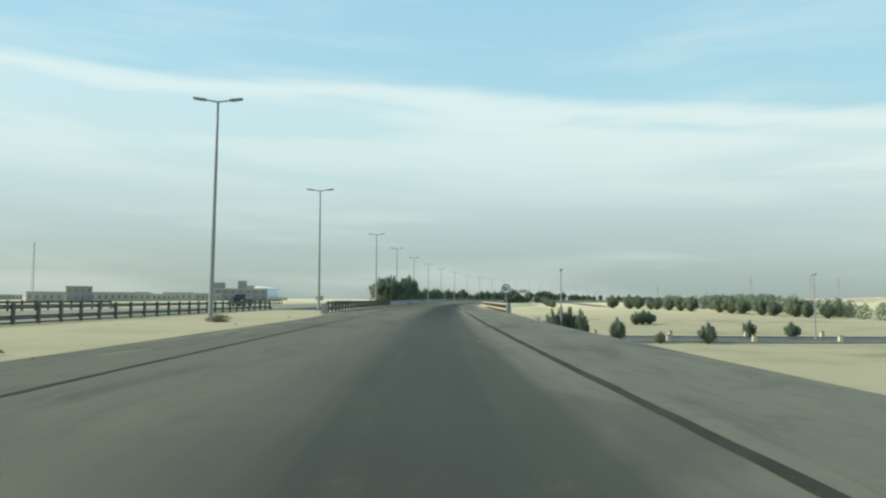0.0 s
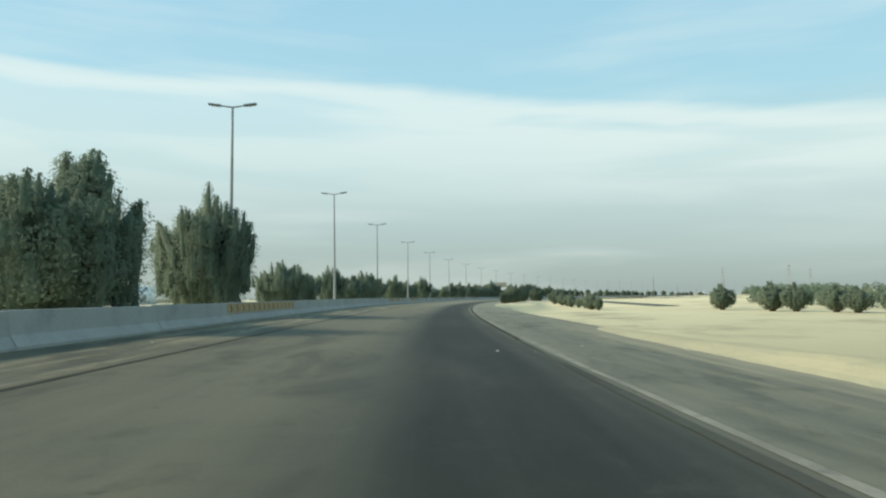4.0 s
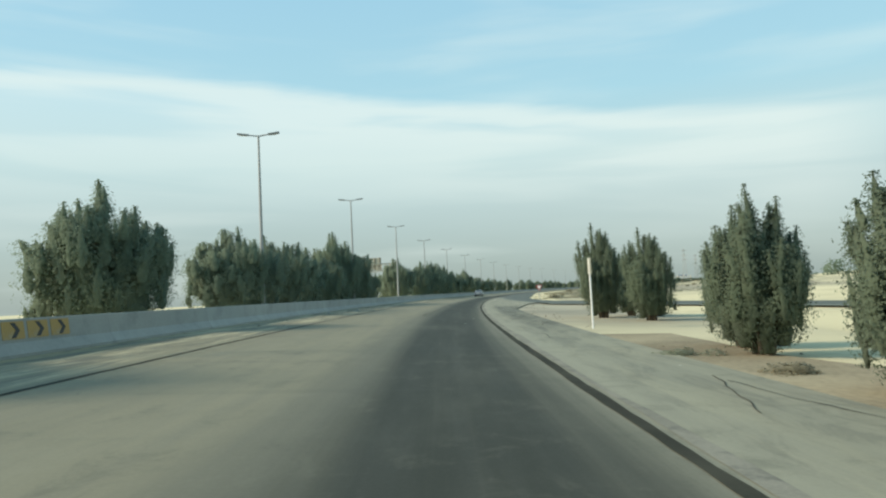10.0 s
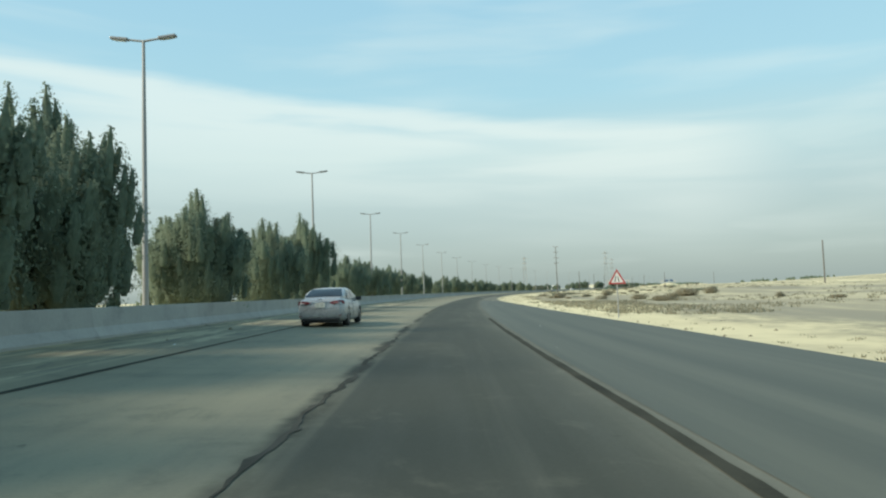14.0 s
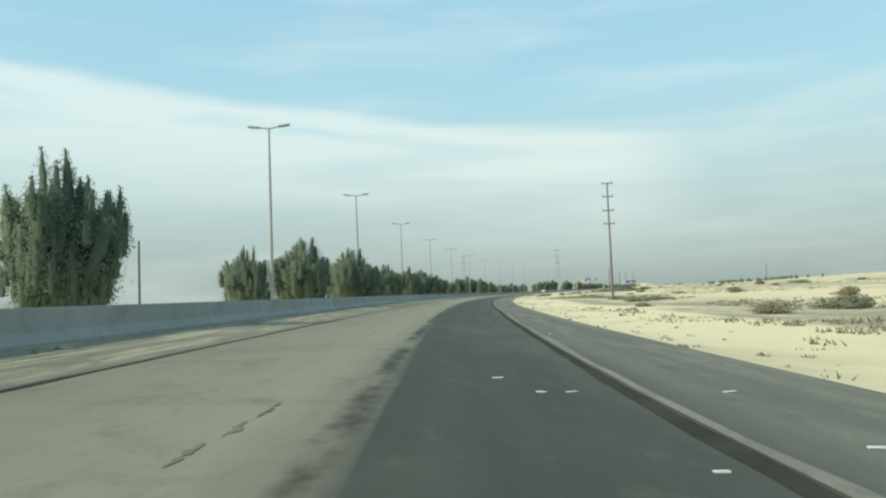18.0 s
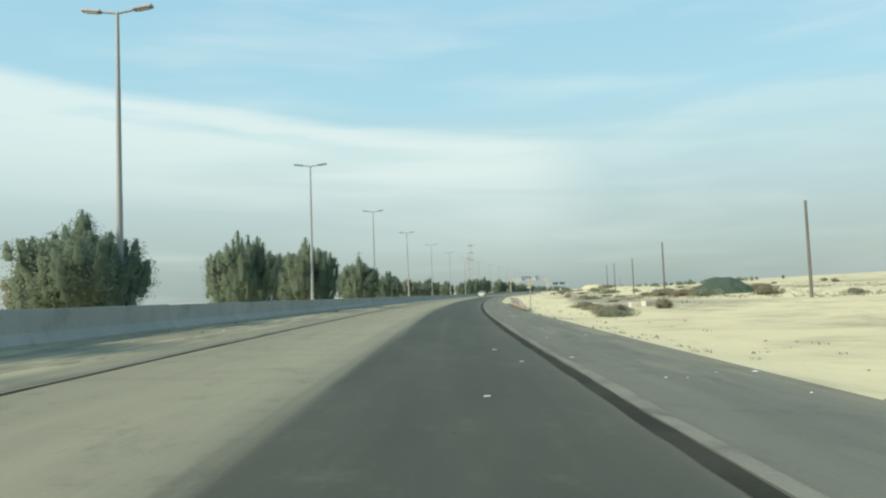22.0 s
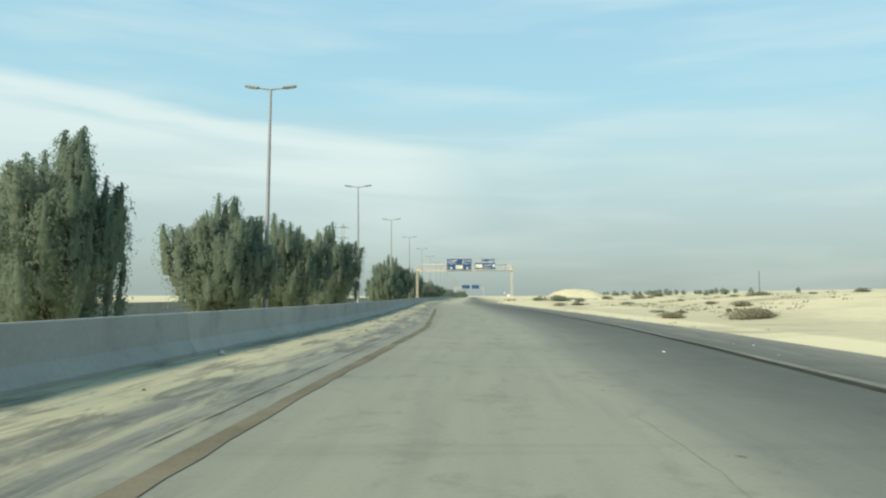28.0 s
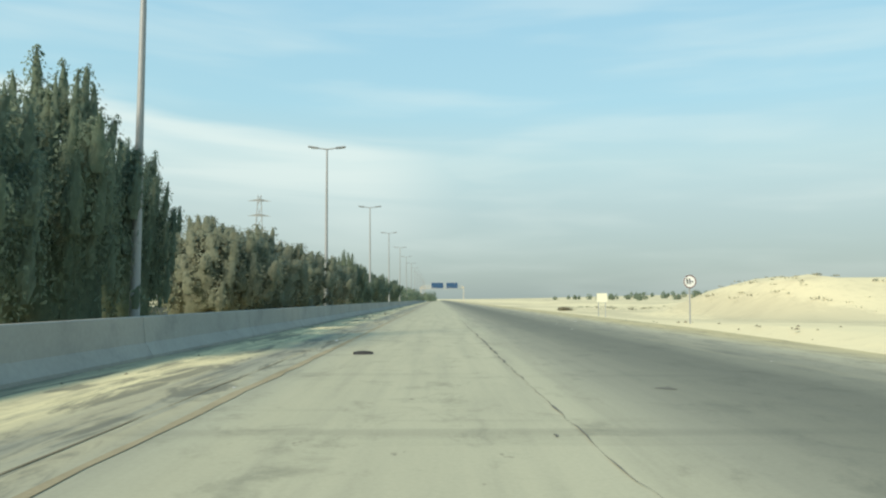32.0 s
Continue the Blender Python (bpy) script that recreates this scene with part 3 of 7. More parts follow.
M = {
    "sand": material("sand", sand_build),
    "road": material("asphalt", road_build),
    "slip": material("slip_asphalt", ramp_build),
    "soil_sand": plain("sandy_soil", (0.20, 0.165, 0.11), (0.40, 0.335, 0.215), 0.95, 0.9, stain=(0.17, 0.145, 0.09), amount=0.5, gloss=0.08),
    "soil": plain("soil", (0.14, 0.115, 0.075), (0.22, 0.185, 0.125), 0.95, 2.0, gloss=0.08),
    "strip": plain("milled_strip", (0.032, 0.032, 0.024), (0.058, 0.057, 0.042), 0.9, 3.0, gloss=0.08),
    "strip_tan": plain("sandy_strip", (0.14, 0.118, 0.074), (0.24, 0.207, 0.138), 0.95, 3.0, gloss=0.08),
    "strip_sand": plain("sand_filled_strip", (0.27, 0.228, 0.14), (0.37, 0.315, 0.20), 0.95, 3.0, gloss=0.08),
    "line": plain("worn_line", (0.27, 0.255, 0.20), (0.195, 0.185, 0.145), 0.85, 2.5, stain=(0.11, 0.11, 0.093), amount=0.9, gloss=0.08),
    "crack": plain("crack_fill", (0.046, 0.046, 0.037), (0.085, 0.082, 0.066), 0.9, 2.0, gloss=0.08),
    "seam_pale": plain("dusty_seam", (0.15, 0.142, 0.115), (0.23, 0.218, 0.178), 0.9, 3.0, gloss=0.08),
    "scuff": plain("scuffed_asphalt", (0.125, 0.122, 0.098), (0.20, 0.19, 0.152), 0.9, 3.0, gloss=0.08),
    "patched": plain("patched_asphalt", (0.048, 0.05, 0.041), (0.078, 0.078, 0.062), 0.9, 1.2, stain=(0.11, 0.108, 0.09), amount=0.5, gloss=0.08),
    "joint": plain("joint_asphalt", (0.014, 0.016, 0.014), (0.026, 0.028, 0.025), 0.9, 3.0, gloss=0.08),
    "concrete": plain("concrete", (0.38, 0.365, 0.315), (0.31, 0.30, 0.262), 0.85, 1.2, stain=(0.19, 0.19, 0.17), amount=0.55),
    "galv": plain("galvanised_steel", (0.34, 0.35, 0.34), (0.30, 0.31, 0.30), 0.55, 1.0, metal=0.15, relief=0.05),
    "lamp_head": plain("lamp_casing", (0.30, 0.31, 0.31), (0.22, 0.23, 0.23), 0.45, 3.0, metal=0.3, relief=0.05),
    "plate": plain("plate_white", (0.62, 0.62, 0.54), (0.56, 0.56, 0.49), 0.5, 4.0, relief=0.0),
    "plate_mark": plain("plate_marks", (0.30, 0.30, 0.25), (0.36, 0.36, 0.30), 0.5, 4.0, relief=0.0),
    "lens": plain("lamp_glass", (0.55, 0.56, 0.52), (0.45, 0.46, 0.43), 0.2, 3.0, relief=0.0),
    "rail": plain("sandy_rail_paint", (0.46, 0.40, 0.27), (0.38, 0.33, 0.225), 0.7, 1.5, stain=(0.25, 0.2, 0.13), amount=0.5),
    "rail_grey": plain("weathered_galvanised_rail", (0.40, 0.385, 0.33), (0.31, 0.30, 0.26), 0.6, 1.5, metal=0.1, stain=(0.36, 0.30, 0.20), amount=0.5),
    "rail_dark": plain("weathered_rail", (0.17, 0.165, 0.14), (0.11, 0.108, 0.095), 0.7, 1.5),
    "post_dark": plain("post_steel", (0.10, 0.095, 0.075), (0.16, 0.145, 0.11), 0.7, 2.0),
    "cream": plain("cream_paint", (0.64, 0.59, 0.465), (0.55, 0.505, 0.395), 0.6, 1.5, stain=(0.36, 0.28, 0.17), amount=0.5),
    "sign_blue": plain("sign_blue", (0.022, 0.072, 0.155), (0.027, 0.083, 0.172), 0.45, 0.8, relief=0.0),
    "sign_back": plain("sign_back", (0.45, 0.43, 0.33), (0.36, 0.345, 0.27), 0.6, 1.0),
    "white": plain("white_paint", (0.80, 0.80, 0.77), (0.74, 0.74, 0.71), 0.5, 2.0, relief=0.0),
    "patch": plain("cream_cover", (0.80, 0.78, 0.60), (0.74, 0.72, 0.56), 0.6, 2.0, relief=0.0),
    "red": plain("sign_red", (0.40, 0.035, 0.035), (0.46, 0.05, 0.045), 0.5, 2.0, relief=0.0),
    "rim_dark": plain("faded_dark_red", (0.11, 0.03, 0.03), (0.15, 0.05, 0.045), 0.6, 2.0, relief=0.0),
    "black": plain("black_paint", (0.016, 0.016, 0.016), (0.026, 0.026, 0.025), 0.6, 2.0, relief=0.0),
    "orange": plain("orange_panel", (0.44, 0.26, 0.06), (0.36, 0.22, 0.065), 0.6, 2.0, stain=(0.36, 0.33, 0.26), amount=0.9),
    "wood": plain("pole_wood", (0.115, 0.108, 0.092), (0.165, 0.155, 0.132), 0.85, 1.0),
    "bark": plain("bark", (0.10, 0.08, 0.055), (0.16, 0.13, 0.09), 0.9, 2.0),
    # greens lifted past leaf tone: distance haze put into the colour, besides dust
    "leaf": leaf_material("leaves", (0.188, 0.245, 0.165), (0.228, 0.286, 0.194), (0.262, 0.304, 0.22), 0.3),
    # darker copy for the near trees, toned down against their sunlit patches
    "leaf_side": leaf_material("roadside_leaves", (0.15, 0.195, 0.125), (0.185, 0.23, 0.148), (0.215, 0.25, 0.175), 0.3),
    "leaf_dusty": leaf_material("dusty_leaves", (0.24, 0.265, 0.18), (0.285, 0.305, 0.21), (0.345, 0.35, 0.25), 0.4),
    "scrub": leaf_material("scrub", (0.26, 0.236, 0.158), (0.35, 0.315, 0.213), (0.42, 0.37, 0.25), 0.5),
    "tyre": plain("tyre", (0.02, 0.02, 0.02), (0.035, 0.034, 0.032), 0.85, 5.0),
    "rim": plain("rim", (0.35, 0.35, 0.36), (0.25, 0.25, 0.26), 0.35, 5.0, metal=0.8, relief=0.0),
    "car_white": plain("pearl_white", (0.72, 0.735, 0.695), (0.68, 0.695, 0.655), 0.22, 0.6, relief=0.0),
    "car_silver": plain("silver_paint", (0.44, 0.445, 0.44), (0.39, 0.395, 0.39), 0.28, 0.6, metal=0.25, relief=0.0),
    "glass": plain("dark_glass", (0.012, 0.014, 0.015), (0.02, 0.022, 0.022), 0.06, 1.0, relief=0.0),
    "tail": plain("tail_lamp", (0.125, 0.012, 0.017), (0.17, 0.02, 0.024), 0.15, 2.0, relief=0.0),
    "tail_pale": plain("pale_lamp", (0.42, 0.23, 0.22), (0.36, 0.19, 0.18), 0.15, 2.0, relief=0.0),
    "clear": plain("clear_lamp", (0.62, 0.58, 0.55), (0.52, 0.5, 0.48), 0.12, 2.0, relief=0.0),
    "trim": plain("black_trim", (0.018, 0.018, 0.018), (0.03, 0.03, 0.03), 0.5, 4.0, relief=0.0),
    "chrome": plain("chrome", (0.7, 0.7, 0.7), (0.6, 0.6, 0.6), 0.15, 2.0, metal=1.0, relief=0.0),
    "tarp": plain("green_tarp", (0.035, 0.062, 0.045), (0.058, 0.085, 0.058), 0.85, 1.5, stain=(0.13, 0.13, 0.09), amount=0.3),
    "pane_far": plain("dusty_pane", (0.16, 0.165, 0.16), (0.22, 0.225, 0.215), 0.3, 1.0, relief=0.0),
    "plaster": plain("plaster", (0.50, 0.47, 0.39), (0.42, 0.395, 0.33), 0.85, 0.15),
    "plaster_grey": plain("grey_plaster", (0.33, 0.33, 0.31), (0.27, 0.27, 0.255), 0.85, 0.15),
    "litter": plain("litter", (0.72, 0.72, 0.68), (0.5, 0.48, 0.42), 0.7, 3.0),
    "ceramic": plain("insulator", (0.2, 0.11, 0.07), (0.28, 0.16, 0.1), 0.3, 4.0, relief=0.0),
}

# ---- mesh helpers ----
def make(name, verts, faces, mat, parent=None, label="", smooth_=False, uv=None):
    me = bpy.data.meshes.new(name)
    me.from_pydata([tuple(map(float, v)) for v in verts], [], faces)
    if uv is not None:
        layer = me.uv_layers.new(name="UVMap")
        idx = np.empty(len(me.loops), dtype=np.int32)
        me.loops.foreach_get("vertex_index", idx)
        layer.data.foreach_set("uv", np.asarray(uv, dtype=np.float32)[idx].ravel())
    me.materials.append(mat)
    if smooth_:
        me.polygons.foreach_set("use_smooth", [True] * len(me.polygons))
    me.update()
    ob = new(name, me)
    if parent is not None:
        ob.parent = parent
    if label:
        tagged(ob, label)
    return ob


def part(name, bm, mat, parent=None, label="", smooth_=False):
    """Links a bmesh as one mesh object under a thing or a part."""
    me = bpy.data.meshes.new(name)
    bmesh.ops.recalc_face_normals(bm, faces=bm.faces)
    bm.to_mesh(me)
    bm.free()
    me.materials.append(mat)
    if smooth_:
        me.polygons.foreach_set("use_smooth", [True] * len(me.polygons))
    ob = new(name, me)
    if parent is not None:
        ob.parent = parent
    if label:
        tagged(ob, label)
    return ob


def thing(name, label, category, group="", kind=""):
    return tagged(new(name), label, category, group, kind)


def box(bm, lo, hi, bevel=0.0, m=None):
    x0, y0, z0 = lo
    x1, y1, z1 = hi
    vs = [bm.verts.new(c) for c in ((x0, y0, z0), (x1, y0, z0), (x1, y1, z0), (x0, y1, z0), (x0, y0, z1), (x1, y0, z1), (x1, y1, z1), (x0, y1, z1))]
    fs = [bm.faces.new([vs[i] for i in q]) for q in ((0, 3, 2, 1), (4, 5, 6, 7), (0, 1, 5, 4), (1, 2, 6, 5), (2, 3, 7, 6), (3, 0, 4, 7))]
    if bevel:
        es = list({e for f in fs for e in f.edges})
        r = bmesh.ops.bevel(bm, geom=es, offset=bevel, segments=2, affect="EDGES", profile=0.6)
        vs = list({v for f in r["faces"] for v in f.verts} | {v for v in vs if v.is_valid})
    if m is not None:
        bmesh.ops.transform(bm, matrix=m, verts=[v for v in vs if v.is_valid])
    return bm


def tube(bm, a, b, r0, r1=None, n=8):
    """A round bar from a to b."""
    a, b = Vector(a), Vector(b)
    r1 = r0 if r1 is None else r1
    q = (b - a).to_track_quat("Z", "Y")
    rings = []
    for c, r in ((a, r0), (b, r1)):
        rings.append([bm.verts.new(c + q @ Vector((r * math.cos(2 * math.pi * i / n), r * math.sin(2 * math.pi * i / n), 0))) for i in range(n)])
    for i in range(n):
        bm.faces.new([rings[0][i], rings[0][(i + 1) % n], rings[1][(i + 1) % n], rings[1][i]])
    bm.faces.new(rings[0][::-1])
    bm.faces.new(rings[1])
    return bm


def prism(bm, outline, y0, y1, m=None):
    """An outline in x, z drawn out along y."""
    a = [bm.verts.new((x, y0, z)) for x, z in outline]
    b = [bm.verts.new((x, y1, z)) for x, z in outline]
    k = len(outline)
    for i in range(k):
        bm.faces.new([a[i], a[(i + 1) % k], b[(i + 1) % k], b[i]])
    bm.faces.new(a[::-1])
    bm.faces.new(b)
    if m is not None:
        bmesh.ops.transform(bm, matrix=m, verts=a + b)
    return bm


def disc_outline(r, n=28, cx=0.0, cz=0.0):
    return [(cx + r * math.cos(2 * math.pi * i / n), cz + r * math.sin(2 * math.pi * i / n)) for i in range(n)]


def rounded(w_, h_, r, cx=0.0, cz=0.0, n=5):
    out = []
    for sx, sz, a0 in ((1, 1, 0), (-1, 1, 90), (-1, -1, 180), (1, -1, 270)):
        for i in range(n + 1):
            a = radians(a0 + 90 * i / n)
            out.append((cx + sx * (w_ / 2 - r) + r * math.cos(a), cz + sz * (h_ / 2 - r) + r * math.sin(a)))
    return out


def ring_frame(bm, outer, inner, y0, y1):
    """A flat rim between two outlines of the same count."""
    k = len(outer)
    vs = [[bm.verts.new((x, y, z)) for x, z in o] for o in (outer, inner) for y in (y0, y1)]
    for i in range(k):
        j = (i + 1) % k
        for p, q in ((0, 1), (3, 2), (1, 3), (2, 0)):
            bm.faces.new([vs[p][i], vs[p][j], vs[q][j], vs[q][i]])
    return bm


def words(text, size, mat, parent, name="lettering", label="", x=0.0, z=0.0, y=-0.012, width=None, bold=0.0, align="CENTER"):
    """Lettering as a mesh on a board that faces -y; the built-in font."""
    c = bpy.data.curves.new("lettering", "FONT")
    c.body, c.size, c.align_x, c.align_y = text, size, align, "CENTER"
    c.extrude, c.offset = 0.002, bold
    tmp = new("lettering_source", c)
    me = bpy.data.meshes.new_from_object(tmp.evaluated_get(bpy.context.evaluated_depsgraph_get()))
    bpy.data.objects.remove(tmp)
    k = 1.0
    if width and len(me.vertices):
        xs = [v.co.x for v in me.vertices]
        k = width / max(1e-6, max(xs) - min(xs))
    me.transform(pose(x, y, z) @ Matrix.Rotation(radians(90), 4, "X") @ Matrix.Diagonal((k, 1, 1, 1)))
    me.materials.clear()
    me.materials.append(mat)
    ob = new(name, me)
    ob.parent = parent
    if label:
        tagged(ob, label)
    return ob


# ---- ground ----
def columns(values):
    return np.array(sorted(set(values)), float)


gs = np.concatenate([np.arange(-420, -100, 20), np.arange(-100, 36, 4), np.arange(36, 84, 1.5), np.arange(84, 200, 4), np.arange(200, 1260, 5), np.arange(1260, 1900, 30)])
go = np.concatenate([np.arange(-420, -60, 40), np.arange(-60, -20, 4), np.arange(-20, 2, 3.6), np.arange(2, 26, 1.0), np.arange(26, 80, 2.5), np.arange(80, 200, 12), np.arange(200, 470, 30)])
SG, OG = np.meshgrid(gs, go, indexing="ij")
GX, GY = xy(SG, OG)
GZ = ground_z(SG, OG)
ni, nj = SG.shape
verts = np.stack([GX, GY, GZ], -1).reshape(-1, 3).tolist()
faces = [(i * nj + j, (i + 1) * nj + j, (i + 1) * nj + j + 1, i * nj + j + 1) for i in range(ni - 1) for j in range(nj - 1)]
rim = [i * nj for i in range(ni)] + [(ni - 1) * nj + j for j in range(1, nj)] + [i * nj + nj - 1 for i in range(ni - 2, -1, -1)] + [j for j in range(nj - 2, 0, -1)]
cx, cy = 120.0, -450.0
start = len(verts)
for k in rim:
    x, y, z = verts[k]
    a = math.atan2(y - cy, x - cx)
    verts.append((cx + 4300 * math.cos(a), cy + 4300 * math.sin(a), z * 1.0))
for i, k in enumerate(rim):
    j = (i + 1) % len(rim)
    faces.append((k, start + i, start + j, rim[j]))
guv = np.concatenate([np.stack([OG, SG], -1).reshape(-1, 2), [(OG.reshape(-1)[k], SG.reshape(-1)[k]) for k in rim]])
ground = make("ground", verts, faces, M["sand"], smooth_=True, uv=guv)
tagged(ground, "pale yellow desert sand with scrubby darker patches beside the highway", "ground", kind="structure")


def ribbon(name, ss, lo, hi, mat, label, category, lift=0.0, cols=None, zfun=road_z, parent=None, own_u=False):
    """A strip along the road between the offsets lo(s) and hi(s), or at fixed columns."""
    ss = np.asarray(ss, float)
    if cols is None:
        cols = 2
    grid = []
    for s in ss:
        a, b = float(lo(s)) if callable(lo) else lo, float(hi(s)) if callable(hi) else hi
        grid.append(np.linspace(a, b, cols))
    og = np.array(grid)
    sg = np.repeat(ss[:, None], cols, 1)
    x, y = xy(sg, og)
    z = zfun(sg, og) + lift
    v = np.stack([x, y, z], -1).reshape(-1, 3)
    f = [(i * cols + j, i * cols + j + 1, (i + 1) * cols + j + 1, (i + 1) * cols + j) for i in range(len(ss) - 1) for j in range(cols - 1)]
    ob = make(name, v, f, mat, parent, uv=np.stack([og - og[:, :1] if own_u else og, sg], -1).reshape(-1, 2))
    if label and parent is None:
        tagged(ob, label, category, kind="structure")
    return ob


def flat_z(s, o):
    return np.zeros_like(np.asarray(o, float))


S_ROAD = np.arange(-400, 1800.1, 4.0)
ribbon("road", S_ROAD, inner, edge, M["road"], "dusty two-lane highway carriageway of worn grey asphalt", "road", cols=16)
ribbon("road_opposite", S_ROAD, -24.0, -7.3, M["slip"], "grey asphalt carriageway beyond the median", "road", lift=0.0, cols=4, zfun=flat_z)


def slip_in(s):
    return np.interp(s, [300, 385, 407, 430, 445, 457, 468, 500, 570], [55, 27.5, 19.4, 16.6, 15.5, 14.8, 14.2, 14.15, 14.15])


def slip_out(s):
    return np.minimum(np.interp(s, [300, 385, 418], [62, 33.5, 23.3]), np.where(np.asarray(s) > 417, edge(s) - 0.03, 99))


def slip_z(s, o):
    return np.where(o < edge(s), road_z(s, o), np.maximum(ground_z(s, o) + 0.12, -9))


ribbon("road_slip", np.arange(300, 575, 3.0), slip_in, slip_out, M["slip"], "dark asphalt slip road that joins the carriageway", "road", lift=0.006, cols=9, zfun=slip_z, own_u=True)


def wobble(s, k, a):
    return a * (math.sin(s * 0.9 + k) * 0.5 + math.sin(s * 0.37 + 2.1 * k) * 0.8 + math.sin(s * 2.3 + k) * 0.3)


_r = np.random.RandomState(12)
_rough = [np.interp(np.arange(0, 1700, 0.25), np.arange(0, 1700, d), _r.uniform(-1, 1, len(np.arange(0, 1700, d)))) for d in (7.0, 1.3, 0.35)]


def rough_at(s, k):
    i = int(((s + 37.7 * k) % 1600) / 0.25)
    return 0.30 * _rough[0][i] + 0.35 * _rough[1][i] + 0.45 * _rough[2][i]


for k, (s0, s1) in ((0, (-120, 27)), (4, (125, 505)), (1, (598, 1046))):
    ribbon("road_strip_%d" % (5 + k), np.arange(s0, s1, 0.6), lambda s: strip_r(s) - (0.085 if s < 580 else 0.10) + 0.035 * rough_at(s + 200, 4), lambda s: strip_r(s) + (0.08 if s < 580 else 0.10) + 0.04 * rough_at(s + 200, 9), M["strip"], "dark milled strip along the outer lane edge", "road strip", 0.007)
for k, (s0, s1) in ((0, (39, 68.2)), (4, (77.6, 125.5))):
    ribbon("road_strip_%d" % (k + 1 if k == 0 else 10), np.arange(s0, s1, 0.6), lambda s: strip_r(s) - 0.13 + 0.04 * rough_at(s + 200, 4), lambda s: strip_r(s) + 0.03 + 0.03 * rough_at(s + 200, 9), M["patched"], "dusty brown milled strip along the bridge deck", "road strip", 0.007)
ribbon("road_strip_2", np.arange(-120, 905, 0.6), lambda s: strip_l(s) - 0.045 + 0.03 * rough_at(s + 200, 5), lambda s: strip_l(s) + 0.07 + 0.03 * rough_at(s + 200, 8), M["strip"], "dark milled strip along the inner lane edge", "road strip", 0.007)
for k, (s0, s1, m_) in enumerate(((905, 1043, "strip_tan"), (1042.6, 1500, "strip_sand"))):
    ribbon("road_strip_%d" % (7 + k), np.arange(s0, s1, 0.6), lambda s: strip_l(s) - float(np.interp(s, [1030, 1070], [0.11, 0.06])) + 0.06 * rough_at(s + 200, 5), lambda s: strip_l(s) + float(np.interp(s, [1030, 1070], [0.11, 0.065])) + 0.06 * rough_at(s + 200, 8), M[m_], "sand-filled brown milled strip along the inner lane edge", "road strip", 0.007)
ribbon("road_strip_4", np.arange(925, 1400, 0.6), lambda s: strip_l(s) - 0.49 + 0.04 * rough_at(s + 200, 6), lambda s: strip_l(s) - 0.475 + 0.04 * rough_at(s + 200, 7), M["strip_tan"], "thin sand-filled groove beside the inner milled strip", "road strip", 0.007)
for k, (s0, s1) in ((4, (40, 68.2)), (5, (77.6, 165)), (0, (165, 405)), (1, (600, 1030))):
    ribbon("road_line_%d" % (k + 3), np.arange(s0, s1, 1.5), lambda s: strip_r(s) + 0.14 + wobble(s, 5, 0.02), lambda s: strip_r(s) + 0.30 + wobble(s, 6, 0.05), M["line"], "worn pale edge line on the asphalt", "road marking", 0.006)
ribbon("road_line_2", np.arange(560, 900, 1.5), lambda s: strip_l(s) - 0.34 + wobble(s, 7, 0.02), lambda s: strip_l(s) - 0.15 + wobble(s, 8, 0.02), M["line"], "worn pale edge line on the asphalt", "road marking", 0.006)


def crack(s):
    return float(np.interp(s, [365, 380, 438, 455, 480, 520, 590, 600, 655, 930, 945, 967, 1056, 1093, 1128], [10.2, 10.25, 10.5, 10.42, 10.5, 10.45, 10.35, 10.45, 10.52, 10.6, 10.55, 9.8, 9.5, 10.3, 9.65])) + (0.13 if s < 600 else 0.05 if s < 900 else 0.06) * rough_at(s, 1)


def crack_half(s, k, s0, s1):
    w_ = (0.026 + 0.09 * rough_at(s, k) + 0.06 * rough_at(3 * s, k + 1)) if s < 600 else 0.026 + 0.035 * rough_at(s, k) + 0.04 * rough_at(3 * s, k + 1) if s < 900 else 0.004 + 0.06 * rough_at(s, k) + 0.05 * rough_at(3 * s, k + 1)
    w_ *= 0.5 if s < 400 else 1.0
    e_ = min(8.0, (s1 - s0) / 4)
    w_ *= float(smooth(s, s0, s0 + e_)) * float(smooth(-s, -s1, e_ - s1)) * (1.0 if s < 930 else 0.7)
    return max(0.0015, w_)


for k, (s0, s1) in enumerate(((363.5, 373.5), (436, 545), (594, 601), (645, 718), (922, 985), (1046, 1165))):
    ribbon("road_seam_%d" % (k + 1), np.arange(s0, s1, 0.2), lambda s, s0=s0, s1=s1: crack(s) - crack_half(s, 3, s0, s1), lambda s, s0=s0, s1=s1: crack(s) + crack_half(s, 7, s0, s1), M["crack"] if s0 < 900 else M["seam_pale"], "dark crumbling seam between the two asphalt lanes", "road seam", 0.008)
for k, (s0, w0) in enumerate(((37.4, 1.1), (77.2, 0.1))):
    ribbon("road_joint_%d" % (k + 1), np.linspace(s0, s0 + w0, 4), 2.6, 17.4, M["joint"], "dark asphalt expansion joint across the bridge deck", "bridge joint", 0.010, cols=8)
ribbon("road_patch_90", np.linspace(68.2, 77.2, 8), lambda s: 9.35 + wobble(s, 2, 0.05), lambda s: 14.2 + wobble(s, 4, 0.05), M["patched"], "dark square of patched asphalt before the bridge joint", "road patch", 0.005, cols=4)
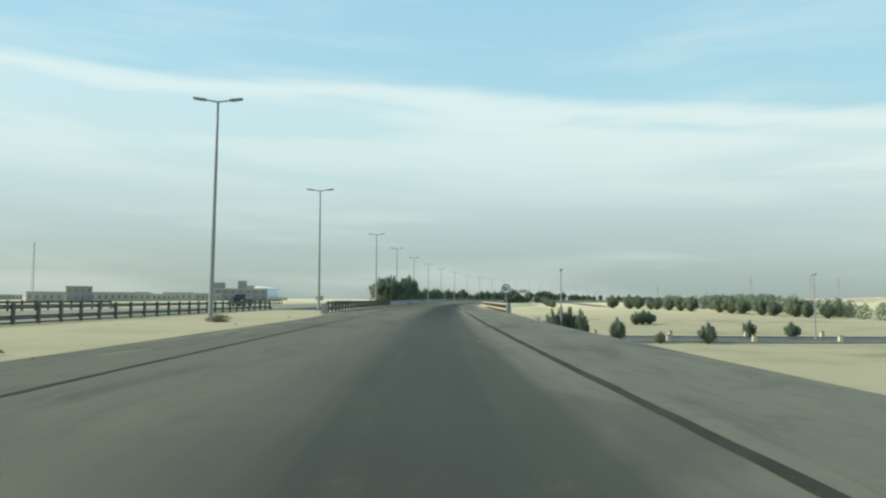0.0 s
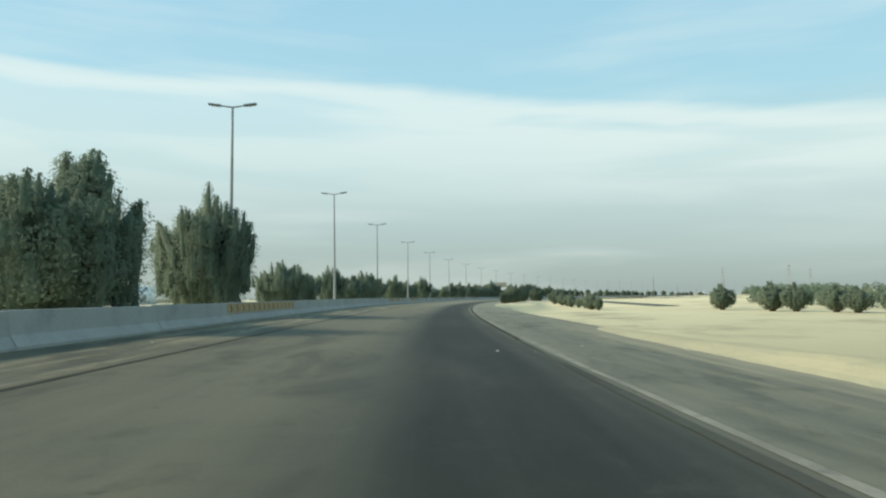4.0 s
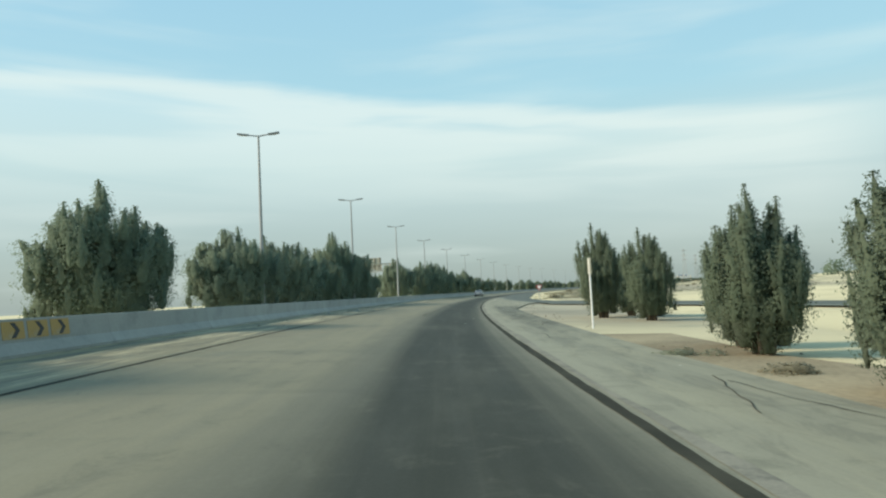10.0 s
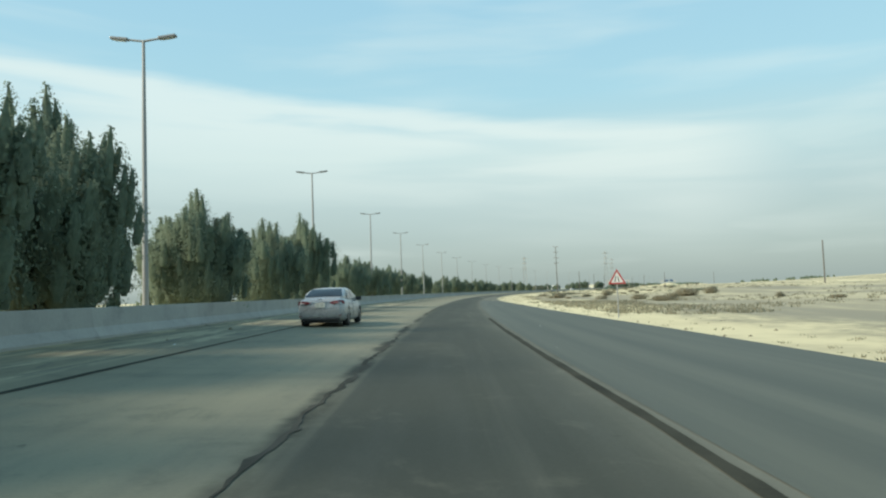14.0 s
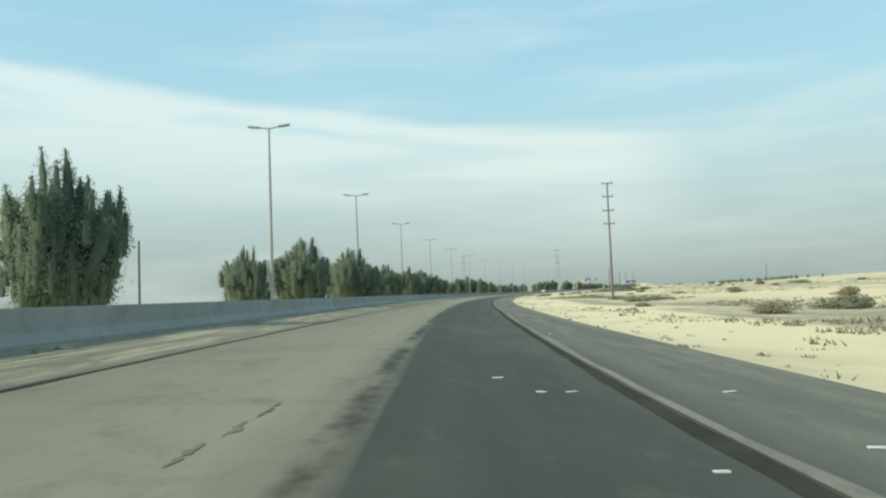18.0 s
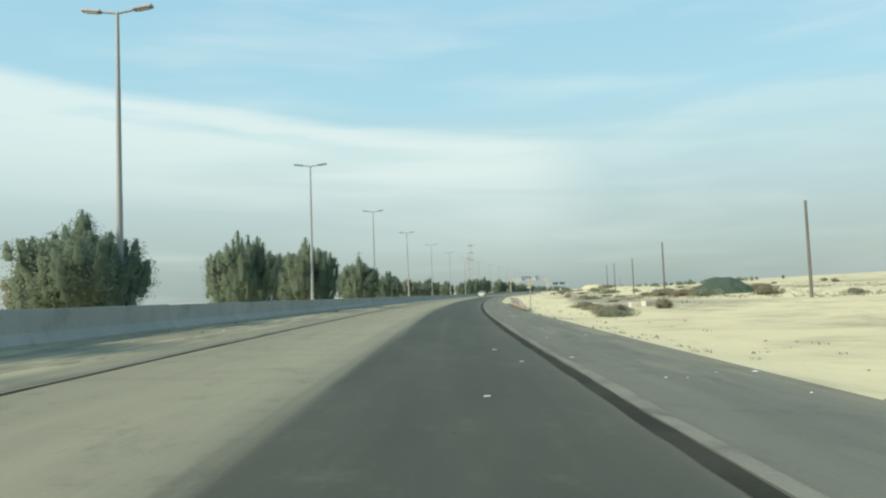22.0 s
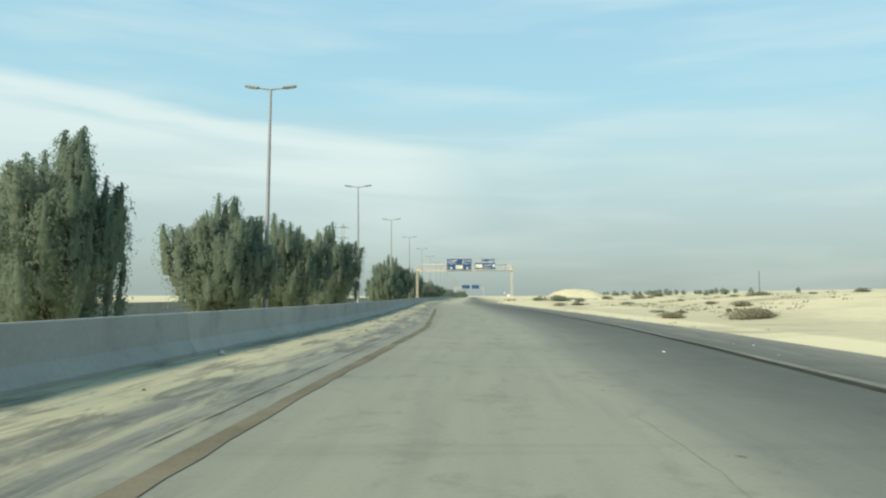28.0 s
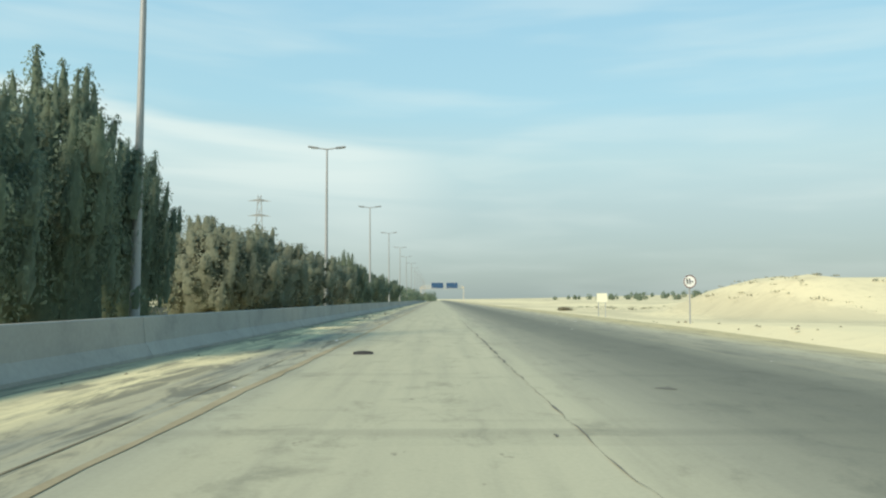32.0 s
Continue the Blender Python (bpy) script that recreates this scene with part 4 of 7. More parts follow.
# cracks across the outer shoulder and skid-worn patches
rng = random.Random(5)
for k in range(16):
    s0, o0 = rng.uniform(330, 425), rng.uniform(14.7, 17.0)
    ln, a = rng.uniform(2, 7), rng.uniform(-0.25, 0.25)
    ribbon("road_crack_%d" % (k + 1), np.linspace(s0, s0 + ln, 18), lambda s, o0=o0, a=a, s0=s0, k=k: o0 + a * (s - s0) + wobble(s * 3, k, 0.05), lambda s, o0=o0, a=a, s0=s0, k=k: o0 + a * (s - s0) + wobble(s * 3, k, 0.05) + 0.012 + abs(wobble(s * 2, k + 3, 0.012)), M["crack"], "dark crack in the pale shoulder pavement", "road crack", 0.009)
MARKS = [(618.6, 9.53, 0.8, 0.06), (619.6, 9.6, 0.7, 0.05), (620.5, 9.64, 0.9, 0.04), (695.5, 7.2, 0.35, 0.10), (693.6, 9.9, 0.22, 0.14), (692.2, 14.6, 0.6, 0.05), (691.2, 14.7, 0.7, 0.06), (1130.9, 11.5, 0.35, 0.14), (1127.7, 9.4, 0.16, 0.05), (448.0, 7.8, 0.25, 0.10), (440.0, 9.85, 0.8, 0.05), (438.7, 9.95, 0.7, 0.04), (441.6, 10.0, 0.5, 0.04), (624.5, 14.7, 0.9, 0.07), (590, 13.1, 2.2, 0.10)]
MARKS += [(rng.uniform(-35, 1080), rng.choice((3.6, 4.8, 5.2, 15.0)) + rng.uniform(-0.4, 0.4), rng.uniform(0.15, 0.9), rng.uniform(0.04, 0.10)) for _ in range(18)]
for k, (s0, o0, ln, wd) in enumerate(MARKS):
    belly = lambda s, j, s0=s0, ln=ln, wd=wd, k=k: wd * (math.sin(math.pi * min(1, max(0.0, (s - s0) / ln))) ** 0.7) * max(0.05, 0.55 + 1.6 * rough_at(7 * s + 31 * k, j))
    ribbon("road_patch_%d" % (k + 1), np.linspace(s0, s0 + ln, 26), lambda s, o0=o0, f_=belly: o0 - f_(s, 2), lambda s, o0=o0, f_=belly: o0 + 0.004 + f_(s, 5), M["scuff"], "small dark scuffed patch on the asphalt", "road patch", 0.005)

# ---- bridge ----
bridge = thing("bridge_deck", "concrete road bridge deck over a crossing road", "bridge", kind="structure")
for k, (oa, ob_) in enumerate(((1.2, 18.6), (-25.0, -6.5))):
    ss = np.arange(36.0, 80.1, 2.0)
    v, f = [], []
    for s in ss:
        for o in (oa, ob_):
            x, y = xy(s, o)
            z = float(road_z(s, o)) if o > 0 else 0.0
            v += [(x, y, z - 0.035), (x, y, z - 1.3)]
    for i in range(len(ss) - 1):
        b = 4 * i
        f += [(b, b + 2, b + 6, b + 4), (b + 1, b + 5, b + 7, b + 3), (b, b + 4, b + 5, b + 1), (b + 2, b + 3, b + 7, b + 6)]
    make("deck_slab", v, f, M["concrete"], bridge)
for s_ in (38.0, 76.5):
    for oa, ob_ in ((0.8, 19.0), (-25.4, -6.0)):
        bm = bmesh.new()
        box(bm, (0, 0, -5.2), (ob_ - oa, 1.5, -1.31), 0.03)
        x, y = xy(s_, oa)
        o_ = part("abutment", bm, M["concrete"], bridge)
        o_.matrix_basis = Matrix.LocRotScale((float(x), float(y), 0), Euler((0, 0, float(np.interp(s_, LS, LT)))), None)
# the crossing road below
v, f, uv = [], [], []
for o in np.arange(-140, 260, 10.0):
    for s in (53.6, 66.0):
        x, y = xy(s, o)
        v.append((x, y, float(ground_z(s, o)) + 0.10))
        uv.append((s, o))
for i in range(len(v) // 2 - 1):
    f.append((2 * i, 2 * i + 1, 2 * i + 3, 2 * i + 2))
tagged(make("road_crossing", v, f, M["slip"], uv=uv), "grey asphalt road that crosses under the bridge", "road", kind="structure")

for k, s_ in enumerate((53.3, 66.3)):
    v, f = [], []
    for o in np.arange(20, 130, 5.0):
        for ds, dz in ((-0.18, 0.0), (-0.18, 0.30), (0.18, 0.30), (0.18, 0.0)):
            x, y = xy(s_ + ds, o)
            v.append((float(x), float(y), float(ground_z(s_, o)) + dz))
    for i in range(len(v) // 4 - 1):
        f += [(4 * i + j, 4 * i + j + 1, 4 * i + j + 5, 4 * i + j + 4) for j in range(3)]
    f += [(0, 1, 2, 3), (len(v) - 4, len(v) - 3, len(v) - 2, len(v) - 1)]
    tagged(make("kerb_%d" % (k + 1), v, f, M["concrete"]), "pale concrete kerb along the lower road", "kerb", kind="structure")
    for o in np.arange(30.0 + 4 * k, 110, 11.0):
        bol = thing("bollard", "short pale concrete bollard on the kerb of the lower road", "bollard", "kerb bollards")
        bm = bmesh.new()
        prism(bm, [(-0.28, 0.2), (0.28, 0.2), (0.2, 0.95), (-0.2, 0.95)], -0.24, 0.24)
        part("block", bm, M["cream"], bol)
        bm = bmesh.new()
        box(bm, (-0.24, -0.28, 0.95), (0.24, 0.28, 1.08), 0.02)
        part("cap", bm, M["orange"], bol)
        x, y = xy(s_, o)
        bol.matrix_basis = Matrix.LocRotScale((float(x), float(y), float(ground_z(s_, o))), Euler((0, 0, float(np.interp(s_, LS, LT)))), None)

# ---- barriers ----
JERSEY = [(-0.30, 0.0), (0.30, 0.0), (0.30, 0.08), (0.145, 0.33), (0.085, 0.84), (0.07, 0.86), (-0.07, 0.86), (-0.085, 0.84), (-0.145, 0.33), (-0.30, 0.08)]
bm = bmesh.new()
prism(bm, JERSEY, 0.0, 7.985)
seg = bpy.data.meshes.new("barrier_unit")
bmesh.ops.recalc_face_normals(bm, faces=bm.faces)
bm.to_mesh(seg)
bm.free()
seg.materials.append(M["concrete"])
for nm, o0, s0, s1, lb in (("median_barrier", 2.30, 80, 1560, "grey concrete crash barrier along the inner road edge"), ("far_barrier", -7.0, 96, 1300, "grey concrete crash barrier on the far side of the median")):
    wall = thing(nm, lb, "crash barrier", kind="structure")
    if o0 > 0:
        near_wall = wall
    for s in np.arange(s0, s1, 8.0):
        u = new("barrier_unit", seg)
        u.parent = wall
        x0, y0 = xy(s, o0)
        x1, y1 = xy(s + 8, o0)
        z0 = float(road_z(s + 4, o0)) if o0 > 0 else float(ground_z(s + 4, o0)) + 0.05
        u.matrix_basis = Matrix.LocRotScale((float(x0), float(y0), z0 - 0.02), Euler((0, 0, math.atan2(-(x1 - x0), y1 - y0))), None)

# orange chevron panels on the barrier's upper face
tilt_face = math.atan2(0.06, 0.51)
bm = bmesh.new()
prism(bm, rounded(0.82, 0.40, 0.03), -0.012, 0.0)
panel = part("chevron_panel", bm, M["orange"], near_wall, "orange panel with a black chevron")
bm = bmesh.new()
prism(bm, [(-0.10, 0.17), (0.06, 0.17), (0.24, 0.0), (0.06, -0.17), (-0.10, -0.17), (0.08, 0.0)], -0.018, -0.0125)
mark = part("chevron", bm, M["black"], panel, "black chevron")
spots = []
for s0, k in ((136.0, 14), (203.0, 6), (210.6, 5), (217.0, 3), (228.0, 5), (233.0, 3), (236.8, 3), (250.0, 3), (262.0, 4), (270.0, 5), (286.0, 4), (301.6, 3), (304.6, 2), (314.0, 4), (337.6, 5)):
    spots += [s0 + 0.95 * i for i in range(k)]
first = True
for s in spots:
    x, y = xy(s, 2.30 + 0.12)
    h = float(np.interp(s, LS, LT))
    z = float(road_z(s, 2.3)) + 0.585
    m = Matrix.Translation((float(x), float(y), z)) @ Matrix.Rotation(h + radians(90), 4, "Z") @ Matrix.Rotation(-tilt_face, 4, "X")
    if first:
        panel.matrix_basis = m
        first = False
    else:
        p2 = new("chevron_panel", panel.data)
        p2.parent = near_wall
        p2.matrix_basis = m
        c2 = new("chevron", mark.data)
        c2.parent = p2
        tagged(p2, "orange panel with a black chevron")


def railing(name, label, s0, s1, o, mat, post_mat, step=2.0, heights=(0.31, 0.80), thick=0.075, deep=0.10):
    """Two rails on posts along the road."""
    rail = thing(name, label, "guard rail")
    ss = np.arange(s0, s1 + 0.01, step)
    base = [float(ground_z(s, o)) if o > 17.2 and s > 1000 else float(road_z(s, min(o, 17.0))) if o > 2 else float(surface(s, o)) for s in ss]
    if o > 17.2:
        base = [b - 0.04 for b in base]
    low_end = name == "guard_rail"
    if low_end:
        base = [b - (0.42 if len(heights) == 1 else 0.10) * (1 - float(smooth(s, s0, s0 + 7))) for s, b in zip(ss, base)]
    pts = [xy(s, o) for s in ss]
    for h in heights:
        v, f = [], []
        sec = [(0.0, -0.16), (0.05, -0.14), (0.075, -0.10), (0.05, -0.05), (0.0, -0.02), (0.0, 0.02), (0.05, 0.05), (0.075, 0.10), (0.05, 0.14), (0.0, 0.16), (-0.012, 0.16), (-0.012, -0.16)] if low_end and len(heights) == 1 else [(-thick, -deep), (thick * 0.4, -deep * 0.9), (thick, -deep * 0.4), (thick, deep * 0.4), (thick * 0.4, deep * 0.9), (-thick, deep)]
        for s, (x, y), z in zip(ss, pts, base):
            t = float(np.interp(s, LS, LT))
            for a, b in sec:
                a = -a
                v.append((x + a * math.cos(t), y + a * math.sin(t), z + h + b))
        k = len(sec)
        for i in range(len(ss) - 1):
            for j in range(k):
                f.append((i * k + j, i * k + (j + 1) % k, (i + 1) * k + (j + 1) % k, (i + 1) * k + j))
        f.append(tuple(range(k)))
        f.append(tuple((len(ss) - 1) * k + j for j in range(k))[::-1])
        make("rail_beam", v, f, mat, rail)
    bm = bmesh.new()
    box(bm, (thick + 0.005, -0.07, -0.3), (thick + 0.15, 0.07, heights[-1] + (0.02 if low_end else 0.17)), 0.008)
    me = bpy.data.meshes.new("post")
    bm.to_mesh(me)
    bm.free()
    me.materials.append(post_mat)
    for s, (x, y), z in zip(ss, pts, base):
        p = new("post", me)
        p.parent = rail
        p.matrix_basis = Matrix.LocRotScale((float(x), float(y), z), Euler((0, 0, float(np.interp(s, LS, LT)))), None)
    return rail


railing("bridge_railing", "sand-coloured two-rail steel railing along the bridge edge", 24.0, 102.0, 18.05, M["rail"], M["post_dark"])
# sand blown up against the foot of the railing and on past its end
def drift_z(s, o):
    h = np.interp(s, [60, 70, 80, 95, 108, 135], [0.0, 0.14, 0.27, 0.36, 0.30, 0.0]) * (1 + 0.22 * np.sin(s * 0.9) * np.sin(s * 0.37 + o))
    return road_z(s, np.minimum(o, 17.4)) - 0.02 + h * smooth(o, 17.1, 18.1) * (1.0 - 0.35 * smooth(o, 18.3, 19.6)) - 1.2 * smooth(o, 18.7, 19.6)


ribbon("sand_drift_90", np.arange(60, 135.1, 1.0), lambda s: 17.1 + 0.25 * rough_at(s, 2), lambda s: 19.6 + 0.3 * rough_at(s, 4), M["sand"], "pale sand blown against the foot of the bridge railing", "sand drift", 0.0, cols=9, zfun=drift_z)
railing("bridge_railing", "dark weathered two-rail railing along the bridge median", 22.0, 79.0, 2.2, M["rail_dark"], M["post_dark"])
railing("bridge_railing", "dark weathered two-rail railing on the far side of the median", -16.0, 95.0, -7.0, M["rail_dark"], M["post_dark"])
railing("bridge_railing", "dark weathered two-rail railing on the outer edge of the far carriageway", -60.0, 110.0, -24.6, M["rail_dark"], M["post_dark"])
railing("guard_rail", "pale steel guard rail in sand beside the shoulder", 811.5, 834.5, 16.6, M["rail_grey"], M["rail"], 2.3, (0.46,), 0.05, 0.16)
railing("guard_rail", "bent pale guard rail in front of a sign gantry leg", 1101.5, 1110.6, 17.8, M["cream"], M["rail"], 3.0, (0.18, 0.55), 0.07, 0.09)
ribbon("soil_bank", np.arange(809, 836, 1.0), lambda s: edge(s) + 0.02 + 0.1 * rough_at(s, 3), lambda s: 17.0 + 0.4 * rough_at(s + 60, 5), M["soil"], "crumbling brown soil under the guard rail", "soil", 0.02, cols=3, zfun=lambda s, o: ground_z(s, o) + 0.02)
# railing end blocks
for s_, o_ in ((23.2, 18.1), (20.8, 2.2)):
    blk = thing("railing_end", "pale concrete end block of the bridge railing", "end block")
    bm = bmesh.new()
    prism(bm, [(-0.2, -0.3), (0.2, -0.3), (0.16, 0.75), (0.1, 0.86), (-0.1, 0.86), (-0.16, 0.75)], -0.45, 0.45)
    part("block", bm, M["concrete"], blk)
    blk.matrix_basis = at(s_, o_, 0.0)

# ---- street lamps ----
def street_lamp():
    lampob = thing("street_lamp", "tall grey steel double-arm street lamp in the median", "street lamp", "median street lamps")
    bm = bmesh.new()
    for z0, z1, r0, r1 in ((0.0, 1.4, 0.135, 0.13), (1.4, 5.2, 0.125, 0.105), (5.2, 9.0, 0.10, 0.082), (9.0, 11.9, 0.078, 0.06)):
        tube(bm, (0, 0, z0), (0, 0, z1), r0, r1, 20)
    part("pole", bm, M["galv"], lampob)
    bm = bmesh.new()
    box(bm, (-0.24, -0.24, 0.0), (0.24, 0.24, 0.05), 0.008)
    for a in (-0.18, 0.18):
        for b in (-0.18, 0.18):
            tube(bm, (a, b, 0.05), (a, b, 0.11), 0.022, None, 6)
    part("base_plate", bm, M["galv"], lampob)
    for sx in (-1, 1):
        bm = bmesh.new()
        tube(bm, (0, 0, 11.86), (sx * 0.72, 0, 11.96), 0.05, 0.042, 8)
        arm = part("arm", bm, M["galv"], lampob)
        bm = bmesh.new()
        m = Matrix.Translation((sx * 0.98, 0, 12.0)) @ Matrix.Rotation(-sx * radians(7), 4, "Y")
        box(bm, (-0.36, -0.13, -0.045), (0.36, 0.13, 0.055), 0.025, m)
        part("lamp_head", bm, M["lamp_head"], arm)
        bm = bmesh.new()
        box(bm, (-0.22, -0.10, -0.075), (0.26, 0.10, -0.052), 0.008, m)
        part("lamp_glass", bm, M["lens"], arm)
    return lampob


LAMP_S = [-34.0, -1.9, 30.1, 78.0, 110.7, 143.9, 177.1, 208.0, 241.9, 274.2, 306.6, 338.2, 368.5, 400.7, 432.9, 464.1, 496.9, 529.1, 561.5, 592.6, 624.6, 657.5, 688.5, 720.3, 753.8,
          785.6, 817.3, 850.0, 883.0, 915.9, 948.5, 980.9, 1013.9, 1047.2, 1077.3, 1108.0, 1140.0, 1171.5] + [1171.5 + 32.5 * i for i in range(1, 14)]
proto = street_lamp()
rng = random.Random(2)
for i, s in enumerate(LAMP_S):
    x, y = xy(s, 0.0)
    h = float(np.interp(s, LS, LT))
    lean = Euler((radians(rng.uniform(-0.5, 0.5)), radians(rng.uniform(-0.5, 0.5)), h + radians(rng.uniform(-5, 5))))
    m = Matrix.LocRotScale((float(x), float(y), 0.0), lean, None)
    if i == 0:
        proto.matrix_basis = m
    else:
        copy_thing(proto, m)
lamp2 = thing("street_lamp", "grey single-head street lamp beside the lower road", "street lamp")
bm = bmesh.new()
tube(bm, (0, 0, 0), (0, 0, 9.2), 0.11, 0.06, 10)
part("pole", bm, M["galv"], lamp2)
bm = bmesh.new()
box(bm, (-0.15, -0.55, 9.15), (0.15, 0.25, 9.35), 0.05)
part("lamp_head", bm, M["lamp_head"], lamp2)
lamp2.matrix_basis = at(49.8, 26.7)
copy_thing(lamp2, at(62.0, 64.0))


# ---- trees ----
def leaves(lumps, count, size, seed, sparse=0.0):
    """Leaf sprays over rounded or pointed clumps: (x, y, base, top, radius, point) each. Returns quads and soft outward normals."""
    r = np.random.RandomState(seed)
    verts, norms = [], []
    area = np.array([(q[3] - q[2]) * q[4] for q in lumps])
    share = area / area.sum()
    for (cx_, cy_, b, t, q, pt), sh in zip(lumps, share):
        k = max(6, int(count * sh))
        f = r.beta(1.2, 1.2, k)
        round_ = np.sqrt(np.clip(1 - (2 * f - 1) ** 2, 0, 1))
        spire = np.where(f < 0.25, 0.6 + 0.4 * np.sin(f / 0.25 * np.pi / 2), np.cos((f - 0.25) / 0.75 * np.pi / 2) ** 0.8)
        prof = round_ * (1 - pt) + spire * pt
        ang = r.uniform(0, 2 * np.pi, k)
        lump = 1 + 0.16 * np.sin(3 * ang + 9 * f + cx_ * 5) + 0.12 * np.sin(6 * ang - 15 * f + cy_ * 4)
        rad = q * prof * lump * np.clip(r.normal(0.95, 0.07, k), 0.4, 1.08)
        if sparse:
            keep = (np.sin(7 * ang + 11 * f + cx_ * 3) + np.sin(13 * f - 4 * ang)) > (-2 + 2.4 * sparse)
            f, ang, rad = f[keep], ang[keep], rad[keep]
            k = len(f)
        out = np.stack([np.cos(ang), np.sin(ang), (f - 0.42) * 1.5], 1)
        out /= np.linalg.norm(out, axis=1)[:, None]
        c = np.stack([cx_ + rad * np.cos(ang), cy_ + rad * np.sin(ang), b + (t - b) * f + r.normal(0, 0.05, k)], 1)
        nn = out + r.normal(0, 0.34, (k, 3))
        nn /= np.linalg.norm(nn, axis=1)[:, None]
        d1 = np.cross(nn, r.normal(0, 1, (k, 3)) + np.array([0.6, 0, 0]))
        d1 /= np.linalg.norm(d1, axis=1)[:, None]
        d2 = np.cross(nn, d1)
        ln, wd = size * r.uniform(0.7, 1.5, (k, 1)), size * r.uniform(0.4, 0.75, (k, 1))
        verts.append(np.stack([c - d1 * ln * 0.45 - d2 * wd * 0.5, c - d1 * ln * 0.35 + d2 * wd * 0.5, c + d1 * ln * 0.65], 1).reshape(-1, 3))
        soft = out * 0.88 + nn * 0.12
        norms.append(np.repeat(soft / np.linalg.norm(soft, axis=1)[:, None], 3, 0))
    v, nrm = np.concatenate(verts), np.concatenate(norms)
    e1, e2 = v[1::3] - v[0::3], v[2::3] - v[0::3]
    flip = (np.cross(e1, e2) * nrm[0::3]).sum(1) < 0
    base = np.arange(0, len(v), 3)[:, None]
    order = np.where(flip[:, None], np.array([[0, 2, 1]]), np.array([[0, 1, 2]]))
    return v, (base + order).tolist(), nrm


def foliage(name, data, mat, parent=None):
    v, f, nrm = data
    ob = make(name, v.tolist(), f, mat, parent, smooth_=True)
    ob.data.normals_split_custom_set_from_vertices(nrm.tolist())
    return ob


def plumes(tufts, count, size, seed):
    """Flame-shaped tufts: (x, y, lean x, lean y, base, top, radius, point) each, as a dense lumpy body with leaf sprays over it."""
    r = np.random.RandomState(seed)
    verts, norms, faces = [], [], []
    at_ = 0
    share = np.array([(q[5] - q[4]) * q[6] for q in tufts])
    share = share / share.sum()

    def radius(q, f, ang, pt):
        up = np.clip((1 - f) / 0.68, 0, 1) ** pt
        low_ = 0.62 + 0.38 * np.sin(np.clip(f / 0.32, 0, 1) * np.pi / 2)
        wave = 1 + 0.17 * np.sin(3 * ang + 11 * f + q[0] * 5) + 0.17 * np.sin(2 * ang - 17 * f + q[1] * 7) + 0.11 * np.sin(29 * f + 2 * ang + q[0] * 3)
        return q[6] * np.minimum(up, low_) * wave

    for q, sh in zip(tufts, share):
        x, y, lx, ly, z0, z1, R, pt = q
        nf, na = 9, 9
        for body in (True, False):
            if body:
                ff, aa = np.meshgrid(np.linspace(0, 0.97, nf), np.arange(na) * 2 * np.pi / na, indexing="ij")
                f, ang = ff.ravel(), aa.ravel()
                rad = radius(q, f, ang, pt) * 0.40 * r.uniform(0.85, 1.15, len(f))
            else:
                k = max(20, int(count * sh))
                f = np.clip(r.beta(1.15, 1.1, k), 0, 1)
                ang = r.uniform(0, 2 * np.pi, k)
                rad = radius(q, f, ang, pt) * np.clip(r.normal(0.90, 0.25, k), 0.4, 1.38) + np.abs(r.normal(0, 0.03, k))
            g = f ** 1.3
            c_ = np.stack([x + lx * g + rad * np.cos(ang), y + ly * g + rad * np.sin(ang), z0 + (z1 - z0) * f], 1)
            out = np.stack([np.cos(ang), np.sin(ang), (f - 0.35) * 1.25], 1)
            # a share of the whole crown's outward direction softens the light over neighbouring tufts
            whole = np.stack([c_[:, 0], c_[:, 1], (c_[:, 2] - 1.2) * 0.7], 1)
            whole /= np.linalg.norm(whole, axis=1)[:, None] + 1e-6
            out = out / np.linalg.norm(out, axis=1)[:, None] + 1.3 * whole
            out /= np.linalg.norm(out, axis=1)[:, None]
            if body:
                verts.append(c_)
                norms.append(out)
                for m_ in range(nf - 1):
                    for n_ in range(na):
                        p, s_ = m_ * na + n_, m_ * na + (n_ + 1) % na
                        faces.append((at_ + p, at_ + s_, at_ + s_ + na, at_ + p + na))
                faces.append(tuple(at_ + n_ for n_ in range(na))[::-1])
                faces.append(tuple(at_ + (nf - 1) * na + n_ for n_ in range(na)))
                at_ += len(c_)
                continue
            nn = out + r.normal(0, 0.45, (k, 3))
            nn /= np.linalg.norm(nn, axis=1)[:, None]
            d1 = np.cross(nn, r.normal(0, 1, (k, 3)) + np.array([0.6, 0, 0]))
            d1 /= np.linalg.norm(d1, axis=1)[:, None]
            d2 = np.cross(nn, d1)
            ln, wd = size * r.uniform(0.7, 1.6, (k, 1)), size * r.uniform(0.4, 0.8, (k, 1))
            v = np.stack([c_ - d1 * ln * 0.45 - d2 * wd * 0.5, c_ - d1 * ln * 0.35 + d2 * wd * 0.5, c_ + d1 * ln * 0.65], 1)
            flip = (np.cross(v[:, 1] - v[:, 0], v[:, 2] - v[:, 0]) * out).sum(1) < 0
            v[flip] = v[flip][:, ::-1]
            soft = out * 0.9 + nn * 0.1
            verts.append(v.reshape(-1, 3))
            norms.append(np.repeat(soft / np.linalg.norm(soft, axis=1)[:, None], 3, 0))
            faces += (at_ + np.arange(3 * k).reshape(-1, 3)).tolist()
            at_ += 3 * k
    return np.concatenate(verts), faces, np.concatenate(norms)


